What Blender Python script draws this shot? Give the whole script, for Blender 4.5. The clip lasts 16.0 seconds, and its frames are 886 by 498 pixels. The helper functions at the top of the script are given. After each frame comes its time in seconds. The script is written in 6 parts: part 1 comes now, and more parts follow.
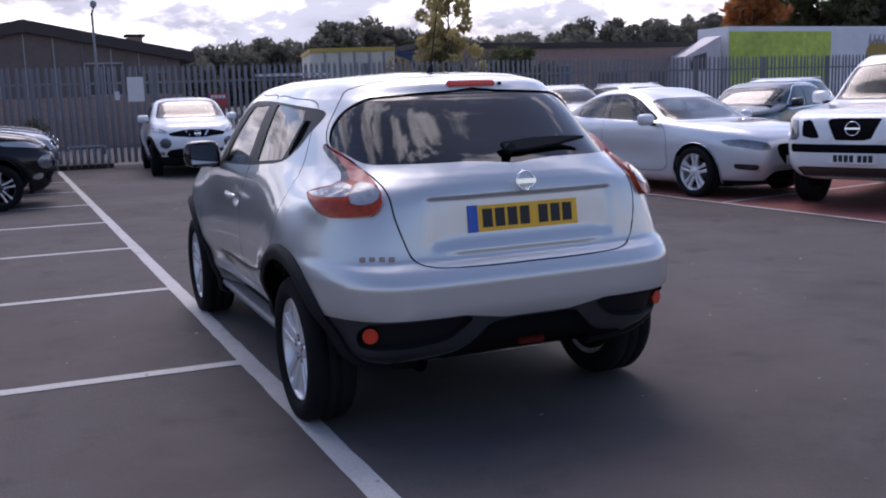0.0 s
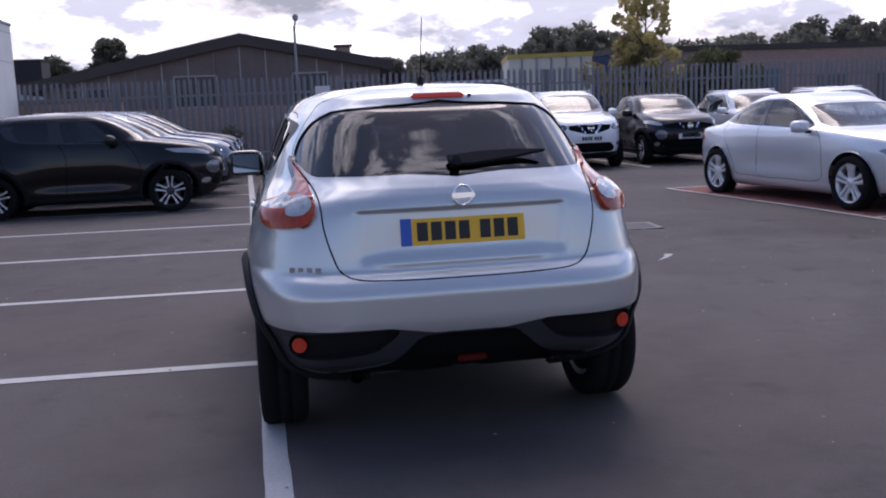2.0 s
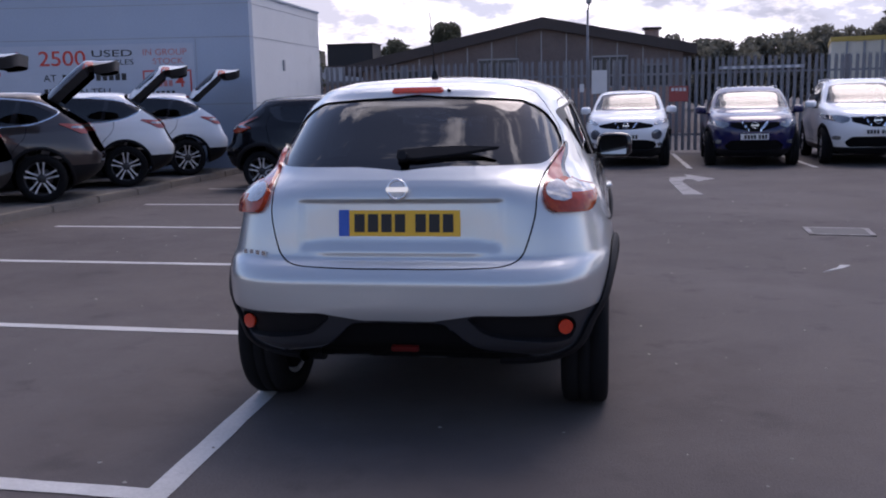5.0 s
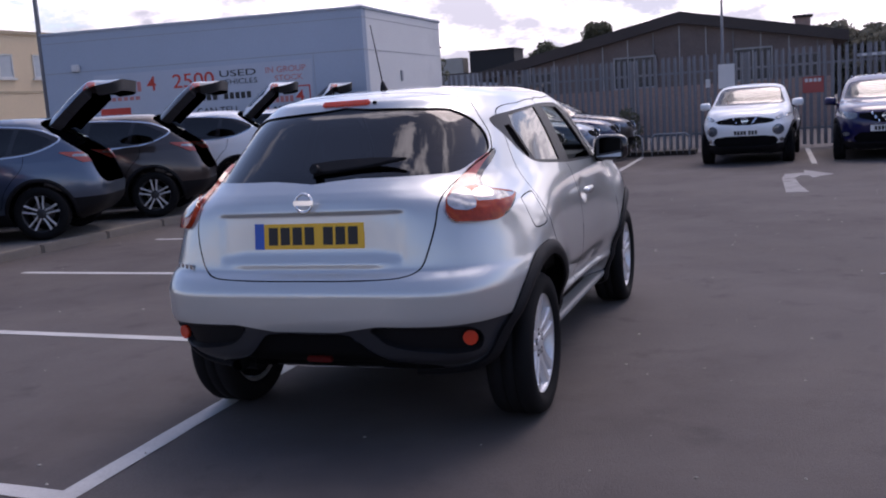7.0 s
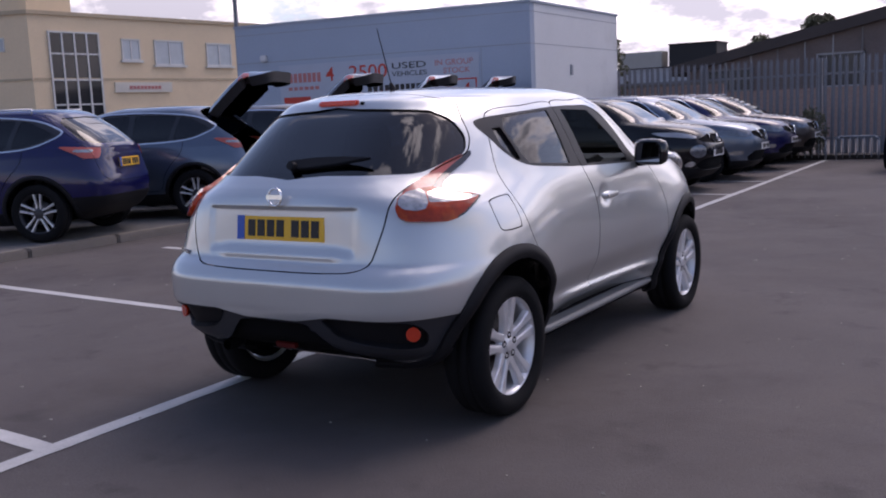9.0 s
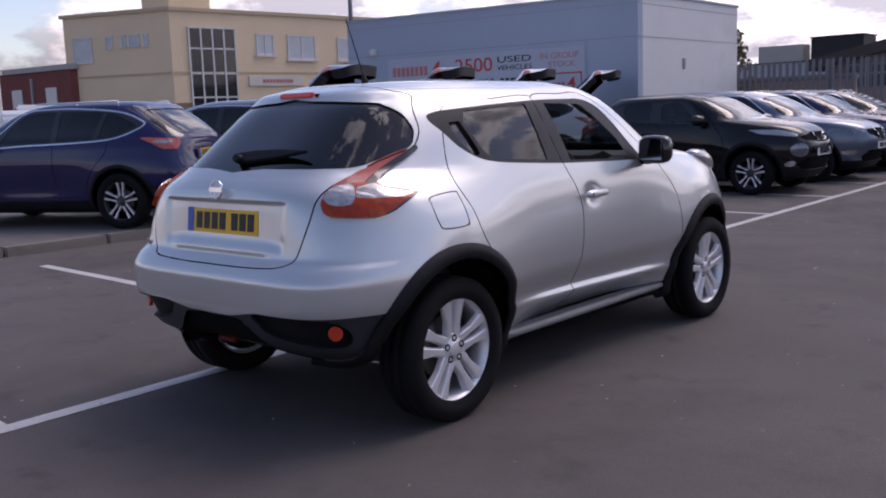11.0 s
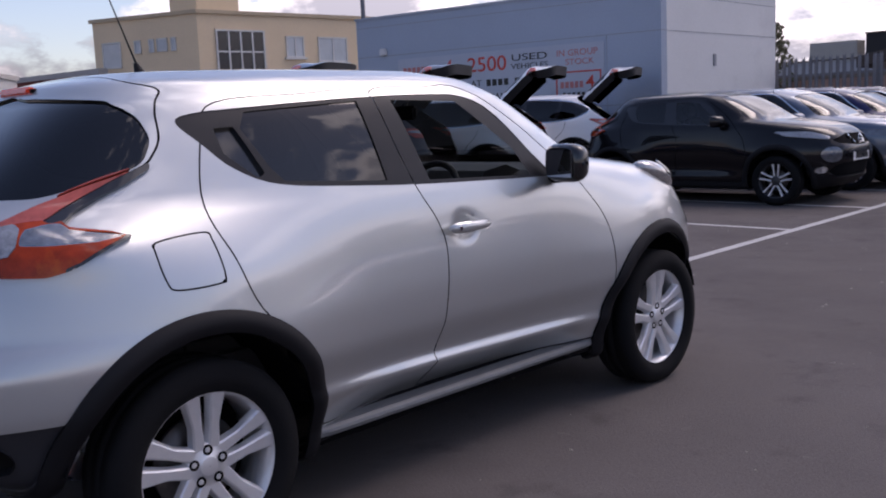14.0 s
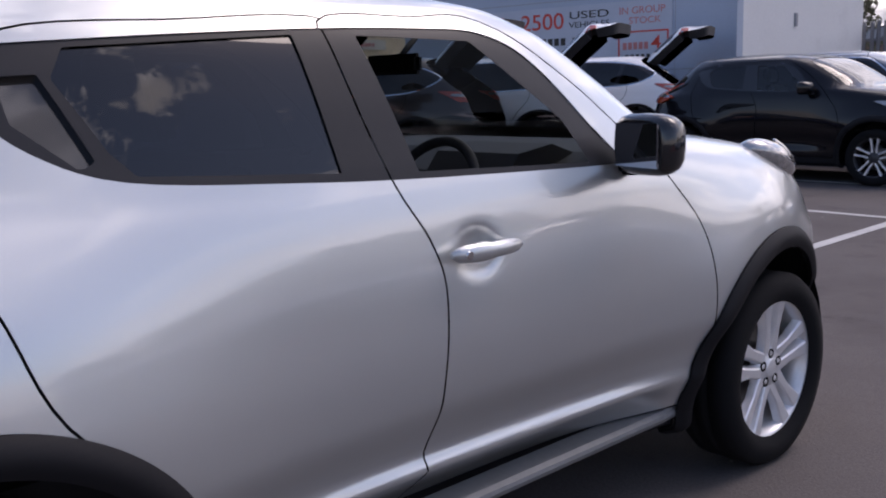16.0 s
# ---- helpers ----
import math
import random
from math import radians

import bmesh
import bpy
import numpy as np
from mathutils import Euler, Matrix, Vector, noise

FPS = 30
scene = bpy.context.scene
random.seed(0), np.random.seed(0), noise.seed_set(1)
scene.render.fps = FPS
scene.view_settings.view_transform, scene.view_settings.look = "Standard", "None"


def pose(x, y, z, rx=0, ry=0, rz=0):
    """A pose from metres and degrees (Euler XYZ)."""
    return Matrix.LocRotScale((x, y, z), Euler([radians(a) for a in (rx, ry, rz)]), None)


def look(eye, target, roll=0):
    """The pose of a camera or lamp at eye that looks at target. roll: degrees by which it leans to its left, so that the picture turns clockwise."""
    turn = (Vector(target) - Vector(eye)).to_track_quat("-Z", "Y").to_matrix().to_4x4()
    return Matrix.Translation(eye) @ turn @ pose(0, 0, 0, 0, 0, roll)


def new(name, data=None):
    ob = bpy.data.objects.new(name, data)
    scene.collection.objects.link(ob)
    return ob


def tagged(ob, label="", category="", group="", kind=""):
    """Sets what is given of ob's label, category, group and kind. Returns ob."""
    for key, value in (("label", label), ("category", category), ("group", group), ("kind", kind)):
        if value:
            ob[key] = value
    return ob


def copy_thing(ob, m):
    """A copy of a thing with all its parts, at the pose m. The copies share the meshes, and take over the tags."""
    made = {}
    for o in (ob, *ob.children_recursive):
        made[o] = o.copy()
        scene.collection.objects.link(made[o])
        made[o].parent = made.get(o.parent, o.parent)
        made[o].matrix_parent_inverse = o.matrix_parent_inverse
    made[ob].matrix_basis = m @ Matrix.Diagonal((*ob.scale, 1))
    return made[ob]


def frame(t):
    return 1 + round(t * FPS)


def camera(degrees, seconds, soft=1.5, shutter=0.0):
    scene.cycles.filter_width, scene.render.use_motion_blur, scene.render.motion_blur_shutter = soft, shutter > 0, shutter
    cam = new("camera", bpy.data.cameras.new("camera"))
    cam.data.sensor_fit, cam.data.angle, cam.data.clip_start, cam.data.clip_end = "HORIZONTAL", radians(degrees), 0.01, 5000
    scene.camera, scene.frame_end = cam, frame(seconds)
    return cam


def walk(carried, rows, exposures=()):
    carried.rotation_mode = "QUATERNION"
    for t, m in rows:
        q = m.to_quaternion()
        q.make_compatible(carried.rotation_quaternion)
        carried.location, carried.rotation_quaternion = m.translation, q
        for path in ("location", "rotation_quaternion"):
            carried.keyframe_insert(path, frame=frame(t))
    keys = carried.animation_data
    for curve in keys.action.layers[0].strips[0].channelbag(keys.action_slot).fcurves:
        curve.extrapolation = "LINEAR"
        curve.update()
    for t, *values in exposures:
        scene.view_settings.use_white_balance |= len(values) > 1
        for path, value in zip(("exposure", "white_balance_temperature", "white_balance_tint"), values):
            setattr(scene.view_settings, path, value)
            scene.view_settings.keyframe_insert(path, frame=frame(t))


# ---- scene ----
cam = camera(50.5, 16.0, 2.0)
PATH = [
    (0, (-1.879, -5.29, 1.435), (-1.084, -3.484, 1.111), -1.8),
    (0.5, (-1.566, -5.519, 1.442), (-0.907, -3.658, 1.123), -2.3),
    (1, (-1.325, -5.513, 1.427), (-0.745, -3.624, 1.122), -2.1),
    (1.5, (-1.064, -5.474, 1.431), (-0.581, -3.558, 1.125), -1.7),
    (2, (-0.77, -5.608, 1.428), (-0.415, -3.662, 1.13), -2.2),
    (2.5, (-0.507, -5.679, 1.441), (-0.28, -3.714, 1.146), -1.7),
    (3, (-0.263, -5.591, 1.423), (-0.116, -3.618, 1.131), -1.4),
    (3.5, (0.024, -5.629, 1.425), (0.091, -3.652, 1.132), -2.9),
    (4, (0.335, -5.738, 1.44), (0.241, -3.763, 1.14), -3.0),
    (6.5, (1.577, -5.464, 1.426), (1.0, -3.575, 1.112), -1.9),
    (7, (1.893, -5.409, 1.422), (1.216, -3.55, 1.131), -3.8),
    (7.5, (2.194, -5.426, 1.433), (1.418, -3.6, 1.18), -3.2),
    (8, (2.37, -5.225, 1.401), (1.481, -3.454, 1.127), -2.4),
    (8.5, (2.593, -5.101, 1.407), (1.628, -3.374, 1.109), -4.0),
    (9, (2.896, -5.032, 1.413), (1.829, -3.365, 1.128), -2.5),
    (11.5, (3.525, -4.162, 1.368), (2.186, -2.702, 1.091), -2.3),
    (12, (3.519, -3.923, 1.37), (2.14, -2.499, 1.099), -2.2),
    (12.5, (3.622, -3.638, 1.365), (2.207, -2.256, 1.066), -2.6),
    (13, (3.567, -3.365, 1.349), (2.138, -2.002, 1.029), -2.1),
    (13.5, (3.384, -3.039, 1.342), (2.033, -1.599, 1.022), -2.4),
    (14, (3.256, -2.694, 1.333), (1.869, -1.278, 1.058), -2.5),
    (14.5, (3.053, -2.416, 1.313), (1.623, -1.046, 1.036), -1.2),
    (15, (2.782, -2.173, 1.327), (1.369, -0.79, 1.024), -1.8),
    (15.5, (2.592, -1.881, 1.32), (1.139, -0.55, 0.973), -2.8),
    (16, (2.345, -1.579, 1.297), (0.886, -0.254, 0.953), -1.8),
]
walk(cam, [(t, look(eye, target, roll)) for t, eye, target, roll in PATH], [(0, 0.41, 6300, 25), (4, 0.42, 6300, 25), (9, 0.39, 6600, 28), (14, 0.30, 6650, 27), (16, 0.50, 6700, 24)])

# ---- light ----
world = bpy.data.worlds.new("sky")
scene.world = world
world.use_nodes = True
wt = world.node_tree
wt.nodes.clear()


def node(tree, kind, **values):
    n = tree.nodes.new(kind)
    for k, v in values.items():
        if k in n.inputs:
            n.inputs[k].default_value = v
    return n


SUN_EL, SUN_AZ = 55.0, 15.0          # degrees; azimuth from +y towards +x
sky = wt.nodes.new("ShaderNodeTexSky")
sky.sky_type, sky.sun_disc = "NISHITA", False
sky.sun_elevation, sky.sun_rotation = radians(SUN_EL), radians(SUN_AZ)
coord = wt.nodes.new("ShaderNodeTexCoord")
# clouds lie in a flat layer overhead, so they draw together towards the horizon
axes = wt.nodes.new("ShaderNodeSeparateXYZ")
wt.links.new(coord.outputs["Generated"], axes.inputs[0])
rise = wt.nodes.new("ShaderNodeMath")
rise.operation = "MAXIMUM"
rise.inputs[1].default_value = 0.0
wt.links.new(axes.outputs["Z"], rise.inputs[0])
lift = wt.nodes.new("ShaderNodeMath")
lift.operation = "ADD"
lift.inputs[1].default_value = 0.42
wt.links.new(rise.outputs[0], lift.inputs[0])
layer = wt.nodes.new("ShaderNodeCombineXYZ")
for k in ("X", "Y"):
    part_of = wt.nodes.new("ShaderNodeMath")
    part_of.operation = "DIVIDE"
    wt.links.new(axes.outputs[k], part_of.inputs[0])
    wt.links.new(lift.outputs[0], part_of.inputs[1])
    wt.links.new(part_of.outputs[0], layer.inputs[k])
# overhead the clouds break up into smaller heaps
heap = wt.nodes.new("ShaderNodeMath")
heap.operation = "MULTIPLY"
wt.links.new(axes.outputs["Y"], heap.inputs[0])
wt.links.new(axes.outputs["Z"], heap.inputs[1])
steep = wt.nodes.new("ShaderNodeMath")
steep.operation = "MULTIPLY"
steep.inputs[1].default_value = 2.4
wt.links.new(heap.outputs[0], steep.inputs[0])
wt.links.new(steep.outputs[0], layer.inputs["Z"])
cloud = node(wt, "ShaderNodeTexNoise", Scale=3.0, Detail=8.0, Roughness=0.60)
wt.links.new(layer.outputs["Vector"], cloud.inputs["Vector"])
cover = wt.nodes.new("ShaderNodeValToRGB")
cover.color_ramp.elements[0].position, cover.color_ramp.elements[1].position = 0.46, 0.56
# the sky is clearer away from the sun
lean = wt.nodes.new("ShaderNodeMath")
lean.operation = "ADD"
side = wt.nodes.new("ShaderNodeMapRange")
for k, v in (("From Min", 0.42), ("From Max", 0.80), ("To Min", -0.20), ("To Max", 0.02)):
    side.inputs[k].default_value = v
wt.links.new(side.outputs["Result"], lean.inputs[0])
amount = wt.nodes.new("ShaderNodeMath")
amount.operation = "ADD"
# and closes up towards the horizon
low = wt.nodes.new("ShaderNodeMapRange")
for k, v in (("From Min", 0.06), ("From Max", 0.26), ("To Min", 0.32), ("To Max", -0.03)):
    low.inputs[k].default_value = v
wt.links.new(axes.outputs["Z"], low.inputs["Value"])
wt.links.new(low.outputs["Result"], amount.inputs[1])
wt.links.new(cloud.outputs["Fac"], amount.inputs[0])
wt.links.new(amount.outputs[0], lean.inputs[1])
wt.links.new(lean.outputs[0], cover.inputs["Fac"])
shade = wt.nodes.new("ShaderNodeValToRGB")
shade.color_ramp.elements.new(0.55)
for e, (p, c) in zip(shade.color_ramp.elements, ((0.42, (4.2, 4.5, 5.1, 1)), (0.51, (10.8, 10.7, 10.6, 1)), (0.61, (4.4, 4.6, 5.1, 1)))):
    e.position, e.color = p, c
wt.links.new(cloud.outputs["Fac"], shade.inputs["Fac"])
# clouds shine through towards the sun
toward = wt.nodes.new("ShaderNodeVectorMath")
toward.operation = "DOT_PRODUCT"
toward.inputs[1].default_value = (math.cos(radians(SUN_EL)) * math.sin(radians(SUN_AZ)), math.cos(radians(SUN_EL)) * math.cos(radians(SUN_AZ)), math.sin(radians(SUN_EL)))
wt.links.new(coord.outputs["Generated"], toward.inputs[0])
halo = wt.nodes.new("ShaderNodeMapRange")
halo.interpolation_type = "SMOOTHSTEP"
for k, v in (("From Min", -0.4), ("From Max", 0.95), ("To Min", 0.80), ("To Max", 1.45)):
    halo.inputs[k].default_value = v
wt.links.new(toward.outputs["Value"], halo.inputs["Value"])
ahead = wt.nodes.new("ShaderNodeVectorMath")
ahead.operation = "DOT_PRODUCT"
ahead.inputs[1].default_value = (0.13, 0.66, 0.74)
wt.links.new(coord.outputs["Generated"], ahead.inputs[0])
wt.links.new(ahead.outputs["Value"], side.inputs["Value"])
# wide dull bases low down, brighter tops overhead
stretch = node(wt, "ShaderNodeMapping", Scale=(1.0, 1.0, 3.6))
wt.links.new(coord.outputs["Generated"], stretch.inputs["Vector"])
bases = node(wt, "ShaderNodeTexNoise", Scale=3.4, Detail=5.0, Roughness=0.55)
wt.links.new(stretch.outputs["Vector"], bases.inputs["Vector"])
dull = wt.nodes.new("ShaderNodeMapRange")
dull.interpolation_type = "SMOOTHSTEP"
for k, v in (("From Min", 0.49), ("From Max", 0.63), ("To Min", 1.0), ("To Max", 0.58)):
    dull.inputs[k].default_value = v
wt.links.new(bases.outputs["Fac"], dull.inputs["Value"])
height = wt.nodes.new("ShaderNodeMapRange")
for k, v in (("From Min", 0.10), ("From Max", 0.85), ("To Min", 0.72), ("To Max", 1.65)):
    height.inputs[k].default_value = v
wt.links.new(axes.outputs["Z"], height.inputs["Value"])
both = wt.nodes.new("ShaderNodeMath")
both.operation = "MULTIPLY"
wt.links.new(dull.outputs["Result"], both.inputs[0])
wt.links.new(height.outputs["Result"], both.inputs[1])
whole = wt.nodes.new("ShaderNodeMath")
whole.operation = "MULTIPLY"
wt.links.new(halo.outputs["Result"], whole.inputs[0])
wt.links.new(both.outputs[0], whole.inputs[1])
shine = wt.nodes.new("ShaderNodeVectorMath")
shine.operation = "SCALE"
wt.links.new(shade.outputs["Color"], shine.inputs[0])
wt.links.new(whole.outputs[0], shine.inputs["Scale"])
blend = wt.nodes.new("ShaderNodeMix")
blend.data_type = "RGBA"
wt.links.new(cover.outputs["Color"], blend.inputs["Factor"])
wt.links.new(sky.outputs["Color"], blend.inputs[6])
wt.links.new(shine.outputs["Vector"], blend.inputs[7])
back = node(wt, "ShaderNodeBackground", Strength=0.13)
wt.links.new(blend.outputs[2], back.inputs["Color"])
wout = wt.nodes.new("ShaderNodeOutputWorld")
wt.links.new(back.outputs["Background"], wout.inputs["Surface"])
sun = new("sun", bpy.data.lights.new("sun", "SUN"))
sun.data.energy, sun.data.angle, sun.data.color = 0.9, radians(30.0), (1.0, 0.93, 0.84)
sun.matrix_world = look((0, 0, 30), (-30 * math.cos(radians(SUN_EL)) * math.sin(radians(SUN_AZ)),
                                     -30 * math.cos(radians(SUN_EL)) * math.cos(radians(SUN_AZ)), 30 - 30 * math.sin(radians(SUN_EL))))


# ---- materials ----
def mat(name, color, rough=0.6, metal=0.0, vary=0.12, grain=40.0, blotch=2.0, bump=0.0, coat=0.0, spec=0.5, stain=None, stain_at=0.6, depth=0.01):
    """A surface whose colour varies at two scales, with fine relief and optional stains."""
    m = bpy.data.materials.new(name)
    m.use_nodes = True
    t = m.node_tree
    b = t.nodes["Principled BSDF"]
    b.inputs["Roughness"].default_value, b.inputs["Metallic"].default_value = rough, metal
    b.inputs["Coat Weight"].default_value, b.inputs["Coat Roughness"].default_value = coat, 0.04
    b.inputs["Specular IOR Level"].default_value = spec
    tc = t.nodes.new("ShaderNodeTexCoord")
    fine = node(t, "ShaderNodeTexNoise", Scale=grain, Detail=4.0, Roughness=0.6)
    wide = node(t, "ShaderNodeTexNoise", Scale=blotch, Detail=5.0, Roughness=0.6)
    for n in (fine, wide):
        t.links.new(tc.outputs["Object"], n.inputs["Vector"])
    add = t.nodes.new("ShaderNodeMath")
    add.operation = "ADD"
    t.links.new(fine.outputs["Fac"], add.inputs[0])
    t.links.new(wide.outputs["Fac"], add.inputs[1])
    ramp = t.nodes.new("ShaderNodeMapRange")
    ramp.inputs["From Min"].default_value, ramp.inputs["From Max"].default_value = 0.6, 1.4
    ramp.inputs["To Min"].default_value, ramp.inputs["To Max"].default_value = 1 - vary, 1 + vary
    t.links.new(add.outputs[0], ramp.inputs["Value"])
    mul = t.nodes.new("ShaderNodeVectorMath")
    mul.operation = "SCALE"
    mul.inputs[0].default_value = color
    t.links.new(ramp.outputs["Result"], mul.inputs["Scale"])
    last = mul.outputs["Vector"]
    if stain:
        sn = node(t, "ShaderNodeTexNoise", Scale=blotch * 0.45, Detail=8.0, Roughness=0.68)
        t.links.new(tc.outputs["Object"], sn.inputs["Vector"])
        sr = t.nodes.new("ShaderNodeMapRange")
        sr.inputs["From Min"].default_value, sr.inputs["From Max"].default_value = stain_at, stain_at + 0.14
        t.links.new(sn.outputs["Fac"], sr.inputs["Value"])
        mx = t.nodes.new("ShaderNodeMix")
        mx.data_type = "RGBA"
        mx.inputs[7].default_value = (*stain, 1)
        t.links.new(sr.outputs["Result"], mx.inputs["Factor"])
        t.links.new(last, mx.inputs[6])
        last = mx.outputs[2]
    t.links.new(last, b.inputs["Base Color"])
    if bump:
        bp = node(t, "ShaderNodeBump", Strength=bump, Distance=depth)
        t.links.new(fine.outputs["Fac"], bp.inputs["Height"])
        t.links.new(bp.outputs["Normal"], b.inputs["Normal"])
    return m


def paint(name, color, metal=0.0, rough=0.32, ior=1.5):
    """Car paint: flakes under a clear coat."""
    m = mat(name, color, rough, metal, 0.05, 900.0, 1.3, 0.0, 1.0, 0.5 if metal > 0.5 else 0.12)
    m.node_tree.nodes["Principled BSDF"].inputs["Coat IOR"].default_value = ior
    return m


def glass(name, tint, gloss=0.02, least=0.055):
    """Thin glazing: tinted see-through with a mirror gloss over it."""
    m = bpy.data.materials.new(name)
    m.use_nodes = True
    t = m.node_tree
    t.nodes.clear()
    tr = node(t, "ShaderNodeBsdfTransparent", Color=(*tint, 1))
    gl = node(t, "ShaderNodeBsdfGlossy", Color=(1, 1, 1, 1), Roughness=gloss)
    lw = node(t, "ShaderNodeLayerWeight", Blend=0.5)
    pw = t.nodes.new("ShaderNodeMath")
    pw.operation = "POWER"
    pw.inputs[1].default_value = 4.0
    t.links.new(lw.outputs["Facing"], pw.inputs[0])
    fr = t.nodes.new("ShaderNodeMapRange")
    fr.inputs["To Min"].default_value, fr.inputs["To Max"].default_value = least, 0.95
    t.links.new(pw.outputs[0], fr.inputs["Value"])
    mx = t.nodes.new("ShaderNodeMixShader")
    out = t.nodes.new("ShaderNodeOutputMaterial")
    t.links.new(fr.outputs["Result"], mx.inputs["Fac"])
    t.links.new(tr.outputs[0], mx.inputs[1])
    t.links.new(gl.outputs[0], mx.inputs[2])
    t.links.new(mx.outputs[0], out.inputs["Surface"])
    return m


ASPHALT = mat("asphalt", (0.111, 0.098, 0.095), 0.9, 0, 0.34, 90.0, 0.5, 0.6, spec=0.22, stain=(0.080, 0.069, 0.067), stain_at=0.47, depth=0.006)
LINE = mat("line_paint", (0.46, 0.45, 0.435), 0.75, 0, 0.18, 60.0, 3.0, 0.3, stain=(0.20, 0.19, 0.19), stain_at=0.58)
# smudges of darker binder and paler worn patches
at_ = ASPHALT.node_tree
body_in = at_.nodes["Principled BSDF"].inputs["Base Color"]
base_link = body_in.links[0].from_socket
at_pos = at_.nodes.new("ShaderNodeTexCoord")
for scale, lo, hi, tone, much in ((2.4, 0.57, 0.70, (0.046, 0.040, 0.041, 1), 0.55), (0.33, 0.48, 0.62, (0.118, 0.101, 0.092, 1), 0.45), (9.0, 0.66, 0.72, (0.18, 0.165, 0.155, 1), 0.35)):
    smudge = node(at_, "ShaderNodeTexNoise", Scale=scale, Detail=6.0, Roughness=0.62)
    at_.links.new(at_pos.outputs["Object"], smudge.inputs["Vector"])
    span = at_.nodes.new("ShaderNodeMapRange")
    for k, v in (("From Min", lo), ("From Max", hi), ("To Max", much)):
        span.inputs[k].default_value = v
    at_.links.new(smudge.outputs["Fac"], span.inputs["Value"])
    mixed = at_.nodes.new("ShaderNodeMix")
    mixed.data_type = "RGBA"
    mixed.inputs[7].default_value = tone
    at_.links.new(span.outputs["Result"], mixed.inputs["Factor"])
    at_.links.new(base_link, mixed.inputs[6])
    base_link = mixed.outputs[2]
at_.links.new(base_link, body_in)
WORN = mat("worn_line_paint", (0.25, 0.24, 0.235), 0.8, 0, 0.3, 40.0, 5.0, 0.3, stain=(0.11, 0.10, 0.10), stain_at=0.52)
RED_TARMAC = mat("red_tarmac", (0.20, 0.055, 0.045), 0.85, 0, 0.22, 120.0, 0.7, 0.5, stain=(0.12, 0.05, 0.045), stain_at=0.55, depth=0.006)
CONCRETE = mat("kerb_concrete", (0.19, 0.165, 0.14), 0.9, 0, 0.2, 50.0, 2.5, 0.4, stain=(0.13, 0.115, 0.10), stain_at=0.55)
PAVE = mat("paving", (0.12, 0.115, 0.11), 0.9, 0, 0.2, 80.0, 1.2, 0.4, stain=(0.08, 0.076, 0.07), stain_at=0.55)
SILVER = paint("silver_paint", (0.545, 0.563, 0.558), 0.62, 0.32, 1.65)
PALE_SILVER = paint("pale_silver_paint", (0.66, 0.68, 0.71), 0.45, 0.34, 1.6)
WHITE = paint("white_paint", (0.80, 0.81, 0.82))
BLACK = paint("black_paint", (0.004, 0.004, 0.006), 0.0, 0.25)
BLACK.node_tree.nodes["Principled BSDF"].inputs["Coat Weight"].default_value = 0.6
NAVY = paint("navy_paint", (0.005, 0.006, 0.060), 0.0, 0.3)
GREY = paint("blue_grey_paint", (0.09, 0.12, 0.17), 0.6, 0.3)
BROWN = paint("brown_paint", (0.06, 0.048, 0.045), 0.6, 0.3)
GREEN = paint("dark_green_paint", (0.02, 0.035, 0.035), 0.4, 0.3)
PLASTIC = mat("black_plastic", (0.009, 0.009, 0.011), 0.6, 0, 0.1, 300.0, 4.0, 0.15, spec=0.2, depth=0.001)
GLOSS_BLACK = mat("gloss_black", (0.012, 0.012, 0.014), 0.12, 0, 0.05, coat=0.5)
BUMPER_GREY = mat("grey_bumper_plastic", (0.030, 0.031, 0.037), 0.5, 0, 0.1, 300.0, 4.0, 0.12, spec=0.4, depth=0.001)
PILLAR = mat("pillar_film", (0.020, 0.020, 0.023), 0.45, 0, 0.08, spec=0.25)
RUBBER = mat("rubber", (0.009, 0.009, 0.010), 0.85, 0, 0.2, 120.0, 6.0, 0.2, spec=0.15, depth=0.002)
ALLOY = mat("alloy", (0.72, 0.72, 0.73), 0.38, 0.55, 0.06)
DARK_ALLOY = mat("dark_alloy", (0.045, 0.045, 0.05), 0.42, 0.3, 0.08)
CHROME = mat("chrome", (0.80, 0.81, 0.82), 0.08, 1.0, 0.03)
MIRROR = mat("mirror_glass", (0.55, 0.57, 0.60), 0.03, 1.0, 0.02)
DARK = mat("dark_gap", (0.006, 0.006, 0.007), 0.95, 0, 0.05, spec=0.1)
TRIM = mat("cabin_trim", (0.022, 0.022, 0.025), 0.7, 0, 0.15, 90.0, 4.0, 0.2, depth=0.002)
PRIVACY = glass("privacy_glass", (0.020, 0.024, 0.034), 0.015, 0.055)
CLEAR = glass("clear_glass", (0.44, 0.49, 0.49))
RED_LENS = mat("red_lens", (0.34, 0.035, 0.006), 0.15, 0, 0.45, 30.0, 9.0, coat=0.4, spec=0.2, stain=(0.50, 0.10, 0.01), stain_at=0.52)
PINK_LENS = mat("pale_red_lens", (0.42, 0.085, 0.06), 0.10, 0, 0.3, 45.0, 8.0, coat=0.7, spec=0.4)
BRAKE = mat("brake_lens", (0.80, 0.08, 0.03), 0.2, 0, 0.1, coat=0.5)
SMOKED = mat("smoked_chrome", (0.36, 0.35, 0.34), 0.12, 0.9, 0.4, 40.0, 12.0, coat=0.6)
HEAD = mat("head_lamp_lens", (0.15, 0.16, 0.18), 0.08, 0.5, 0.5, 25.0, 12.0, coat=1.0)
WHITE_LENS = mat("clear_lens", (0.42, 0.41, 0.40), 0.14, 0.6, 0.40, 55.0, 30.0, coat=1.0)
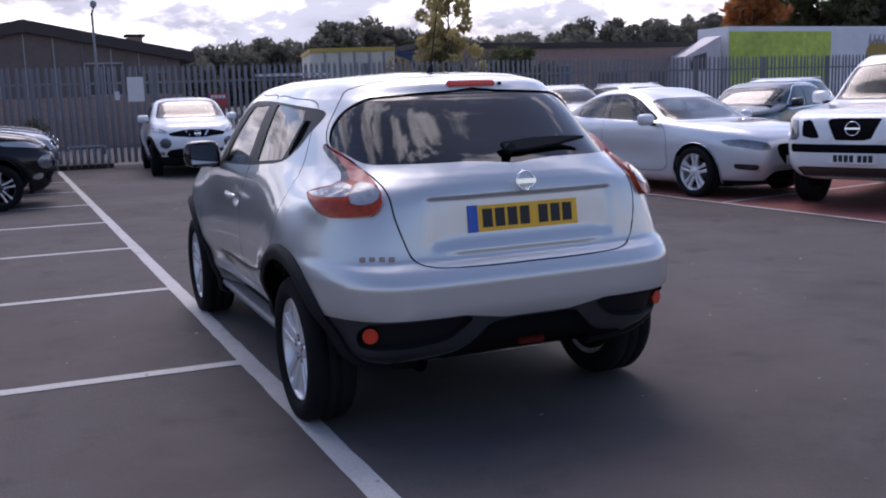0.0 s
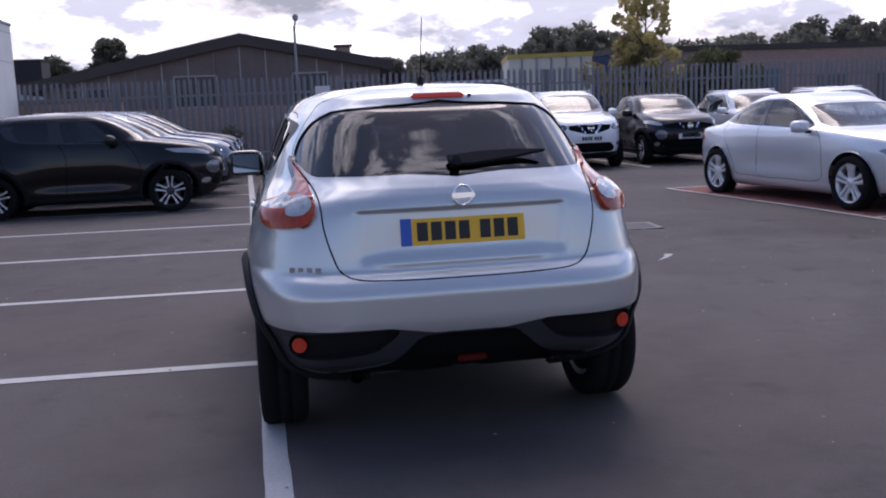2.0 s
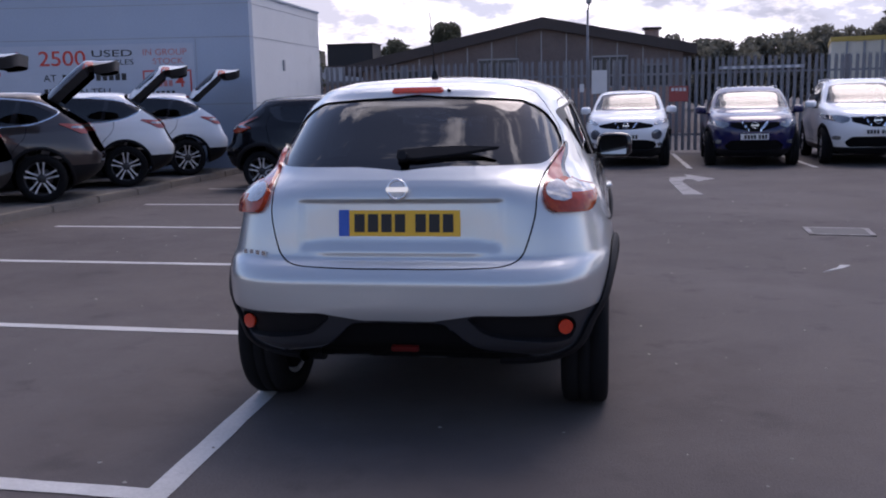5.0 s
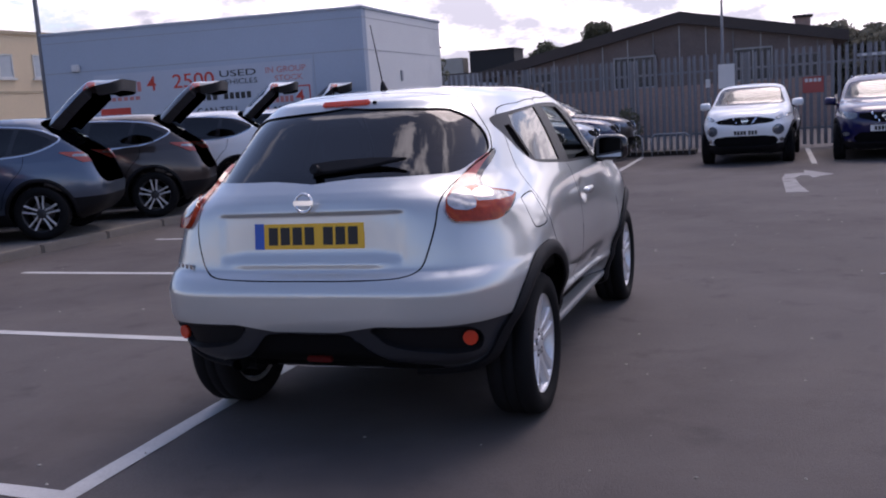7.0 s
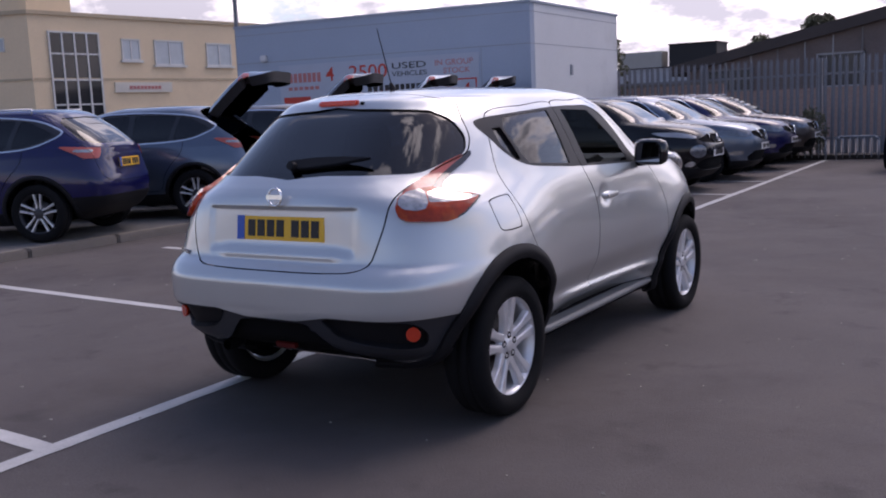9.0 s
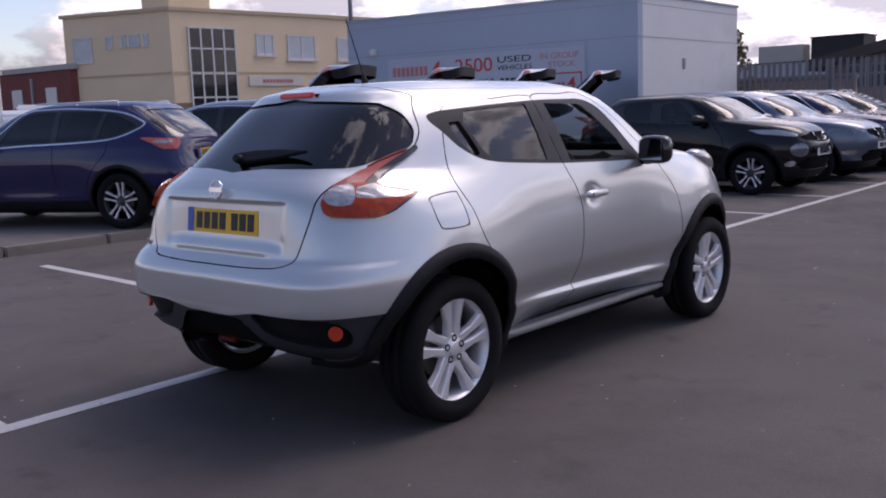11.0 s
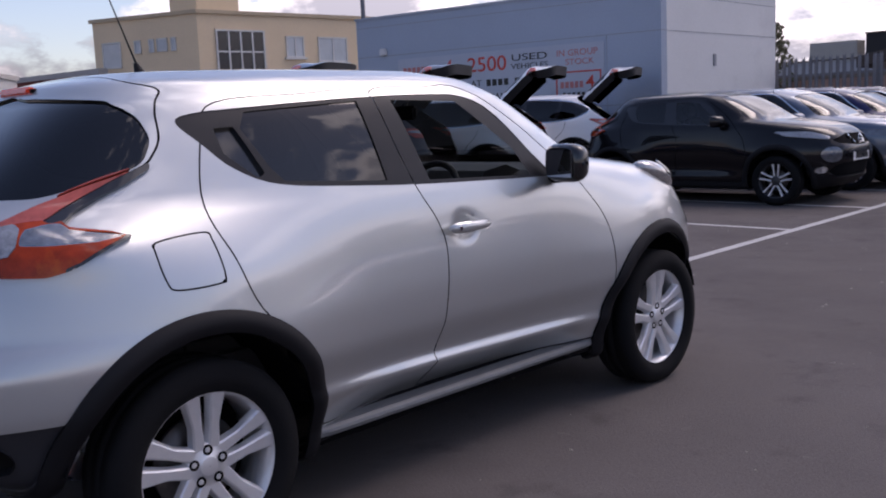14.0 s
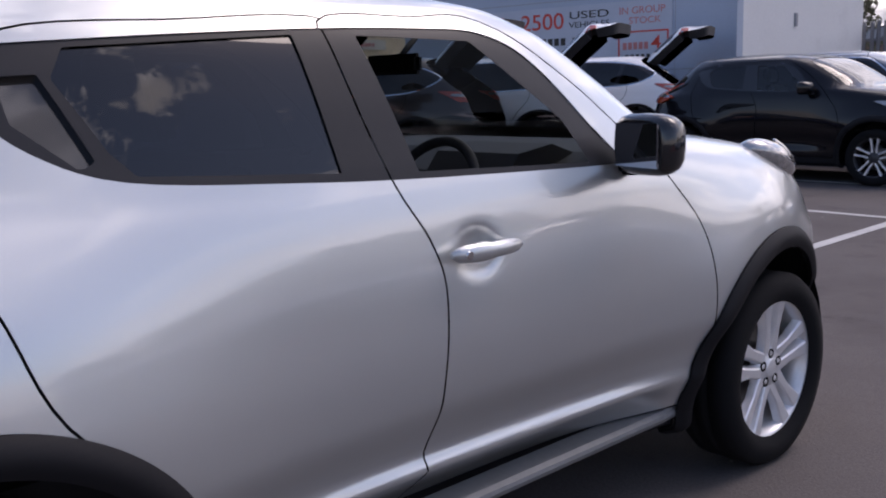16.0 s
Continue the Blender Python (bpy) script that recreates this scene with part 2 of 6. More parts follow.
AMBER = mat("orange_reflector", (0.60, 0.035, 0.006), 0.15, 0, 0.1, coat=1.0)
YELLOW_PLATE = mat("yellow_plate", (0.85, 0.47, 0.02), 0.35, 0, 0.05)
WHITE_PLATE = mat("white_plate", (0.75, 0.75, 0.74), 0.35, 0, 0.05)
BLUE_PLATE = mat("blue_plate", (0.01, 0.09, 0.45), 0.35, 0, 0.05)
INK = mat("black_ink", (0.012, 0.012, 0.012), 0.5, 0, 0.05)


# ---- mesh helpers ----
def part(name, bm, material, parent, label=""):
    me = bpy.data.meshes.new(name)
    bm.to_mesh(me)
    bm.free()
    me.materials.append(material)
    ob = new(name, me)
    ob.parent = parent
    return tagged(ob, label)


def thing(name, at=(0, 0, 0), turn=0.0, label="", category="", group="", kind=""):
    ob = new(name)
    ob.matrix_world = pose(*at, 0, 0, turn)
    ob.empty_display_size = 0.1
    return tagged(ob, label, category, group, kind)


def box(bm, lo, hi, bevel=0.0, m=None):
    """A box between two corners, bevelled if asked."""
    v = [bm.verts.new((x, y, z)) for x in (lo[0], hi[0]) for y in (lo[1], hi[1]) for z in (lo[2], hi[2])]
    f = [bm.faces.new([v[i] for i in q]) for q in ((0, 1, 3, 2), (4, 6, 7, 5), (0, 4, 5, 1), (2, 3, 7, 6), (0, 2, 6, 4), (1, 5, 7, 3))]
    if bevel:
        edges = list({e for q in f for e in q.edges})
        v = list({w for g in bmesh.ops.bevel(bm, geom=edges, offset=bevel, segments=2, affect="EDGES")["verts"] for w in (g,)} | {w for w in v if w.is_valid})
    if m is not None:
        bmesh.ops.transform(bm, matrix=m, verts=[w for w in v if w.is_valid])
    return bm


def lathe(bm, rows, steps=32, smooth=True):
    """Turn (radius, x) rows round the x axis."""
    rings = []
    for r, x in rows:
        rings.append([bm.verts.new((x, r * math.cos(2 * math.pi * i / steps), r * math.sin(2 * math.pi * i / steps))) for i in range(steps)])
    for a, b in zip(rings, rings[1:]):
        for i in range(steps):
            j = (i + 1) % steps
            f = bm.faces.new((a[i], a[j], b[j], b[i]))
            f.smooth = smooth
    return bm


def cyl(bm, a, b, r, steps=12, r2=None):
    """A closed rod from a to b."""
    a, b = Vector(a), Vector(b)
    q = (b - a).to_track_quat("Z", "Y")
    rings = []
    for p, rr in ((a, r), (b, r if r2 is None else r2)):
        rings.append([bm.verts.new(p + q @ Vector((rr * math.cos(2 * math.pi * i / steps), rr * math.sin(2 * math.pi * i / steps), 0))) for i in range(steps)])
    for i in range(steps):
        f = bm.faces.new((rings[0][i], rings[0][(i + 1) % steps], rings[1][(i + 1) % steps], rings[1][i]))
        f.smooth = True
    bm.faces.new(rings[0][::-1])
    bm.faces.new(rings[1])
    return bm


def prism(bm, pts, lo, hi, axis="z"):
    """A flat outline given thickness along an axis; the outline's two numbers are the other two axes in order."""
    def put(p, h):
        return {"z": (p[0], p[1], h), "y": (p[0], h, p[1]), "x": (h, p[0], p[1])}[axis]
    a = [bm.verts.new(put(p, lo)) for p in pts]
    b = [bm.verts.new(put(p, hi)) for p in pts]
    bm.faces.new(a[::-1])
    bm.faces.new(b)
    for i in range(len(pts)):
        j = (i + 1) % len(pts)
        bm.faces.new((a[i], a[j], b[j], b[i]))
    bmesh.ops.recalc_face_normals(bm, faces=bm.faces)
    return bm


def B():
    return bmesh.new()



def pchip(xs, ys, q):
    """Smooth curve through (xs, ys) that never overshoots."""
    xs, ys, q = (np.asarray(a, float) for a in (xs, ys, q))
    h = np.diff(xs)
    s = np.diff(ys) / h
    m = np.zeros(len(xs))
    m[1:-1] = np.where(s[:-1] * s[1:] > 0, 2 * s[:-1] * s[1:] / np.where(np.abs(s[:-1] + s[1:]) < 1e-12, 1, s[:-1] + s[1:]), 0)
    m[0], m[-1] = s[0], s[-1]
    i = np.clip(np.searchsorted(xs, q) - 1, 0, len(h) - 1)
    t = np.clip((q - xs[i]) / h[i], 0, 1)
    return ((1 + 2 * t) * (1 - t) ** 2 * ys[i] + t * (1 - t) ** 2 * h[i] * m[i] + t * t * (3 - 2 * t) * ys[i + 1] + t * t * (t - 1) * h[i] * m[i + 1])


# height, half width, rear end, front end of the crossover's body, from sill to roof
CROSSOVER = [(0.205, 0.74, -1.30, 1.70), (0.235, 0.80, -1.45, 1.84), (0.34, 0.815, -1.80, 1.98), (0.40, 0.825, -1.905, 2.02), (0.48, 0.83, -1.95, 2.04),
             (0.60, 0.854, -1.985, 2.06), (0.69, 0.853, -1.985, 2.06), (0.75, 0.850, -1.95, 2.05), (0.79, 0.847, -1.90, 2.02),
             (0.90, 0.836, -1.885, 1.94), (1.00, 0.820, -1.875, 1.80), (1.06, 0.804, -1.865, 1.58), (1.10, 0.790, -1.84, 1.32),
             (1.13, 0.78, -1.81, 1.10), (1.17, 0.765, -1.765, 0.97), (1.30, 0.715, -1.605, 0.74), (1.42, 0.655, -1.455, 0.52), (1.445, 0.632, -1.420, 0.46),
             (1.49, 0.585, -1.375, 0.34), (1.513, 0.525, -1.285, 0.22), (1.53, 0.46, -1.20, 0.12), (1.565, 0.02, -0.50, -0.40)]
# squareness of the rear corners against height
CORNERS = [(0.225, 4.8), (0.45, 6.4), (0.75, 6.8), (1.00, 5.3), (1.15, 3.7), (1.42, 3.8), (1.565, 3.0)]


# ---- car bodies ----
def sdf(poly, p, q):
    """Signed distance from points (p, q) to a closed outline, negative inside."""
    poly = np.asarray(poly, float)
    d = np.full(len(p), 1e9)
    inside = np.zeros(len(p), bool)
    for (ax, ay), (bx, by) in zip(poly, np.roll(poly, -1, 0)):
        ex, ey = bx - ax, by - ay
        t = np.clip(((p - ax) * ex + (q - ay) * ey) / (ex * ex + ey * ey + 1e-12), 0, 1)
        d = np.minimum(d, (p - ax - t * ex) ** 2 + (q - ay - t * ey) ** 2)
        cross = ((ay > q) != (by > q)) & (p < (bx - ax) * (q - ay) / (by - ay + 1e-12) + ax)
        inside ^= cross
    return np.where(inside, -1, 1) * np.sqrt(d)


def rounded(poly, k=6):
    """A closed smooth curve through the outline's points."""
    p = np.asarray(poly, float)
    out = []
    for i in range(len(p)):
        a, b, c, d = p[i - 1], p[i], p[(i + 1) % len(p)], p[(i + 2) % len(p)]
        for t in np.arange(k) / k:
            out.append(0.5 * (2 * b + (c - a) * t + (2 * a - 5 * b + 4 * c - d) * t * t + (3 * b - a - 3 * c + d) * t ** 3))
    return np.array(out)


class Shell:
    """A car's outer skin: stacked rounded outlines, cut into panels."""

    def __init__(self, rows, nu, nv, rear_n=6.0, front_n=3.4, mid=-0.1, swell=None):
        T = np.array(rows, float)
        step = np.concatenate(([0], np.cumsum(np.sqrt((np.diff(T, axis=0) ** 2 @ np.array([2.5, 1, 1, 1]))))))
        v = np.linspace(0, step[-1], nv)
        z, w, r, f = (pchip(step, T[:, k], v) for k in range(4))
        a = np.linspace(0, math.pi / 2, 400)
        P = np.zeros((nv, 2 * nu - 1, 3))
        for i in range(nv):
            rn = rear_n if np.isscalar(rear_n) else float(pchip([c[0] for c in rear_n], [c[1] for c in rear_n], [z[i]])[0])
            m = min(max(mid, r[i] + 0.3 * (f[i] - r[i])), r[i] + 0.7 * (f[i] - r[i]))
            xr, yr = w[i] * np.sin(a) ** (2 / rn), m - (m - r[i]) * np.cos(a) ** (2 / rn)
            xf, yf = w[i] * np.cos(a) ** (2 / front_n), m + (f[i] - m) * np.sin(a) ** (2 / front_n)
            x, y = np.concatenate((xr, xf[1:])), np.concatenate((yr, yf[1:]))
            s = np.concatenate(([0], np.cumsum(np.hypot(np.diff(x), np.diff(y)))))
            q = np.linspace(0, s[-1], nu)
            x, y = np.interp(q, s, x), np.interp(q, s, y)
            x[0] = x[-1] = 0
            P[i, :, 0] = np.concatenate((x, -x[-2::-1]))
            P[i, :, 1] = np.concatenate((y, y[-2::-1]))
            P[i, :, 2] = z[i]
        if swell is not None:
            P = swell(P, T)
        # rings are closed: the last column repeats the first
        du = np.roll(P[:, :-1], -1, 1) - np.roll(P[:, :-1], 1, 1)
        dv = np.gradient(P[:, :-1], axis=0)
        N = np.cross(du, dv)
        N /= np.linalg.norm(N, axis=2, keepdims=True) + 1e-12
        m = P.shape[1] - 1
        self.V, self.N = P[:, :-1].reshape(-1, 3), N.reshape(-1, 3)
        idx = np.arange(nv * m).reshape(nv, m)
        a0, b0, c0, d0 = idx[:-1], np.roll(idx[:-1], -1, 1), np.roll(idx[1:], -1, 1), idx[1:]
        self.F = np.concatenate((np.stack((a0, b0, c0), 2).reshape(-1, 3), np.stack((a0, c0, d0), 2).reshape(-1, 3)))

    def fields(self, kind):
        x, y, z = np.abs(self.V[:, 0]), self.V[:, 1], self.V[:, 2]
        return {"side": (y, z, 0.38 - x), "rear": (x, z, y + 0.95), "front": (x, z, 0.35 - y), "corner": (x + y, z, y + 0.9)}[kind]

    def dist(self, kind, poly):
        p, q, lim = self.fields(kind)
        return np.maximum(sdf(poly, p, q), lim)

    def cut(self, d):
        """Split along d = 0; returns the triangles inside and keeps the rest."""
        d = np.where(np.abs(d) < 1e-6, 1e-6, d)
        F = self.F
        neg = d[F] < 0
        k = neg.sum(1)
        inside, outside = [F[k == 3]], [F[k == 0]]
        for count, lone in ((1, True), (2, False)):
            G, g = F[k == count], neg[k == count]
            if not len(G):
                continue
            first = np.argmax(g == lone, 1)
            G = np.take_along_axis(G, (first[:, None] + np.arange(3)) % 3, 1)
            a, b, c = G.T
            tb, tc = d[a] / (d[a] - d[b]), d[a] / (d[a] - d[c])
            nb = np.arange(len(G)) + len(self.V)
            nc = nb + len(G)
            self.V = np.concatenate((self.V, self.V[a] + tb[:, None] * (self.V[b] - self.V[a]), self.V[a] + tc[:, None] * (self.V[c] - self.V[a])))
            self.N = np.concatenate((self.N, self.N[a] + tb[:, None] * (self.N[b] - self.N[a]), self.N[a] + tc[:, None] * (self.N[c] - self.N[a])))
            one = np.stack((a, nb, nc), 1)
            two = np.concatenate((np.stack((nb, b, c), 1), np.stack((nb, c, nc), 1)))
            d = np.concatenate((d, np.zeros(2 * len(G))))
            (inside if lone else outside).append(one)
            (outside if lone else inside).append(two)
        self.F = np.concatenate(outside)
        return np.concatenate(inside)

    def take(self, kind, poly, grow=0.0):
        return self.cut(self.dist(kind, poly) - grow)

    def panel(self, kind, poly, gap=0.0025):
        """A panel's triangles and those of the groove round it."""
        def across():
            # distance along the skin, not across the flat outline
            d, e = self.dist(kind, poly), 1e-3
            near = np.abs(d) < 0.06
            p, q, lim = (a[near] for a in self.fields(kind))
            gp = (sdf(poly, p + e, q) - sdf(poly, p - e, q)) / (2 * e)
            gq = (sdf(poly, p, q + e) - sdf(poly, p, q - e)) / (2 * e)
            n = self.N[near] / (np.linalg.norm(self.N[near], axis=1, keepdims=True) + 1e-12)
            n0 = n[:, 1] if kind == "side" else n[:, 0] * np.sign(self.V[near][:, 0])
            slope = np.sqrt(np.clip(1 - (n0 * gp + n[:, 2] * gq) ** 2, 0.02, 1))
            d[near] = d[near] / slope
            return d
        groove_in = self.cut(across() - gap)
        rest, self.F = self.F, groove_in
        inner = self.cut(across() + gap)
        groove, self.F = self.F, rest
        return inner, groove

    def largest(self, F):
        """The biggest connected piece of the triangles, and the crumbs."""
        key, ids = np.unique(np.round(self.V[F.ravel()], 4), axis=0, return_inverse=True)
        G = ids.ravel().reshape(-1, 3)
        lab = np.arange(len(key))
        while True:
            old = lab.copy()
            np.minimum.at(lab, G.ravel(), np.repeat(lab[G].min(1), 3))
            lab = lab[lab]
            if (lab == old).all():
                break
        f = lab[G[:, 0]]
        big = f == np.bincount(f).argmax()
        return F[big], F[~big]

    def side_of(self, F, sign):
        """The triangles on one side of the car (sign +1: x > 0)."""
        return F[self.V[F][:, :, 0].mean(1) * sign > 0]

    def mesh(self, name, F, material, parent, off=0.0, skirt=True, label="", turn=None):
        """Make a mesh of triangles, set off along the normals, with edges down to the skin."""
        used, inv = np.unique(F, return_inverse=True)
        V0, N0 = self.V[used], self.N[used]
        N0 = N0 / (np.linalg.norm(N0, axis=1, keepdims=True) + 1e-12)
        key, back = np.unique(np.round(V0, 4), axis=0, return_inverse=True)
        first = np.zeros(len(key), int)
        first[back.ravel()] = np.arange(len(V0))
        V0, N0 = V0[first], N0[first]
        G = back.ravel()[inv.ravel()].reshape(-1, 3)
        G = G[(G[:, 0] != G[:, 1]) & (G[:, 1] != G[:, 2]) & (G[:, 0] != G[:, 2])]
        if isinstance(off, tuple):
            # a rounded lip round a wheel: fullest near its outer edge, turning in to the opening
            cy, cz, r0, wide = off
            ry, rz = V0[:, 1] - cy, V0[:, 2] - cz
            r = np.hypot(ry, rz) + 1e-9
            u = np.clip((r - r0) / wide, 0, 1)
            lift = 0.004 + 0.018 * np.sin(np.pi * np.clip(0.12 + 0.80 * u, 0, 1))
            slope = 0.018 * np.pi * 0.80 / wide * np.cos(np.pi * np.clip(0.12 + 0.80 * u, 0, 1))
            V = V0 + N0 * lift[:, None]
            out = np.stack((np.zeros(len(r)), ry / r, rz / r), 1)
            N1 = N0 - out * slope[:, None]
            N0 = N1 / np.linalg.norm(N1, axis=1, keepdims=True)
            off = 0.016
        else:
            V = V0 + N0 * off
        verts, faces, normals = [V], [G], [N0]
        if off and skirt and len(G):
            E = np.concatenate((G[:, [0, 1]], G[:, [1, 2]], G[:, [2, 0]]))
            code = E.min(1) * (len(V) + 1) + E.max(1)
            u, idx, cnt = np.unique(code, return_index=True, return_counts=True)
            edge = E[idx[cnt == 1]]
            n = len(edge)
            q = np.concatenate((V[edge[:, 0]], V[edge[:, 1]], V0[edge[:, 1]] - N0[edge[:, 1]] * 0.004, V0[edge[:, 0]] - N0[edge[:, 0]] * 0.004))
            fn = np.cross(V[edge[:, 1]] - V[edge[:, 0]], N0[edge[:, 0]]) * np.sign(off)
            fn /= np.linalg.norm(fn, axis=1, keepdims=True) + 1e-12
            base = len(V)
            i = np.arange(n) + base
            verts.append(q)
            normals.append(np.concatenate((fn,) * 4))
            faces += [np.stack((i, i + 3 * n, i + 2 * n), 1), np.stack((i, i + 2 * n, i + n), 1)]
        V, N, G = np.concatenate(verts), np.concatenate(normals), np.concatenate(faces)
        if turn is not None:
            R = np.array(turn)
            V, N = V @ R[:3, :3].T + R[:3, 3], N @ R[:3, :3].T
        me = bpy.data.meshes.new(name)
        me.from_pydata(V.tolist(), [], G.tolist())
        me.polygons.foreach_set("use_smooth", [True] * len(me.polygons))
        me.normals_split_custom_set_from_vertices(N.tolist())
        me.materials.append(material)
        me.update()
        ob = new(name, me)
        ob.parent = parent
        return tagged(ob, label)


def wheel(parent, at, side, radius=0.334, rim=0.222, width=0.215, spokes=5, style="double", steps=48, barrel=None):
    """Tyre, alloy rim with spokes, hub cap and brake disc; side +1 faces +x."""
    w = width / 2
    tyre_bm = lathe(B(), [(rim - 0.005, -w * 0.8), (rim + 0.02, -w * 0.98), (radius - 0.05, -w), (radius - 0.015, -w * 0.93), (radius, -w * 0.72), (radius, -w * 0.3),
                      (radius - 0.008, -w * 0.28), (radius - 0.008, -w * 0.22), (radius, -w * 0.2), (radius, w * 0.2), (radius - 0.008, w * 0.22), (radius - 0.008, w * 0.28),
                      (radius, w * 0.3), (radius, w * 0.72), (radius - 0.015, w * 0.93), (radius - 0.05, w), (rim + 0.02, w * 0.98), (rim - 0.005, w * 0.8)], steps)
    unit = part("wheel", lathe(B(), [(rim - 0.004, -w * 0.8), (rim - 0.02, -w * 0.7), (rim - 0.025, w * 0.3), (rim - 0.012, w * 0.72), (rim + 0.004, w * 0.84), (rim + 0.006, w * 0.80), (rim - 0.002, w * 0.7)], steps), barrel or ALLOY, parent)
    unit.matrix_basis = pose(*at, 0, 0, 0 if side > 0 else 180)
    part("tyre", tyre_bm, RUBBER, unit)
    bm = B()
    n = spokes * 2 if style == "double" else spokes
    for i in range(n):
        if style == "double":
            a = 2 * math.pi * (i // 2) / spokes + math.pi / 2
            lean = 1 if i % 2 else -1
        else:
            a, lean = 2 * math.pi * i / spokes + math.pi / 2, 0.0
        wi, wo = (0.019, 0.032) if style == "double" else (0.030, 0.040)
        if barrel:
            wi, wo = 0.011, 0.017
        quad = []
        for r, hw, x, sh in ((0.04, wi * 1.3, w * 0.62, lean * 0.024), (rim * 0.55, wi, w * 0.68, lean * 0.030), (rim - 0.006, wo, w * 0.76, lean * 0.045)):
            c, s = math.cos(a), math.sin(a)
            for k, dx in ((-1, 0), (1, 0), (1, -0.03), (-1, -0.03)):
                o = k * hw * (0.8 if dx == 0 else 1.15) + sh
                quad.append(bm.verts.new((x + dx, r * c - o * s, r * s + o * c)))
        for j in range(2):
            for k in range(4):
                bm.faces.new((quad[4 * j + k], quad[4 * j + (k + 1) % 4], quad[4 * j + 4 + (k + 1) % 4], quad[4 * j + 4 + k]))
        bm.faces.new(quad[:4][::-1])
        bm.faces.new(quad[8:])
    bmesh.ops.recalc_face_normals(bm, faces=bm.faces)
    bmesh.ops.bevel(bm, geom=list(bm.edges), offset=0.004, segments=1, affect="EDGES")
    part("spokes", bm, ALLOY, unit)
    part("hub_cap", lathe(B(), [(0.072, w * 0.30), (0.070, w * 0.60), (0.060, w * 0.635), (0.034, w * 0.63), (0.032, w * 0.66), (0.027, w * 0.675), (0.001, w * 0.68)], 24), barrel or ALLOY, unit)
    if steps > 40:
        for i in range(5):
            a = 2 * math.pi * i / 5 + math.pi / 2
            ny, nz = 0.051 * math.cos(a), 0.051 * math.sin(a)
            pocket = part("nut_pocket", lathe(B(), [(0.0150, w * 0.50), (0.0165, w * 0.652), (0.0120, w * 0.648), (0.001, w * 0.60)], 16), DARK, unit)
            pocket.matrix_basis = pose(0, ny, nz)
            nut = part("wheel_nut", cyl(B(), (w * 0.55, 0, 0), (w * 0.655, 0, 0), 0.0085, 6), ALLOY, unit)
            nut.matrix_basis = pose(0, ny, nz)
    part("brake_disc", lathe(B(), [(0.001, -w * 0.1), (0.145, -w * 0.1), (0.145, w * 0.02), (0.05, w * 0.04), (0.001, w * 0.04)], 32), mat_disc, unit)
    part("inner_barrel", lathe(B(), [(0.001, -w * 0.75), (rim - 0.03, -w * 0.75), (rim - 0.03, -w * 0.5)], 24), DARK, unit)
    return unit


mat_disc = mat("brake_steel", (0.12, 0.11, 0.105), 0.45, 0.8, 0.2)


def number_plate(parent, at, tilt, turn, face, wide=0.52, blue=True, tall=0.111):
    """A plate with plain bars in place of its characters; it faces -y before it is turned."""
    bm = B()
    box(bm, (-wide / 2, -0.004, -tall / 2), (wide / 2, 0.006, tall / 2), 0.002)
    pl = part("number_plate", bm, face, parent, "number plate with plain dark bars")
    pl.matrix_basis = pose(*at, tilt, 0, turn)
    if blue:
        part("blue_band", box(B(), (-wide / 2, -0.0065, -tall / 2), (-wide / 2 + 0.045, -0.0035, tall / 2)), BLUE_PLATE, pl)
    x = -wide / 2 + 0.068
    for i in range(7):
        if i == 4:
            x += 0.03
        part("bar", box(B(), (x, -0.0065, -0.038), (x + 0.044, -0.0035, 0.038)), INK, pl)
        x += 0.058
    return pl



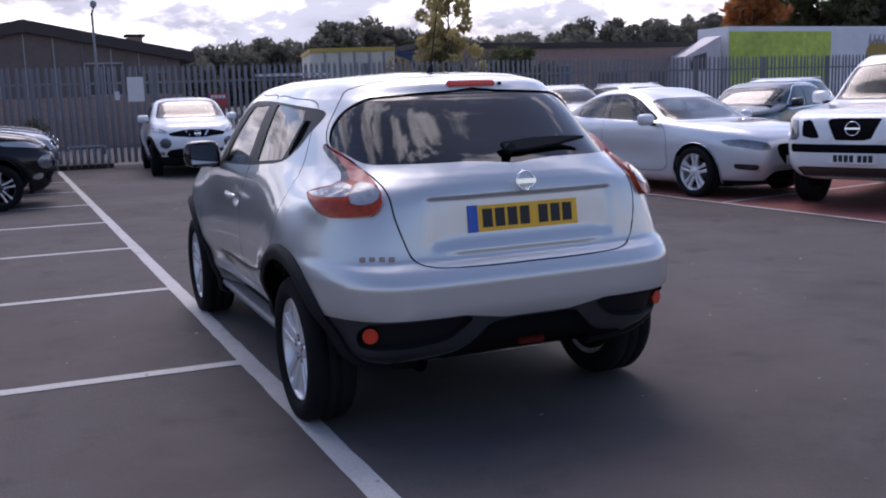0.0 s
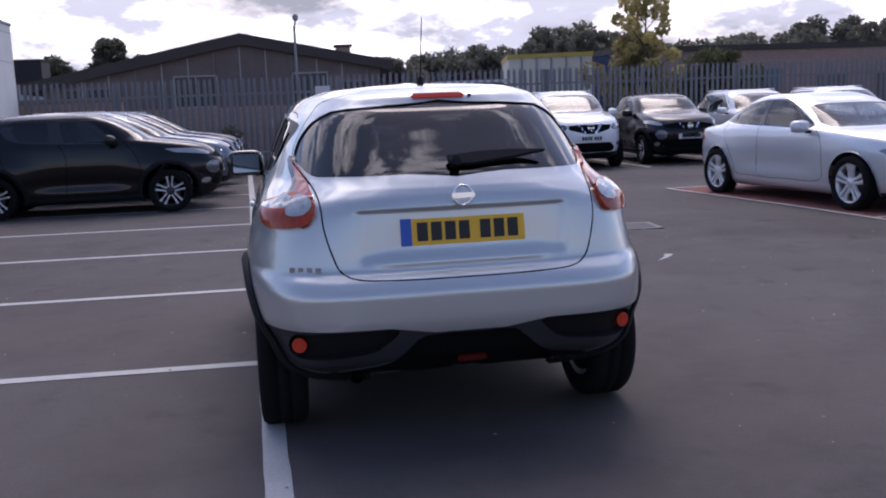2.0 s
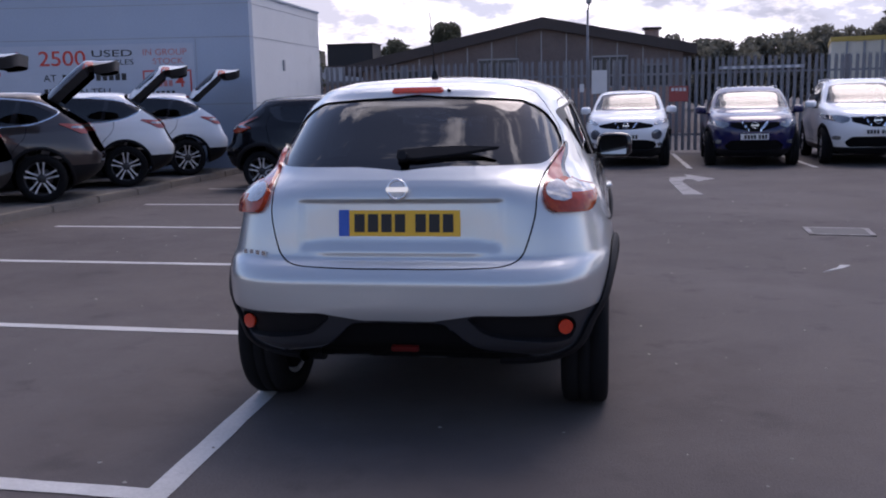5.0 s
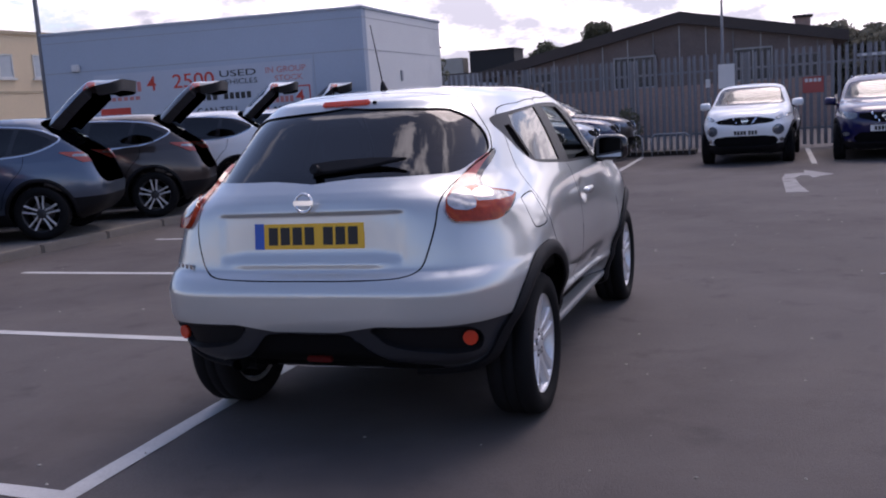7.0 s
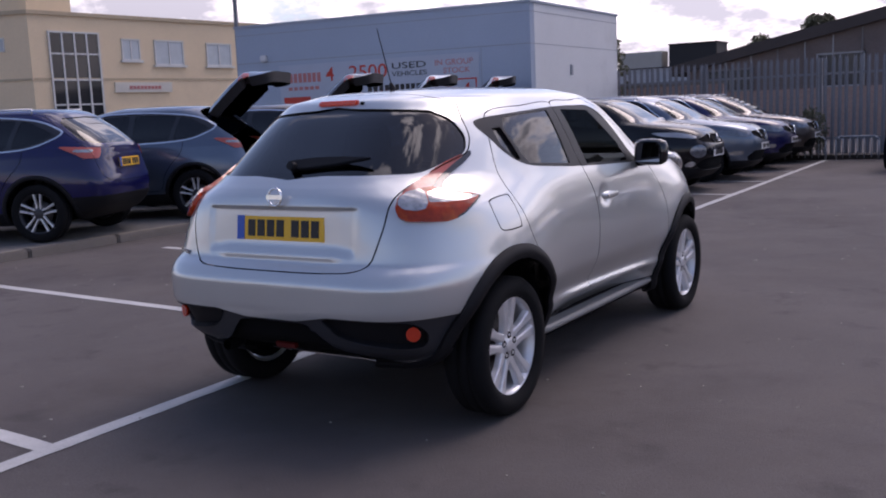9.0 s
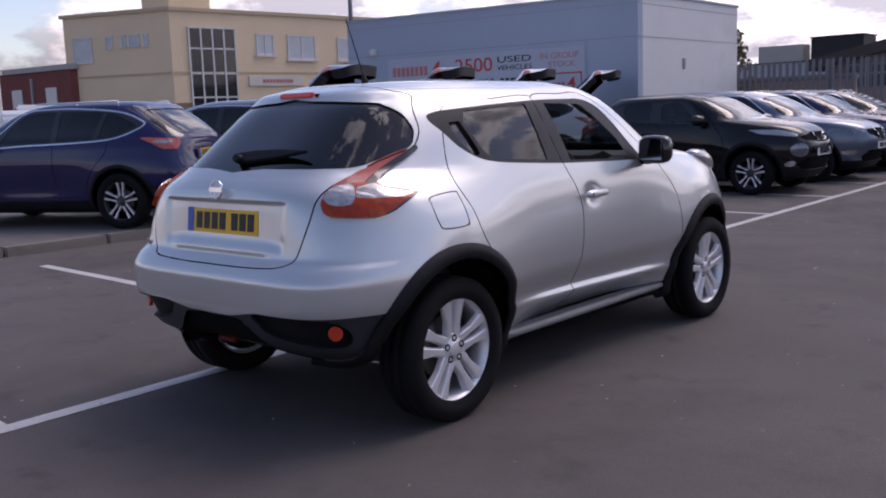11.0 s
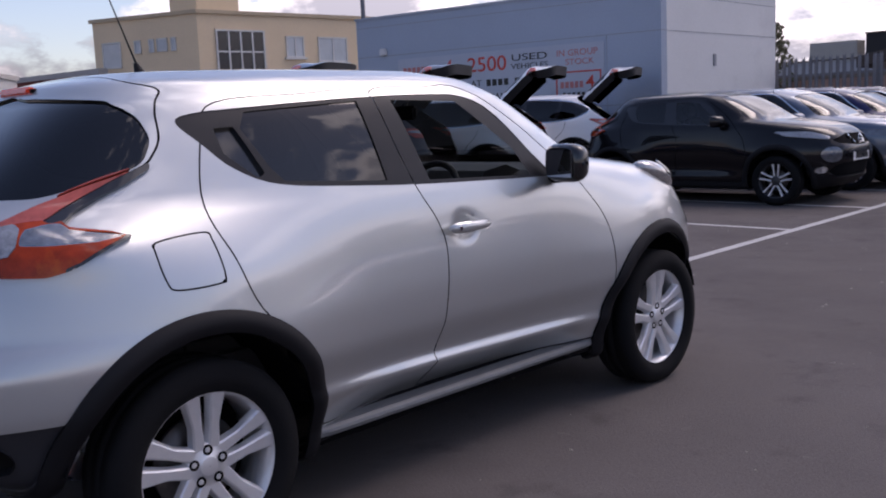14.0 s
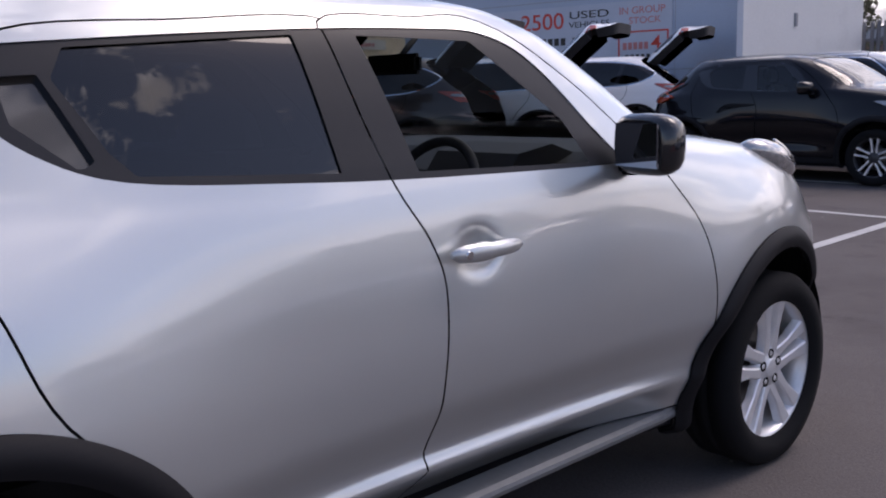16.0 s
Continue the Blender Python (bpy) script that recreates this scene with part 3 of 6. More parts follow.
def swelling(front, rear, amount=0.04, waist=0.03, mid_z=0.66, lamp=0.0, recess=False):
    """Wider wings over the wheels, a drawn-in waist along the doors."""
    def f(P, T):
        x, y, z = P[..., 0], P[..., 1], P[..., 2]
        w = pchip(T[:, 0], T[:, 1], z.ravel()).reshape(z.shape)
        k = np.clip(np.abs(x) / np.maximum(w, 0.05), 0, 1) ** 4
        d = 0.0
        for c in (front, rear):
            d = d + amount * np.exp(-((((y - c) / 0.50) ** 2 + ((z - mid_z) / 0.27) ** 2) ** 1.4))
        if recess:
            # the doors draw in downwards to a crease low along the side, and step out again under it
            along = np.exp(-(((y - (front + rear) / 2 + 0.02) / 0.74) ** 4))
            crease = 0.448 - 0.016 * y
            inward = np.clip((0.76 - z) / (0.76 - crease), 0, 1)
            ledge_out = np.clip((crease + 0.012 - z) / 0.045, 0, 1)
            ledge_out = ledge_out * ledge_out * (3 - 2 * ledge_out)
            under = np.clip((crease - 0.030 - z) / 0.12, 0, 1)
            d = d - along * (waist * 1.35 * inward ** 2.2 - waist * 0.66 * ledge_out + 0.12 * under)
            # scoop behind the door handle
            d = d - 0.020 * np.exp(-((((y + 0.092) / 0.060) ** 2 + ((z - 0.922) / 0.048) ** 2) ** 1.5))
            # haunches high over the wheels
            for c, high in ((front - 0.02, 0.90), (rear + 0.02, 0.93)):
                d = d + 0.020 * np.exp(-(((y - c) / 0.42) ** 2 + ((z - high) / 0.11) ** 2))
        else:
            d = d - waist * np.exp(-(((y - (front + rear) / 2) / 0.72) ** 4)) * np.exp(-((z - 0.52) / 0.14) ** 2)
            d = d + 0.3 * waist * np.exp(-(((y - (front + rear) / 2) / 0.80) ** 4)) * np.exp(-((z - 0.36) / 0.05) ** 2)
        if lamp:
            d = d + lamp * np.exp(-(((y + 1.62) / 0.20) ** 2 + ((z - 1.02) / 0.08) ** 2))
        P = P.copy()
        P[..., 0] = x + np.sign(x) * k * d
        if recess:
            def step(v, soft):
                t = np.clip(v / soft + 0.5, 0, 1)
                return t * t * (3 - 2 * t)
            ax = np.abs(x)
            inset = step(1.024 - z, 0.008) * step(z - 0.830, 0.05) * step(0.425 - ax, 0.035) * (y < -1.5)
            ledge = step(z - 0.803, 0.010) * step(0.850 - z, 0.05) * step(0.35 - ax, 0.10) * (y < -1.5)
            brow = np.exp(-((z - 1.035) / 0.016) ** 2) * step(0.43 - ax, 0.06) * (y < -1.5)
            P[..., 1] += 0.014 * inset - 0.007 * ledge - 0.003 * brow
        return P
    return f


def seats(parent, y=-0.15):
    """Two front seats and a rear bench, dark cloth."""
    for x in (-0.36, 0.36):
        bm = B()
        box(bm, (x - 0.25, y - 0.30, 0.42), (x + 0.25, y + 0.25, 0.62), 0.05)
        box(bm, (x - 0.24, -0.10, 0.0), (x + 0.24, 0.08, 0.62), 0.05, pose(0, y - 0.30, 0.56, 14))
        box(bm, (x - 0.13, -0.05, 0.66), (x + 0.13, 0.05, 0.84), 0.03, pose(0, y - 0.34, 0.56, 14))
        part("seat", bm, TRIM, parent)
    bm = B()
    box(bm, (-0.60, y - 1.05, 0.42), (0.60, y - 0.60, 0.64), 0.05)
    box(bm, (-0.60, -0.09, 0.0), (0.60, 0.07, 0.56), 0.05, pose(0, y - 1.02, 0.60, 18))
    part("rear_bench", bm, TRIM, parent)


def make_car(spec, material, name, label, at, turn, hero=False, group="parked cars", open_hatch=False):
    s = Shell(spec["rows"], *spec["grid"], spec["rear_n"], spec["front_n"], spec.get("mid", -0.1),
              swelling(spec["front"], spec["rear"], spec.get("swell", 0.035), spec.get("waist", 0.03), 0.66, spec.get("lamp_swell", 0.0), hero))
    car = thing(name, at, turn, label, "car", group)
    R, rad = spec["arch"], spec["radius"]
    zc = rad
    x, y, z = s.V.T
    rings = []
    for c in (spec["front"], spec["rear"]):
        x, y, z = s.V.T
        s.cut(np.maximum(np.hypot(y - c, (z - zc - 0.005) * 1.0) - R, 0.40 - np.abs(x)))
    for c in (spec["front"], spec["rear"]):
        x, y, z = s.V.T
        rings.append(s.cut(np.maximum(np.hypot(y - c, z - zc - 0.005) - R - spec["trim"], 0.40 - np.abs(x))))
    c_of = (spec["front"], spec["rear"])
    for k, F in enumerate(rings):
        for sg in (1, -1):
            s.mesh("arch_trim", s.side_of(F, sg), spec.get("trim_mat", PLASTIC), car, (c_of[k], zc + 0.005, R, spec["trim"]), label="black plastic wheel arch trim")
    # glazing
    reveal = -0.008
    if "bright" in spec:
        d = s.take("side", spec["dlo"], 0.018)
        rest, s.F = s.F, d
        inner = s.take("side", spec["dlo"])
        for sg in (1, -1):
            s.mesh("window_trim", s.side_of(s.F, sg), CHROME, car, 0.003, label="bright window trim")
        s.F = np.concatenate((rest, inner))
    if "dlo" in spec:
        ring = s.take("side", spec["dlo"])
        rest, s.F = s.F, ring
        if hero:
            F = s.take("side", [(-1.055, 1.335), (-0.985, 1.338), (-0.925, 1.185), (-0.955, 1.172), (-1.048, 1.255)])
            for sg in (1, -1):
                s.mesh("rear_door_handle", s.side_of(F, sg), GLOSS_BLACK, car, -0.02)
        for nm, poly, g in spec["windows"]:
            F = s.take("side", poly)
            for sg in (1, -1):
                if not (hero and nm == "front_side_window" and sg == 1):
                    s.mesh("side_window", s.side_of(F, sg), g, car, reveal)
        if hero:
            def to_gap():
                return s.V[:, 1] - pchip([0.9, 1.08, 1.25, 1.50], [-0.245, -0.300, -0.345, -0.382], s.V[:, 2])
            behind = s.cut(to_gap() + 0.0028)
            F = s.cut(to_gap() - 0.0028)
            for sg in (1, -1):
                s.mesh("pillar_gap", s.side_of(F, sg), DARK, car, -0.010, False)
            s.F = np.concatenate((s.F, behind))
        for sg in (1, -1):
            s.mesh("window_frame", s.side_of(s.F, sg), PILLAR if hero else GLOSS_BLACK, car, -0.003)
        s.F = rest
    F = s.take("front", spec["screen"])
    s.mesh("windscreen", F, CLEAR if hero else SCREEN, car, -0.005)
    turn_up = None
    if open_hatch:
        hy, hz = spec["hinge"]
        turn_up = pose(0, hy, hz) @ pose(0, 0, 0, -77) @ pose(0, -hy, -hz)
    if "hatch" in spec:
        inner, groove = s.panel("rear", spec["hatch"], 0.0036 if hero else 0.0025)
        rest, s.F = s.F, inner
        F = s.take("rear", spec["rear_window"])
        glass_F = F
        if not open_hatch:
            s.mesh("hatch_gap", groove, DARK, car, -0.008, False)
        lamps_in = []
        for nm, kind, poly, g, off in spec["tail"]:
            L = s.take(kind, poly)
            if len(L):
                lamps_in.append((nm, L, g, off))
        body_in = s.F
        hatch = s.mesh("tailgate", body_in, material, car, 0.0, label="open tailgate" if open_hatch else "", turn=turn_up)
        s.mesh("rear_window", glass_F, PRIVACY, hatch, reveal, turn=turn_up)
        if open_hatch:
            s.mesh("tailgate_lining", np.concatenate((body_in, glass_F))[:, ::-1], TRIM, hatch, -0.15, True, turn=turn_up)
            part("boot_lining", box(B(), (-0.55, spec["rows"][6][2] + 0.12, 0.55), (0.55, spec["rows"][6][2] + 0.9, 0.60)), TRIM, car)
        for nm, L, g, off in lamps_in:
            if nm == "spoiler":
                s.mesh(nm, L, material, hatch, off, turn=turn_up)
                continue
            for sg in (1, -1):
                if len(s.side_of(L, sg)):
                    s.mesh(nm, s.side_of(L, sg), g, hatch, off, turn=turn_up)
        s.F = rest
    else:
        s.mesh("rear_window", s.take("rear", spec["rear_window"]), PRIVACY, car, reveal)
    for nm, kind, poly, g, off in spec["tail"]:
        L = s.take(kind, poly)
        for sg in (1, -1):
            if len(s.side_of(L, sg)):
                s.mesh(nm, s.side_of(L, sg), g, car, off)
    for nm, kind, poly, g, off in spec.get("front_bits", ()):
        L = s.take(kind, poly)
        if nm in ("grille", "intake", "bumper_middle", "lower_grille", "spoiler"):
            s.mesh(nm, L, g, car, off)
        else:
            for sg in (1, -1):
                s.mesh(nm, s.side_of(L, sg), g, car, off)
    # doors and flaps
    for nm, kind, poly, only in spec.get("panels", ()):
        inner, groove = s.panel(kind, poly, 0.0028 if hero else 0.004)
        for sg in ((only,) if only else (1, -1)):
            if kind == "side":
                whole, crumbs = s.largest(s.side_of(inner, sg))
                s.mesh(nm, whole, material, car)
                s.F = np.concatenate((s.F, crumbs))
                left = s.side_of(groove, sg)
                while len(left) > 40:
                    bit, left = s.largest(left)
                    if len(bit) > 40:
                        s.mesh("panel_gap", bit, DARK, car, -0.006, False)
        if only:
            s.F = np.concatenate((s.F, s.side_of(inner, -only), s.side_of(groove, -only)))
    # lower cladding
    for nm, fn, g, off in spec.get("lower", ()):
        x, y, z = s.V.T
        F = s.cut(fn(np.abs(x), y, z))
        if nm.startswith("sill"):
            for sg in (1, -1):
                whole, crumbs = s.largest(s.side_of(F, sg))
                s.mesh(nm, whole, g, car, off)
                s.F = np.concatenate((s.F, crumbs))
        else:
            s.mesh(nm, F, g, car, off)
    s.mesh("body", s.F, material, car)
    if open_hatch:
        c = s.V[s.F].mean(1)
        s.mesh("boot_trim", s.F[(c[:, 1] < -0.9) & (c[:, 2] > 0.6)][:, ::-1], DARK, car, -0.02, False)
    if hero:
        G = s.F[(s.V[s.F][:, :, 2].mean(1) > 1.02) & (s.V[s.F][:, :, 1].mean(1) < 0.95)]
        s.mesh("cabin_lining", G[:, ::-1], TRIM, car, -0.03, False)
    floor_bm = B()
    L = [r for r in spec["rows"] if r[0] < 0.5]
    box(floor_bm, (-0.70, L[0][2] + 0.12, spec["rows"][0][0] + 0.0), (0.70, L[0][3] - 0.12, spec["rows"][0][0] + 0.05), 0.02)
    part("underbody", floor_bm, DARK, car)
    for c in (spec["front"], spec["rear"]):
        for sg in (1, -1):
            bm = B()
            lathe(bm, [(R + 0.02, sg * 0.80), (R + 0.01, sg * 0.45), (0.02, sg * 0.45)], 32)
            bmesh.ops.delete(bm, geom=[v for v in bm.verts if v.co.z < 0.03], context="VERTS")
            a = part("wheel_housing", bm, DARK, car)
            a.matrix_basis = pose(0, c, zc)
            wheel(car, (sg * spec["track"], c, rad), sg, rad, spec["rim"], 0.215, spec.get("spokes", 5), spec.get("style", "plain"), 48 if hero else 28, None if hero or material is PALE_SILVER else DARK_ALLOY)
    seats(car, spec.get("seat", -0.15))
    part("dashboard", prism(B(), spec["dash"], -0.66, 0.66, "x"), TRIM, car)
    # door mirrors
    my, mz, mx = spec["mirror"]
    for sg in (1, -1):
        bm = B()
        n, rings = 20, []
        for k in range(7):
            t = k / 6
            f = (0.80, 0.98, 1.0, 0.97, 0.88, 0.66, 0.30)[k]
            rings.append([bm.verts.new((0.115 * f * np.sign(math.cos(a)) * abs(math.cos(a)) ** 0.55 - sg * 0.02 * t, -0.05 + 0.125 * t,
                                        0.080 * f * np.sign(math.sin(a)) * abs(math.sin(a)) ** 0.55)) for a in (2 * math.pi * i / n for i in range(n))])
        for a, b in zip(rings, rings[1:]):
            for i in range(n):
                bm.faces.new((a[i], a[(i + 1) % n], b[(i + 1) % n], b[i])).smooth = True
        bm.faces.new(rings[0][::-1])
        bm.faces.new(rings[-1])
        bmesh.ops.recalc_face_normals(bm, faces=bm.faces)
        m = part("door_mirror", bm, GLOSS_BLACK if hero else material, car, "black door mirror" if hero else "")
        m.matrix_basis = pose(sg * mx, my, mz, 0, 0, -sg * 14)
        part("mirror_glass", box(B(), (-0.082, -0.056, -0.056), (0.082, -0.050, 0.056), 0.002), MIRROR, m)
        part("mirror_arm", box(B(), (min(-sg * 0.20, -sg * 0.06), -0.02, -0.085), (max(-sg * 0.20, -sg * 0.06), 0.04, -0.050), 0.01), PLASTIC, m)
    return car, s


SCREEN = glass("windscreen_glass", (0.22, 0.26, 0.28), 0.10, 0.04)

COMPACT_DLO = rounded([(0.44, 1.075), (-0.20, 1.095), (-0.55, 1.115), (-0.88, 1.145), (-1.03, 1.205), (-1.11, 1.285), (-1.165, 1.355), (-1.11, 1.382),
                    (-0.93, 1.397), (-0.45, 1.423), (-0.10, 1.43), (0.10, 1.42), (0.25, 1.35), (0.42, 1.17), (0.49, 1.09)], 5)
COMPACT = dict(
    rows=CROSSOVER, grid=(300, 230), rear_n=CORNERS, front_n=4.2, front=1.265, rear=-1.265, radius=0.327, rim=0.234, track=0.762, arch=0.408, trim=0.068,
    swell=0.055, waist=0.038, lamp_swell=0.05, spokes=5, style="double",
    dlo=COMPACT_DLO,
    windows=[("front_side_window", [(-0.225, 1.112), (0.36, 1.088), (0.30, 1.20), (0.05, 1.402), (-0.29, 1.412)], CLEAR),
             ("rear_side_window", [(-0.43, 1.125), (-0.455, 1.412), (-0.93, 1.385), (-0.965, 1.33), (-0.90, 1.20), (-0.86, 1.155)], PRIVACY)],
    screen=[(-0.1, 1.135), (0.66, 1.135), (0.68, 1.16), (0.565, 1.45), (0.50, 1.478), (-0.1, 1.50)],
    hatch=rounded([(-0.3, 0.750), (-0.15, 0.750), (0, 0.750), (0.15, 0.750), (0.30, 0.753), (0.44, 0.762), (0.508, 0.79), (0.540, 0.86), (0.566, 0.96), (0.572, 1.04), (0.585, 1.10), (0.622, 1.165), (0.658, 1.222), (0.650, 1.27), (0.628, 1.32), (0.590, 1.38), (0.548, 1.435), (0.49, 1.478), (0.30, 1.513), (0, 1.52), (-0.3, 1.513)], 5),
    rear_window=rounded([(-0.2, 1.160), (0.2, 1.160), (0.48, 1.158), (0.585, 1.160), (0.628, 1.195), (0.654, 1.228), (0.642, 1.275), (0.615, 1.325), (0.565, 1.382), (0.50, 1.420), (0.43, 1.437), (0.12, 1.453), (-0.2, 1.453)], 4),
    tail=[],
    panels=[("front_door", "side", rounded([(-0.10, 0.309), (-0.235, 0.309), (-0.243, 0.313), (-0.244, 0.33), (-0.243, 0.42), (-0.234, 0.52), (-0.222, 0.66), (-0.205, 0.85), (-0.235, 0.96), (-0.30, 1.08), (-0.345, 1.25), (-0.375, 1.44), (-0.10, 1.458), (0.13, 1.452),
                                            (0.40, 1.29), (0.60, 1.12), (0.69, 1.02), (0.80, 0.88), (0.845, 0.73), (0.85, 0.48), (0.83, 0.33), (0.80, 0.309), (0.30, 0.309)], 5), 0),
            ("rear_door", "side", rounded([(-0.17, 0.309), (-0.17, 0.42), (-0.17, 0.66), (-0.17, 0.85), (-0.19, 0.96), (-0.25, 1.08), (-0.30, 1.25), (-0.33, 1.44), (-0.72, 1.437), (-1.02, 1.415),
                                           (-1.10, 1.32), (-1.17, 1.10), (-1.135, 0.95), (-1.07, 0.78), (-0.90, 0.60), (-0.80, 0.42), (-0.78, 0.33), (-0.74, 0.309), (-0.50, 0.309)], 5), 0),
            ("fuel_flap", "side", rounded([(-1.365, 0.905), (-1.375, 0.99), (-1.36, 1.018), (-1.21, 1.03), (-1.19, 1.005), (-1.183, 0.90), (-1.20, 0.882), (-1.335, 0.880)], 5), 1)],
    dash=[(0.34, 0.62), (0.34, 0.90), (0.42, 1.03), (0.60, 1.09), (0.98, 1.10), (0.98, 0.62)], mirror=(0.46, 1.130, 0.915))
COMPACT["tail"] = [
    ("tail_lamp_limb", "corner", [(-1.175, 1.060), (-1.120, 1.088), (-1.02, 1.123), (-0.915, 1.164), (-0.83, 1.190), (-0.750, 1.210), (-0.69, 1.222), (-0.690, 1.212), (-0.76, 1.186), (-0.84, 1.152), (-0.91, 1.116), (-0.955, 1.088), (-1.04, 1.082), (-1.12, 1.074)], PINK_LENS, 0.016),
    ("lamp_edge", "corner", [(-0.955, 1.088), (-0.91, 1.116), (-0.84, 1.152), (-0.76, 1.186), (-0.690, 1.212), (-0.655, 1.232), (-0.622, 1.236), (-0.622, 1.216), (-0.70, 1.178), (-0.79, 1.146), (-0.862, 1.110), (-0.89, 1.078), (-0.93, 1.078)], GLOSS_BLACK, 0.013),
    ("reversing_lamp", "corner", [(-1.182, 1.052), (-1.12, 1.072), (-1.04, 1.080), (-1.015, 1.066), (-1.008, 1.030), (-1.03, 1.008), (-1.09, 1.002), (-1.16, 1.010), (-1.188, 1.028)], WHITE_LENS, 0.026),
    ("lamp_strip", "corner", [(-1.006, 1.066), (-0.93, 1.077), (-0.885, 1.077), (-0.845, 1.060), (-0.742, 1.046), (-0.66, 1.036), (-0.741, 1.026), (-0.90, 1.026), (-1.003, 1.030)], SMOKED, 0.022),
    ("lamp_outline", "corner", [(-0.86, 1.060), (-0.742, 1.049), (-0.635, 1.037), (-0.72, 1.004), (-0.792, 0.978), (-0.842, 0.963), (-0.842, 0.972), (-0.79, 0.988), (-0.66, 1.035), (-0.742, 1.043)], GLOSS_BLACK, 0.020),
    ("tail_lamp", "corner", [(-1.180, 1.058), (-1.205, 1.015), (-1.190, 0.980), (-1.149, 0.965), (-1.034, 0.958), (-0.90, 0.955), (-0.842, 0.965), (-0.792, 0.980), (-0.72, 1.005), (-0.645, 1.034), (-0.713, 1.050), (-0.848, 1.066), (-0.895, 1.086), (-1.03, 1.086)], RED_LENS, 0.022)]


def rear_black(x, y, z):
    """The unpainted lower edge of the rear bumper."""
    top = np.where(x > 0.33, 0.565, 0.535 + 0.03 * np.clip((x - 0.15) / 0.18, 0, 1))
    return np.maximum(z - top, y + 1.50)


POCKET = rounded([(0.30, 0.553), (0.325, 0.51), (0.375, 0.470), (0.45, 0.450), (0.60, 0.432), (0.705, 0.430), (0.735, 0.48), (0.72, 0.535), (0.66, 0.550), (0.45, 0.556)], 4)
MIDDLE = rounded([(-0.2, 0.522), (0, 0.522), (0.17, 0.52), (0.22, 0.495), (0.29, 0.43), (0.36, 0.392), (0.50, 0.36), (0.60, 0.30), (0.3, 0.25), (0, 0.25), (-0.2, 0.25)], 4)
COMPACT["front_bits"] = [("bumper_pocket", "rear", POCKET, PLASTIC, -0.035), ("bumper_middle", "rear", MIDDLE, DARK, -0.03)]
COMPACT["lower"] = [("rear_bumper_base", rear_black, BUMPER_GREY, -0.010),
                 ("sill_shadow", lambda x, y, z: np.maximum(np.maximum(z - 0.312, 0.302 - z), np.abs(y) - 0.95), PLASTIC, -0.004),
                 ("sill_base", lambda x, y, z: np.maximum(z - 0.302, np.abs(y) - 0.95), PLASTIC, -0.012),
                 ("front_bumper_base", lambda x, y, z: np.maximum(z - 0.42, 1.5 - y), PLASTIC, 0.004)]


def scaled(spec, sx, sy, sz, **more):
    """The same kind of body, wider, longer or taller."""
    new_spec = dict(spec)
    new_spec["rows"] = [(z * sz, w * sx, r * sy, f * sy) for z, w, r, f in spec["rows"]]
    side = lambda p: [(a * sy, b * sz) for a, b in p]
    across = lambda p: [(a * sx, b * sz) for a, b in p]
    fit_poly = {"side": side, "rear": across, "front": across, "corner": side}
    new_spec["dlo"] = side(spec["dlo"])
    new_spec["windows"] = [(n, side(p), g) for n, p, g in spec["windows"]]
    for k in ("screen", "hatch", "rear_window"):
        if k in spec:
            new_spec[k] = across(spec[k])
    for k in ("tail", "front_bits"):
        new_spec[k] = [(n, kd, fit_poly[kd](p), g, o) for n, kd, p, g, o in spec.get(k, ())]
    new_spec["panels"] = [(n, kd, fit_poly[kd](p), o) for n, kd, p, o in spec.get("panels", ())]
    new_spec["front"], new_spec["rear"] = spec["front"] * sy, spec["rear"] * sy
    new_spec.update(more)
    return new_spec


def ring_poly(cx, cz, r, n=18, rz=None):
    return [(cx + r * math.cos(2 * math.pi * i / n), cz + (rz or r) * math.sin(2 * math.pi * i / n)) for i in range(n)]


FRONT_TUCK = lambda top, y0: (lambda x, y, z: np.maximum(z - top, y0 - y))
SIDE_BASE = lambda top, half: (lambda x, y, z: np.maximum(z - top, np.abs(y) - half))

# the small crossover as it stands in the rows behind: coarser, with its nose
COMPACT_FAR = dict(COMPACT, grid=(100, 72))
COMPACT_FAR["front_bits"] = [
    ("head_lamp", "front", ring_poly(0.60, 0.66, 0.10), HEAD, 0.012),
    ("side_lamp", "front", [(0.50, 0.855), (0.60, 0.845), (0.80, 0.90), (0.80, 0.965), (0.68, 0.955)], WHITE_LENS, 0.015),
    ("badge_bar", "front", [(0.10, 0.775), (0.145, 0.775), (0.255, 0.905), (0.205, 0.905)], CHROME, 0.014),
    ("grille", "front", [(-0.2, 0.765), (0.12, 0.765), (0.50, 0.80), (0.56, 0.84), (0.50, 0.865), (0.24, 0.915), (-0.2, 0.915)], DARK, -0.015),
    ("intake", "front", [(-0.2, 0.36), (0.50, 0.36), (0.62, 0.44), (0.55, 0.53), (0.35, 0.56), (-0.2, 0.56)], DARK, -0.03),
    ("fog_lamp", "front", ring_poly(0.66, 0.46, 0.045, 12), WHITE_LENS, 0.006)]
COMPACT_FAR["lower"] = [("rear_bumper_base", rear_black, PLASTIC, -0.010), ("sill", SIDE_BASE(0.34, 0.95), PLASTIC, 0.006),
                     ("front_bumper_base", FRONT_TUCK(0.40, 1.5), PLASTIC, 0.004)]
COMPACT_FAR["panels"] = [p for p in COMPACT["panels"] if p[0] != "fuel_flap"]

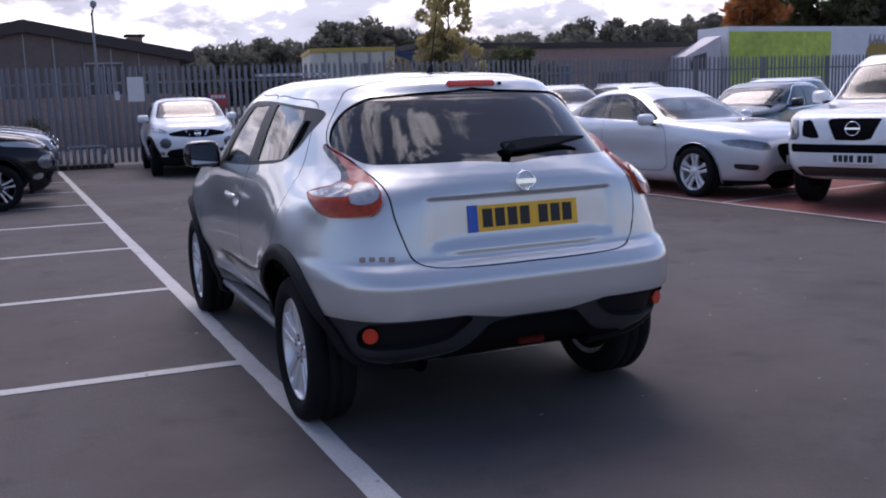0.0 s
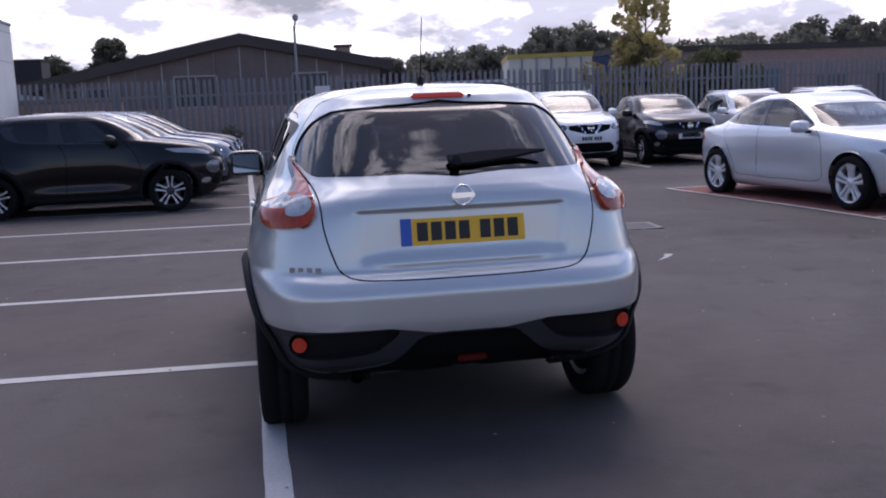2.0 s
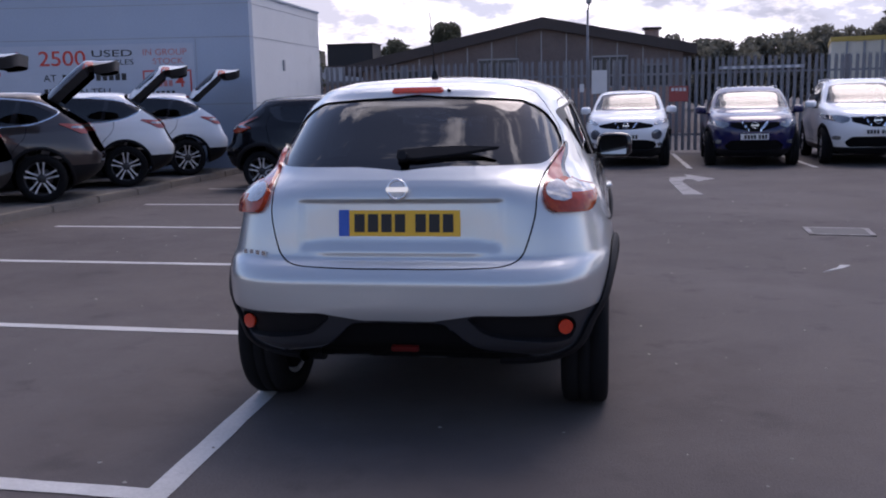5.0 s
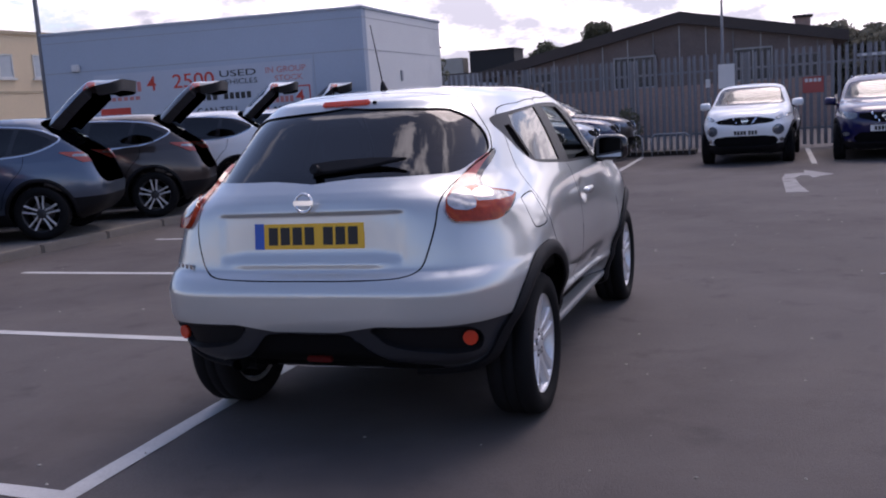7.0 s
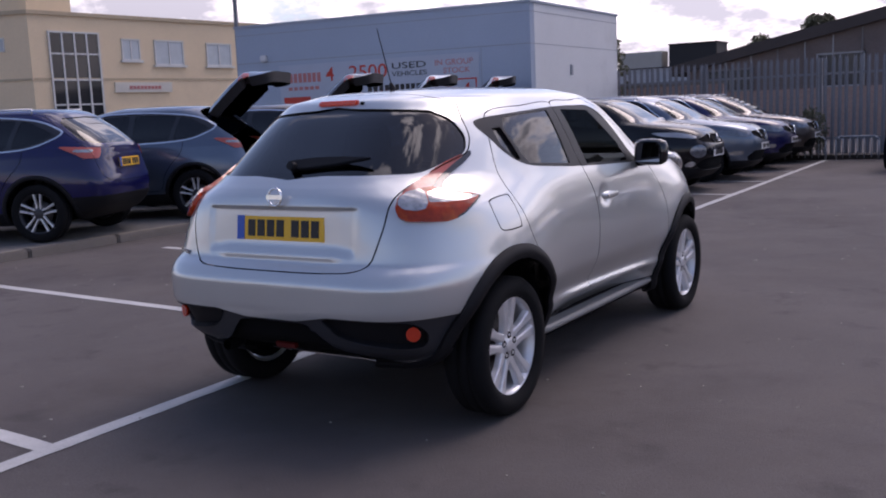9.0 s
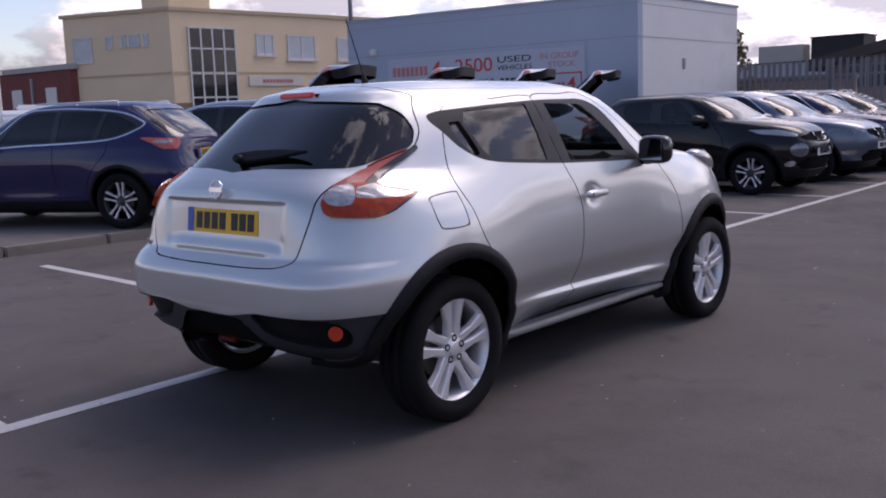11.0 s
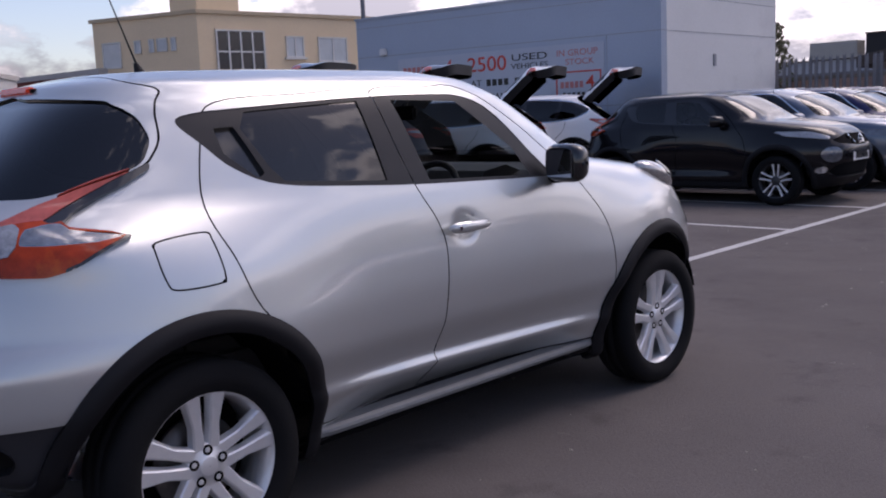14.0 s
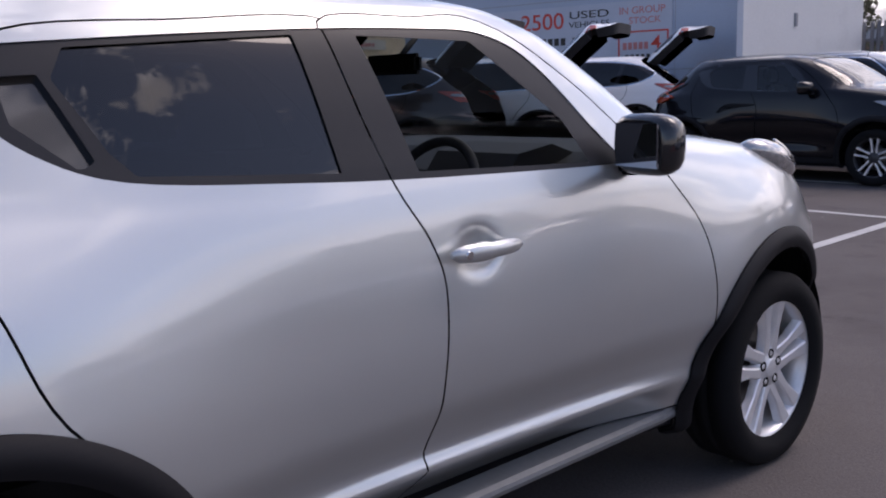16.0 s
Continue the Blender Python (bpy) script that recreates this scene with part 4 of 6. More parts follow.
# taller family crossover
SUV_ROWS = [(0.20, 0.72, -1.55, 1.80), (0.24, 0.80, -1.80, 2.00), (0.36, 0.86, -2.02, 2.12), (0.50, 0.88, -2.10, 2.17), (0.62, 0.885, -2.12, 2.19), (0.72, 0.885, -2.11, 2.185),
            (0.82, 0.885, -2.08, 2.15), (0.92, 0.875, -2.06, 2.06), (1.00, 0.865, -2.05, 1.88), (1.05, 0.85, -2.04, 1.60), (1.09, 0.835, -2.03, 1.30), (1.13, 0.815, -2.01, 1.08),
            (1.30, 0.76, -1.82, 0.74), (1.45, 0.69, -1.60, 0.42), (1.53, 0.61, -1.46, 0.16), (1.575, 0.45, -1.25, -0.10), (1.595, 0.02, -0.70, -0.50)]
SUV = dict(
    rows=SUV_ROWS, grid=(96, 72), rear_n=[(0.2, 4.5), (0.7, 5.5), (1.1, 4.6), (1.6, 4.0)], front_n=3.6, front=1.323, rear=-1.323, radius=0.345, rim=0.245, track=0.79, arch=0.40, trim=0.05,
    swell=0.02, waist=0.025, spokes=5, style="double", bright=True,
    dlo=rounded([(0.58, 1.06), (0.0, 1.065), (-0.9, 1.09), (-1.30, 1.135), (-1.58, 1.26), (-1.52, 1.33), (-1.25, 1.43), (-0.7, 1.485), (-0.2, 1.49), (0.08, 1.46), (0.35, 1.28)], 4),
    windows=[("front_side_window", [(-0.33, 1.085), (0.46, 1.078), (0.30, 1.27), (0.06, 1.44), (-0.36, 1.465)], PRIVACY),
             ("rear_side_window", [(-0.42, 1.09), (-0.95, 1.11), (-1.05, 1.44), (-0.45, 1.465)], PRIVACY),
             ("quarter_window", [(-1.02, 1.115), (-1.30, 1.155), (-1.52, 1.265), (-1.24, 1.405), (-1.11, 1.435)], PRIVACY)],
    screen=[(-0.1, 1.11), (0.70, 1.11), (0.72, 1.14), (0.60, 1.46), (0.52, 1.50), (-0.1, 1.53)],
    hatch=rounded([(-0.3, 0.68), (0, 0.68), (0.25, 0.68), (0.48, 0.69), (0.60, 0.76), (0.63, 0.95), (0.65, 1.20), (0.60, 1.40), (0.52, 1.51), (0.30, 1.55), (0, 1.555), (-0.3, 1.55)], 4),
    rear_window=[(-0.2, 1.14), (0.54, 1.14), (0.62, 1.20), (0.56, 1.40), (0.46, 1.46), (-0.2, 1.48)], hinge=(-1.43, 1.545),
    tail=[("reversing_lamp", "corner", [(-1.36, 1.065), (-1.02, 1.075), (-1.02, 1.04), (-1.34, 1.03)], WHITE_LENS, 0.016),
          ("tail_lamp", "corner", [(-1.48, 1.085), (-1.12, 1.10), (-0.80, 1.118), (-0.90, 1.075), (-1.06, 1.01), (-1.15, 0.965), (-1.44, 0.965)], PINK_LENS, 0.012)],
    front_bits=[("head_lamp", "front", [(0.46, 0.80), (0.60, 0.765), (0.86, 0.84), (0.86, 0.915), (0.62, 0.90), (0.48, 0.875)], HEAD, 0.010),
                ("badge_bar", "front", [(0.07, 0.70), (0.125, 0.70), (0.275, 0.89), (0.215, 0.89)], CHROME, 0.014),
                ("grille", "front", [(-0.2, 0.70), (0.10, 0.70), (0.44, 0.79), (0.47, 0.875), (-0.2, 0.895)], DARK, -0.015),
                ("intake", "front", [(-0.2, 0.34), (0.48, 0.34), (0.56, 0.42), (0.44, 0.53), (-0.2, 0.53)], DARK, -0.03),
                ("fog_lamp", "front", ring_poly(0.67, 0.50, 0.075, 12, 0.04), WHITE_LENS, 0.006)],
    panels=[("front_door", "side", rounded([(-0.37, 0.42), (-0.38, 0.70), (-0.385, 1.05), (-0.41, 1.47), (-0.1, 1.505), (0.10, 1.48), (0.40, 1.28), (0.66, 1.06), (0.78, 0.90), (0.82, 0.65), (0.80, 0.42), (0.2, 0.40)], 4), 0),
            ("rear_door", "side", rounded([(-0.30, 0.42), (-0.31, 0.70), (-0.315, 1.05), (-0.34, 1.47), (-0.75, 1.50), (-1.08, 1.46), (-1.16, 1.20), (-1.15, 0.95), (-1.00, 0.78), (-0.88, 0.60), (-0.82, 0.42), (-0.6, 0.40)], 4), 0)],
    lower=[("rear_bumper_base", lambda x, y, z: np.maximum(z - 0.52, y + 1.72), PLASTIC, 0.004), ("sill", SIDE_BASE(0.36, 1.0), PLASTIC, 0.008),
           ("front_bumper_base", FRONT_TUCK(0.36, 1.6), PLASTIC, 0.004)],
    dash=[(0.34, 0.62), (0.34, 0.92), (0.45, 1.02), (1.02, 1.06), (1.02, 0.62)], mirror=(0.58, 1.10, 0.98))

# low saloon
SALOON_ROWS = [(0.16, 0.72, -1.95, 2.00), (0.20, 0.80, -2.15, 2.20), (0.32, 0.86, -2.30, 2.33), (0.48, 0.885, -2.37, 2.39), (0.60, 0.89, -2.385, 2.39), (0.70, 0.89, -2.38, 2.37),
               (0.78, 0.885, -2.37, 2.32), (0.86, 0.88, -2.36, 2.18), (0.92, 0.87, -2.34, 1.90), (0.965, 0.855, -2.25, 1.46), (0.99, 0.84, -2.05, 1.08), (1.02, 0.82, -1.86, 0.98),
               (1.18, 0.75, -1.50, 0.62), (1.31, 0.68, -1.20, 0.30), (1.39, 0.60, -0.98, 0.05), (1.43, 0.45, -0.80, -0.12), (1.447, 0.02, -0.45, -0.35)]
SALOON = dict(
    rows=SALOON_ROWS, grid=(110, 72), rear_n=3.8, front_n=4.2, front=1.425, rear=-1.425, radius=0.335, rim=0.245, track=0.79, arch=0.37, trim=0.012, trim_mat=PALE_SILVER,
    swell=0.02, waist=0.025, spokes=5, style="double", bright=True, seat=-0.25,
    dlo=rounded([(0.66, 0.985), (0.0, 1.00), (-0.9, 1.025), (-1.42, 1.075), (-1.36, 1.14), (-1.05, 1.27), (-0.65, 1.345), (-0.25, 1.365), (0.05, 1.335), (0.38, 1.17)], 4),
    windows=[("front_side_window", [(-0.36, 1.015), (0.54, 1.005), (0.32, 1.16), (0.03, 1.32), (-0.38, 1.345)], CLEAR),
             ("rear_side_window", [(-0.46, 1.02), (-1.10, 1.05), (-1.12, 1.19), (-0.66, 1.325), (-0.47, 1.345)], CLEAR)],
    screen=[(-0.1, 1.00), (0.70, 1.00), (0.72, 1.04), (0.60, 1.32), (0.52, 1.36), (-0.1, 1.39)],
    rear_window=[(-0.2, 1.05), (0.62, 1.05), (0.54, 1.30), (0.46, 1.34), (-0.2, 1.37)],
    tail=[("tail_lamp", "corner", [(-1.75, 0.90), (-1.25, 0.90), (-1.15, 0.82), (-1.30, 0.76), (-1.75, 0.78)], RED_LENS, 0.010)],
    front_bits=[("head_lamp", "front", [(0.44, 0.64), (0.60, 0.625), (0.78, 0.685), (0.815, 0.755), (0.70, 0.765), (0.50, 0.715)], HEAD, 0.010),
                ("grille", "front", [(-0.2, 0.44), (0.26, 0.44), (0.36, 0.56), (0.40, 0.67), (0.34, 0.70), (-0.2, 0.70)], DARK, -0.02),
                ("intake", "front", [(-0.2, 0.24), (0.46, 0.24), (0.40, 0.36), (-0.2, 0.38)], DARK, -0.03),
                ("fog_lamp", "front", [(0.55, 0.36), (0.74, 0.39), (0.76, 0.46), (0.60, 0.45)], GLOSS_BLACK, -0.01)],
    panels=[("front_door", "side", rounded([(-0.42, 0.34), (-0.43, 0.70), (-0.43, 1.00), (-0.44, 1.37), (-0.1, 1.375), (0.10, 1.34), (0.40, 1.18), (0.75, 0.97), (0.88, 0.85), (0.92, 0.60), (0.86, 0.34), (0.2, 0.32)], 4), 0),
            ("rear_door", "side", rounded([(-0.35, 0.34), (-0.36, 0.70), (-0.36, 1.00), (-0.37, 1.35), (-0.75, 1.35), (-1.10, 1.27), (-1.28, 1.10), (-1.26, 0.90), (-1.12, 0.70), (-1.0, 0.50), (-0.95, 0.34), (-0.6, 0.32)], 4), 0)],
    lower=[("front_bumper_base", FRONT_TUCK(0.24, 1.6), PLASTIC, 0.004)],
    dash=[(0.34, 0.55), (0.34, 0.85), (0.45, 0.94), (1.0, 0.97), (1.0, 0.55)], mirror=(0.62, 1.01, 0.98))

# square off-roader
OFFROAD_ROWS = [(0.34, 0.78, -2.20, 2.10), (0.40, 0.86, -2.30, 2.25), (0.55, 0.91, -2.38, 2.36), (0.75, 0.925, -2.40, 2.38), (0.95, 0.925, -2.40, 2.36), (1.05, 0.915, -2.40, 2.31),
                (1.12, 0.90, -2.40, 2.10), (1.16, 0.885, -2.38, 1.50), (1.19, 0.87, -2.36, 1.18), (1.23, 0.85, -2.34, 1.02), (1.45, 0.79, -2.28, 0.76), (1.65, 0.72, -2.20, 0.50), (1.76, 0.62, -2.10, 0.30), (1.80, 0.02, -0.80, -0.60)]
OFFROAD = dict(
    rows=OFFROAD_ROWS, grid=(96, 64), rear_n=7.0, front_n=6.0, front=1.425, rear=-1.425, radius=0.385, rim=0.235, track=0.79, arch=0.45, trim=0.03, trim_mat=WHITE,
    swell=0.03, waist=0.0, spokes=6, style="plain", seat=-0.1,
    dlo=[(0.70, 1.22), (-2.0, 1.24), (-2.0, 1.62), (-0.1, 1.66), (0.18, 1.62), (0.55, 1.36)],
    windows=[("front_side_window", [(0.55, 1.25), (-0.30, 1.25), (-0.30, 1.62), (0.14, 1.60), (0.45, 1.38)], SCREEN), ("rear_side_window", [(-0.40, 1.25), (-1.90, 1.26), (-1.90, 1.58), (-0.40, 1.62)], PRIVACY)],
    screen=[(-0.1, 1.22), (0.74, 1.22), (0.66, 1.62), (-0.1, 1.69)],
    rear_window=[(-0.2, 1.25), (0.68, 1.25), (0.60, 1.62), (-0.2, 1.66)], tail=[],
    front_bits=[("head_lamp", "front", [(0.60, 0.80), (0.90, 0.80), (0.90, 1.03), (0.64, 1.03)], HEAD, 0.006),
                ("grille_side", "front", [(0.34, 0.82), (0.46, 0.82), (0.57, 0.84), (0.58, 1.02), (0.47, 1.03)], DARK, -0.02),
                ("grille", "front", [(-0.2, 0.80), (0.19, 0.80), (0.30, 1.04), (-0.2, 1.04)], DARK, -0.02),
                ("badge_bar", "front", [(0.19, 0.79), (0.34, 0.79), (0.47, 1.04), (0.30, 1.04)], WHITE, 0.02),
                ("intake", "front", [(-0.2, 0.66), (0.72, 0.66), (0.74, 0.755), (-0.2, 0.755)], DARK, -0.03),
                ("lower_grille", "front", [(-0.2, 0.38), (0.60, 0.38), (0.66, 0.50), (-0.2, 0.50)], mat("bumper_brown", (0.055, 0.045, 0.042), 0.6), -0.02)],
    panels=[], lower=[("sill", SIDE_BASE(0.46, 1.0), PLASTIC, 0.02)],
    dash=[(0.34, 0.75), (0.34, 1.05), (0.5, 1.16), (1.02, 1.18), (1.02, 0.75)], mirror=(0.70, 1.26, 1.03))

# ---- the silver car and its small parts ----
hero, _ = make_car(COMPACT, SILVER, "car", "silver metallic compact crossover standing across white bay lines", (0, 0, 0), 0, True, "")


def torus(bm, r, t, m, n=32, k=10):
    rings = []
    for i in range(n):
        a = 2 * math.pi * i / n
        rings.append([bm.verts.new(m @ Vector(((r + t * math.cos(b)) * math.cos(a), (r + t * math.cos(b)) * math.sin(a), t * math.sin(b)))) for b in (2 * math.pi * j / k for j in range(k))])
    for i in range(n):
        for j in range(k):
            a, b = rings[i], rings[(i + 1) % n]
            bm.faces.new((a[j], b[j], b[(j + 1) % k], a[(j + 1) % k])).smooth = True
    return bm


def badge(parent, at, turn, r=0.043):
    bm = torus(B(), r, 0.006, pose(0, 0, 0, 90), 24, 8)
    box(bm, (-r - 0.008, -0.008, -0.010), (r + 0.008, 0.002, 0.010), 0.002)
    ob = part("badge", bm, CHROME, parent, "round chrome badge with a crossbar")
    ob.matrix_basis = pose(*at, -5, 0, turn)
    return ob


def hero_details(car):
    number_plate(car, (0, -1.866, 0.931), -7, 0, YELLOW_PLATE)
    badge(car, (0, -1.888, 1.074), 0, 0.039)
    ob = part("brake_lamp", box(B(), (-0.12, -0.018, -0.015), (0.12, 0.02, 0.015), 0.008), BRAKE, car, "orange-red high brake lamp")
    ob.matrix_basis = pose(0, -1.385, 1.479, -14)
    ob = part("camera_eye", cyl(B(), (0, -0.012, 0), (0, 0.01, 0), 0.008, 10), DARK, car)
    ob.matrix_basis = pose(0.145, -1.388, 1.479)
    # rear wiper
    bm = prism(B(), [(-0.03, -0.022), (0.06, -0.028), (0.24, -0.006), (0.40, 0.024), (0.41, 0.032), (0.25, 0.040), (0.10, 0.036), (-0.03, 0.022)], -0.012, 0.006, "y")
    bmesh.ops.bevel(bm, geom=list(bm.edges), offset=0.004, segments=2, affect="EDGES")
    ob = part("wiper", bm, PLASTIC, car)
    ob.matrix_basis = pose(0, -1.735, 1.207, -38, 0, 3)
    part("wiper_boss", cyl(B(), (0, -1.735, 1.195), (0, -1.775, 1.21), 0.024, 16, 0.019), PLASTIC, car)
    # aerial
    part("aerial_base", cyl(B(), (0, -0.92, 1.515), (0, -0.945, 1.585), 0.030, 16, 0.008), PLASTIC, car)
    part("aerial", cyl(B(), (0, -0.94, 1.575), (0, -1.045, 1.86), 0.0035, 8, 0.0022), PLASTIC, car)
    for sg in (1, -1):
        # bright step along the sill
        bm = B()
        ends = []
        for y, k in ((-0.80, 0.55), (-0.74, 0.95), (0.0, 1.0), (0.72, 0.95), (0.80, 0.55)):
            ends.append([bm.verts.new((sg * (0.76 + (x - 0.76) * k), y, z)) for x, z in ((0.70, 0.304), (0.768, 0.302), (0.782, 0.294), (0.785, 0.283), (0.780, 0.270), (0.70, 0.264))])
        for p, q in zip(ends, ends[1:]):
            for i in range(6):
                bm.faces.new((p[i], p[(i + 1) % 6], q[(i + 1) % 6], q[i]))
        bm.faces.new(ends[0])
        bm.faces.new(ends[-1])
        bmesh.ops.recalc_face_normals(bm, faces=bm.faces)
        part("sill_step", bm, SILL, car, "bright silver sill step")
        # front door handle across its scoop
        bm = B()
        rows_h = []
        for k in range(13):
            u = -1 + k / 6
            fat = (1 - abs(u) ** 3.2) ** 0.5 if abs(u) < 1 else 0.0
            hw, hz = 0.006 + 0.010 * fat, 0.006 + (0.013 + 0.004 * (u < 0)) * fat
            rows_h.append([bm.verts.new((0.012 * (1 - u * u) + hw * math.cos(q), 0.112 * u, hz * math.sin(q))) for q in (2 * math.pi * j / 12 for j in range(12))])
        for p, q in zip(rows_h, rows_h[1:]):
            for j in range(12):
                bm.faces.new((p[j], p[(j + 1) % 12], q[(j + 1) % 12], q[j])).smooth = True
        bm.faces.new(rows_h[0])
        bm.faces.new(rows_h[-1])
        bmesh.ops.recalc_face_normals(bm, faces=bm.faces)
        h = part("door_handle", bm, SILVER, car)
        h.matrix_basis = pose(sg * 0.862, -0.095, 0.927, 0, 0, 0 if sg > 0 else 180)
        part("lock", cyl(B(), (0.010, -0.078 * sg, 0), (0.026, -0.078 * sg, 0), 0.009, 12), CHROME, h)
        # reflectors low on the bumper
        ob = part("reflector", cyl(B(), (0, 0.012, 0), (0, -0.006, 0), 0.031, 24), AMBER, car, "round orange reflector")
        ob.matrix_basis = pose(sg * 0.690, -1.846, 0.496, 0, 0, sg * 24)
        # lamp pods on top of the front wings
        bm = B()
        bmesh.ops.create_uvsphere(bm, u_segments=24, v_segments=14, radius=1.0, matrix=Matrix.Diagonal((0.085, 0.195, 0.062, 1)))
        pod = part("side_lamp", bm, WHITE_LENS, car, "clear lamp pod on the front wing")
        for p in pod.data.polygons:
            p.use_smooth = True
        pod.matrix_basis = pose(sg * 0.665, 1.50, 1.000, -18, 0, sg * 10)
        bm = B()
        bmesh.ops.create_uvsphere(bm, u_segments=20, v_segments=10, radius=1.0, matrix=Matrix.Diagonal((0.050, 0.075, 0.012, 1)))
        eye = part("lamp_insert", bm, GLOSS_BLACK, pod)
        eye.matrix_basis = pose(sg * 0.050, 0.02, 0.044, 0, sg * 45)
    part("fog_lamp", box(B(), (-0.06, -0.012, -0.012), (0.06, 0.012, 0.012), 0.004), mat("dull_red_lens", (0.10, 0.008, 0.006), 0.3), car).matrix_basis = pose(0.015, -1.888, 0.398, 20)
    part("exhaust", lathe(B(), [(0.026, -0.10), (0.030, -0.10), (0.030, 0.12)], 16), DARK, car).matrix_basis = pose(-0.46, -1.70, 0.33, 0, 0, 90)
    # model name on the tailgate's edge, as plain bars
    for i in range(4):
        ob = part("badge_bar", box(B(), (-0.012, -0.003, -0.010), (0.012, 0.003, 0.010)), CHROME, car)
        ob.matrix_basis = pose(-0.700 + 0.034 * i, -1.820 - 0.019 * i, 0.802, 0, 0, -30)
    # cabin
    wheel_at = pose(0.37, 0.16, 0.985, 62)
    bm = torus(B(), 0.175, 0.015, wheel_at, 36, 10)
    for a in (0, 180, 270):
        c, s_ = math.cos(radians(a)), math.sin(radians(a))
        cyl(bm, wheel_at @ Vector((0, 0, -0.01)), wheel_at @ Vector((0.17 * c, 0.17 * s_, 0)), 0.018, 8)
    cyl(bm, wheel_at @ Vector((0, 0, -0.06)), wheel_at @ Vector((0, 0, 0.01)), 0.055, 16)
    part("steering_wheel", bm, TRIM, car)
    ob = part("interior_mirror", box(B(), (-0.115, -0.015, -0.032), (0.115, 0.02, 0.032), 0.012), PLASTIC, car)
    ob.matrix_basis = pose(0.0, 0.36, 1.365, 0, 0, 8)
    part("mirror_stalk", cyl(B(), (0, 0.37, 1.37), (0, 0.46, 1.45), 0.010, 8), PLASTIC, car)
    part("instrument_hood", prism(B(), [(0.30, 1.03), (0.36, 1.10), (0.50, 1.12), (0.62, 1.08)], 0.20, 0.54, "x"), TRIM, car)


SILL = mat("sill_silver", (0.20, 0.205, 0.21), 0.55, 0.4)
hero_details(hero)

# ---- parked cars ----
def nose_plate(car, y, z, tilt=0):
    number_plate(car, (0, y, z), tilt, 180, WHITE_PLATE, blue=False)


def rails_on_roof(car, y0, y1, x, z):
    for sg in (1, -1):
        bm = B()
        cyl(bm, (sg * x, y0, z), (sg * x, y1, z), 0.011, 8)
        for y in (y0, y1, (y0 + y1) / 2):
            cyl(bm, (sg * x, y, z - 0.06), (sg * x, y, z), 0.010, 8)
        part("roof_rail", bm, ALLOY, car)


small, _ = make_car(COMPACT_FAR, BLACK, "parked_car", "black compact crossover in a marked bay", (-3.52, 10.1, 0), -90)
nose_plate(small, 2.055, 0.62)
badge(small, (0, 2.035, 0.84), 180, 0.055)
for t in (1, -1):
    bm = B()
    bmesh.ops.create_uvsphere(bm, u_segments=16, v_segments=10, radius=1.0, matrix=Matrix.Diagonal((0.075, 0.18, 0.05, 1)))
    part("side_lamp", bm, WHITE_LENS, small).matrix_basis = pose(t * 0.655, 1.45, 0.97, -22)


def repaint(car, old, fresh):
    """Give a copied car its own colour."""
    for o in car.children_recursive:
        if o.type == "MESH" and o.data.materials and o.data.materials[0] == old:
            o.material_slots[0].link = "OBJECT"
            o.material_slots[0].material = fresh
    return car


def another(car, at, turn, old, fresh, label):
    ob = repaint(copy_thing(car, pose(*at, 0, 0, turn)), old, fresh)
    return tagged(ob, label)


another(small, (1.37, 15.63, 0), 177, BLACK, WHITE, "white compact crossover parked nose out by the fence")
another(small, (8.42, 15.6, 0), 176, BLACK, BLACK, "black compact crossover parked nose out by the fence")

family, _ = make_car(SUV, NAVY, "parked_car", "dark blue family crossover parked nose out by the fence", (3.86, 15.52, 0), 176)
nose_plate(family, 2.205, 0.60)
badge(family, (0, 2.20, 0.82), 180, 0.06)
number_plate(family, (0, -2.10, 0.90), -4, 0, YELLOW_PLATE)
rails_on_roof(family, -1.2, 0.0, 0.58, 1.575)
another(family, (-8.68, 1.98, 0.10), 115, NAVY, NAVY, "dark blue family crossover with closed tailgate behind the kerb")
another(family, (-3.52, 12.5, 0), -90, NAVY, GREY, "blue-grey family crossover in a marked bay")
another(family, (-3.52, 14.9, 0), -90, NAVY, NAVY, "dark blue family crossover in a marked bay")
another(family, (-3.52, 17.2, 0), -90, NAVY, BROWN, "dark brown family crossover in a marked bay")
another(family, (10.8, 15.6, 0), 176, NAVY, WHITE, "white family crossover parked nose out by the fence")
another(family, (13.2, 15.7, 0), 176, NAVY, SILVER, "silver family crossover parked nose out by the fence")
another(family, (14.4, 12.0, 0), 113, NAVY, WHITE, "pale silver crossover parked behind the red bays")

lifted, _ = make_car(SUV, GREY, "parked_car", "blue-grey family crossover with its tailgate raised", (-8.66, 4.45, 0.10), 115, group="cars with raised tailgates", open_hatch=True)
another(lifted, (-8.64, 6.80, 0.10), 115, GREY, BROWN, "dark brown family crossover with its tailgate raised")
another(lifted, (-8.62, 9.20, 0.10), 115, GREY, WHITE, "white family crossover with its tailgate raised")
another(lifted, (-8.60, 11.55, 0.10), 115, GREY, WHITE, "white family crossover with its tailgate raised by the wall")

TALL = scaled(SUV, 1.01, 1.06, 1.075, radius=0.36, mirror=(0.62, 1.18, 1.0))
tall, _ = make_car(TALL, WHITE, "parked_car", "white tall family crossover parked nose out by the fence", (6.12, 15.72, 0), 176)
nose_plate(tall, 2.335, 0.66)
badge(tall, (0, 2.33, 0.88), 180, 0.065)
rails_on_roof(tall, -1.3, 0.1, 0.58, 1.69)

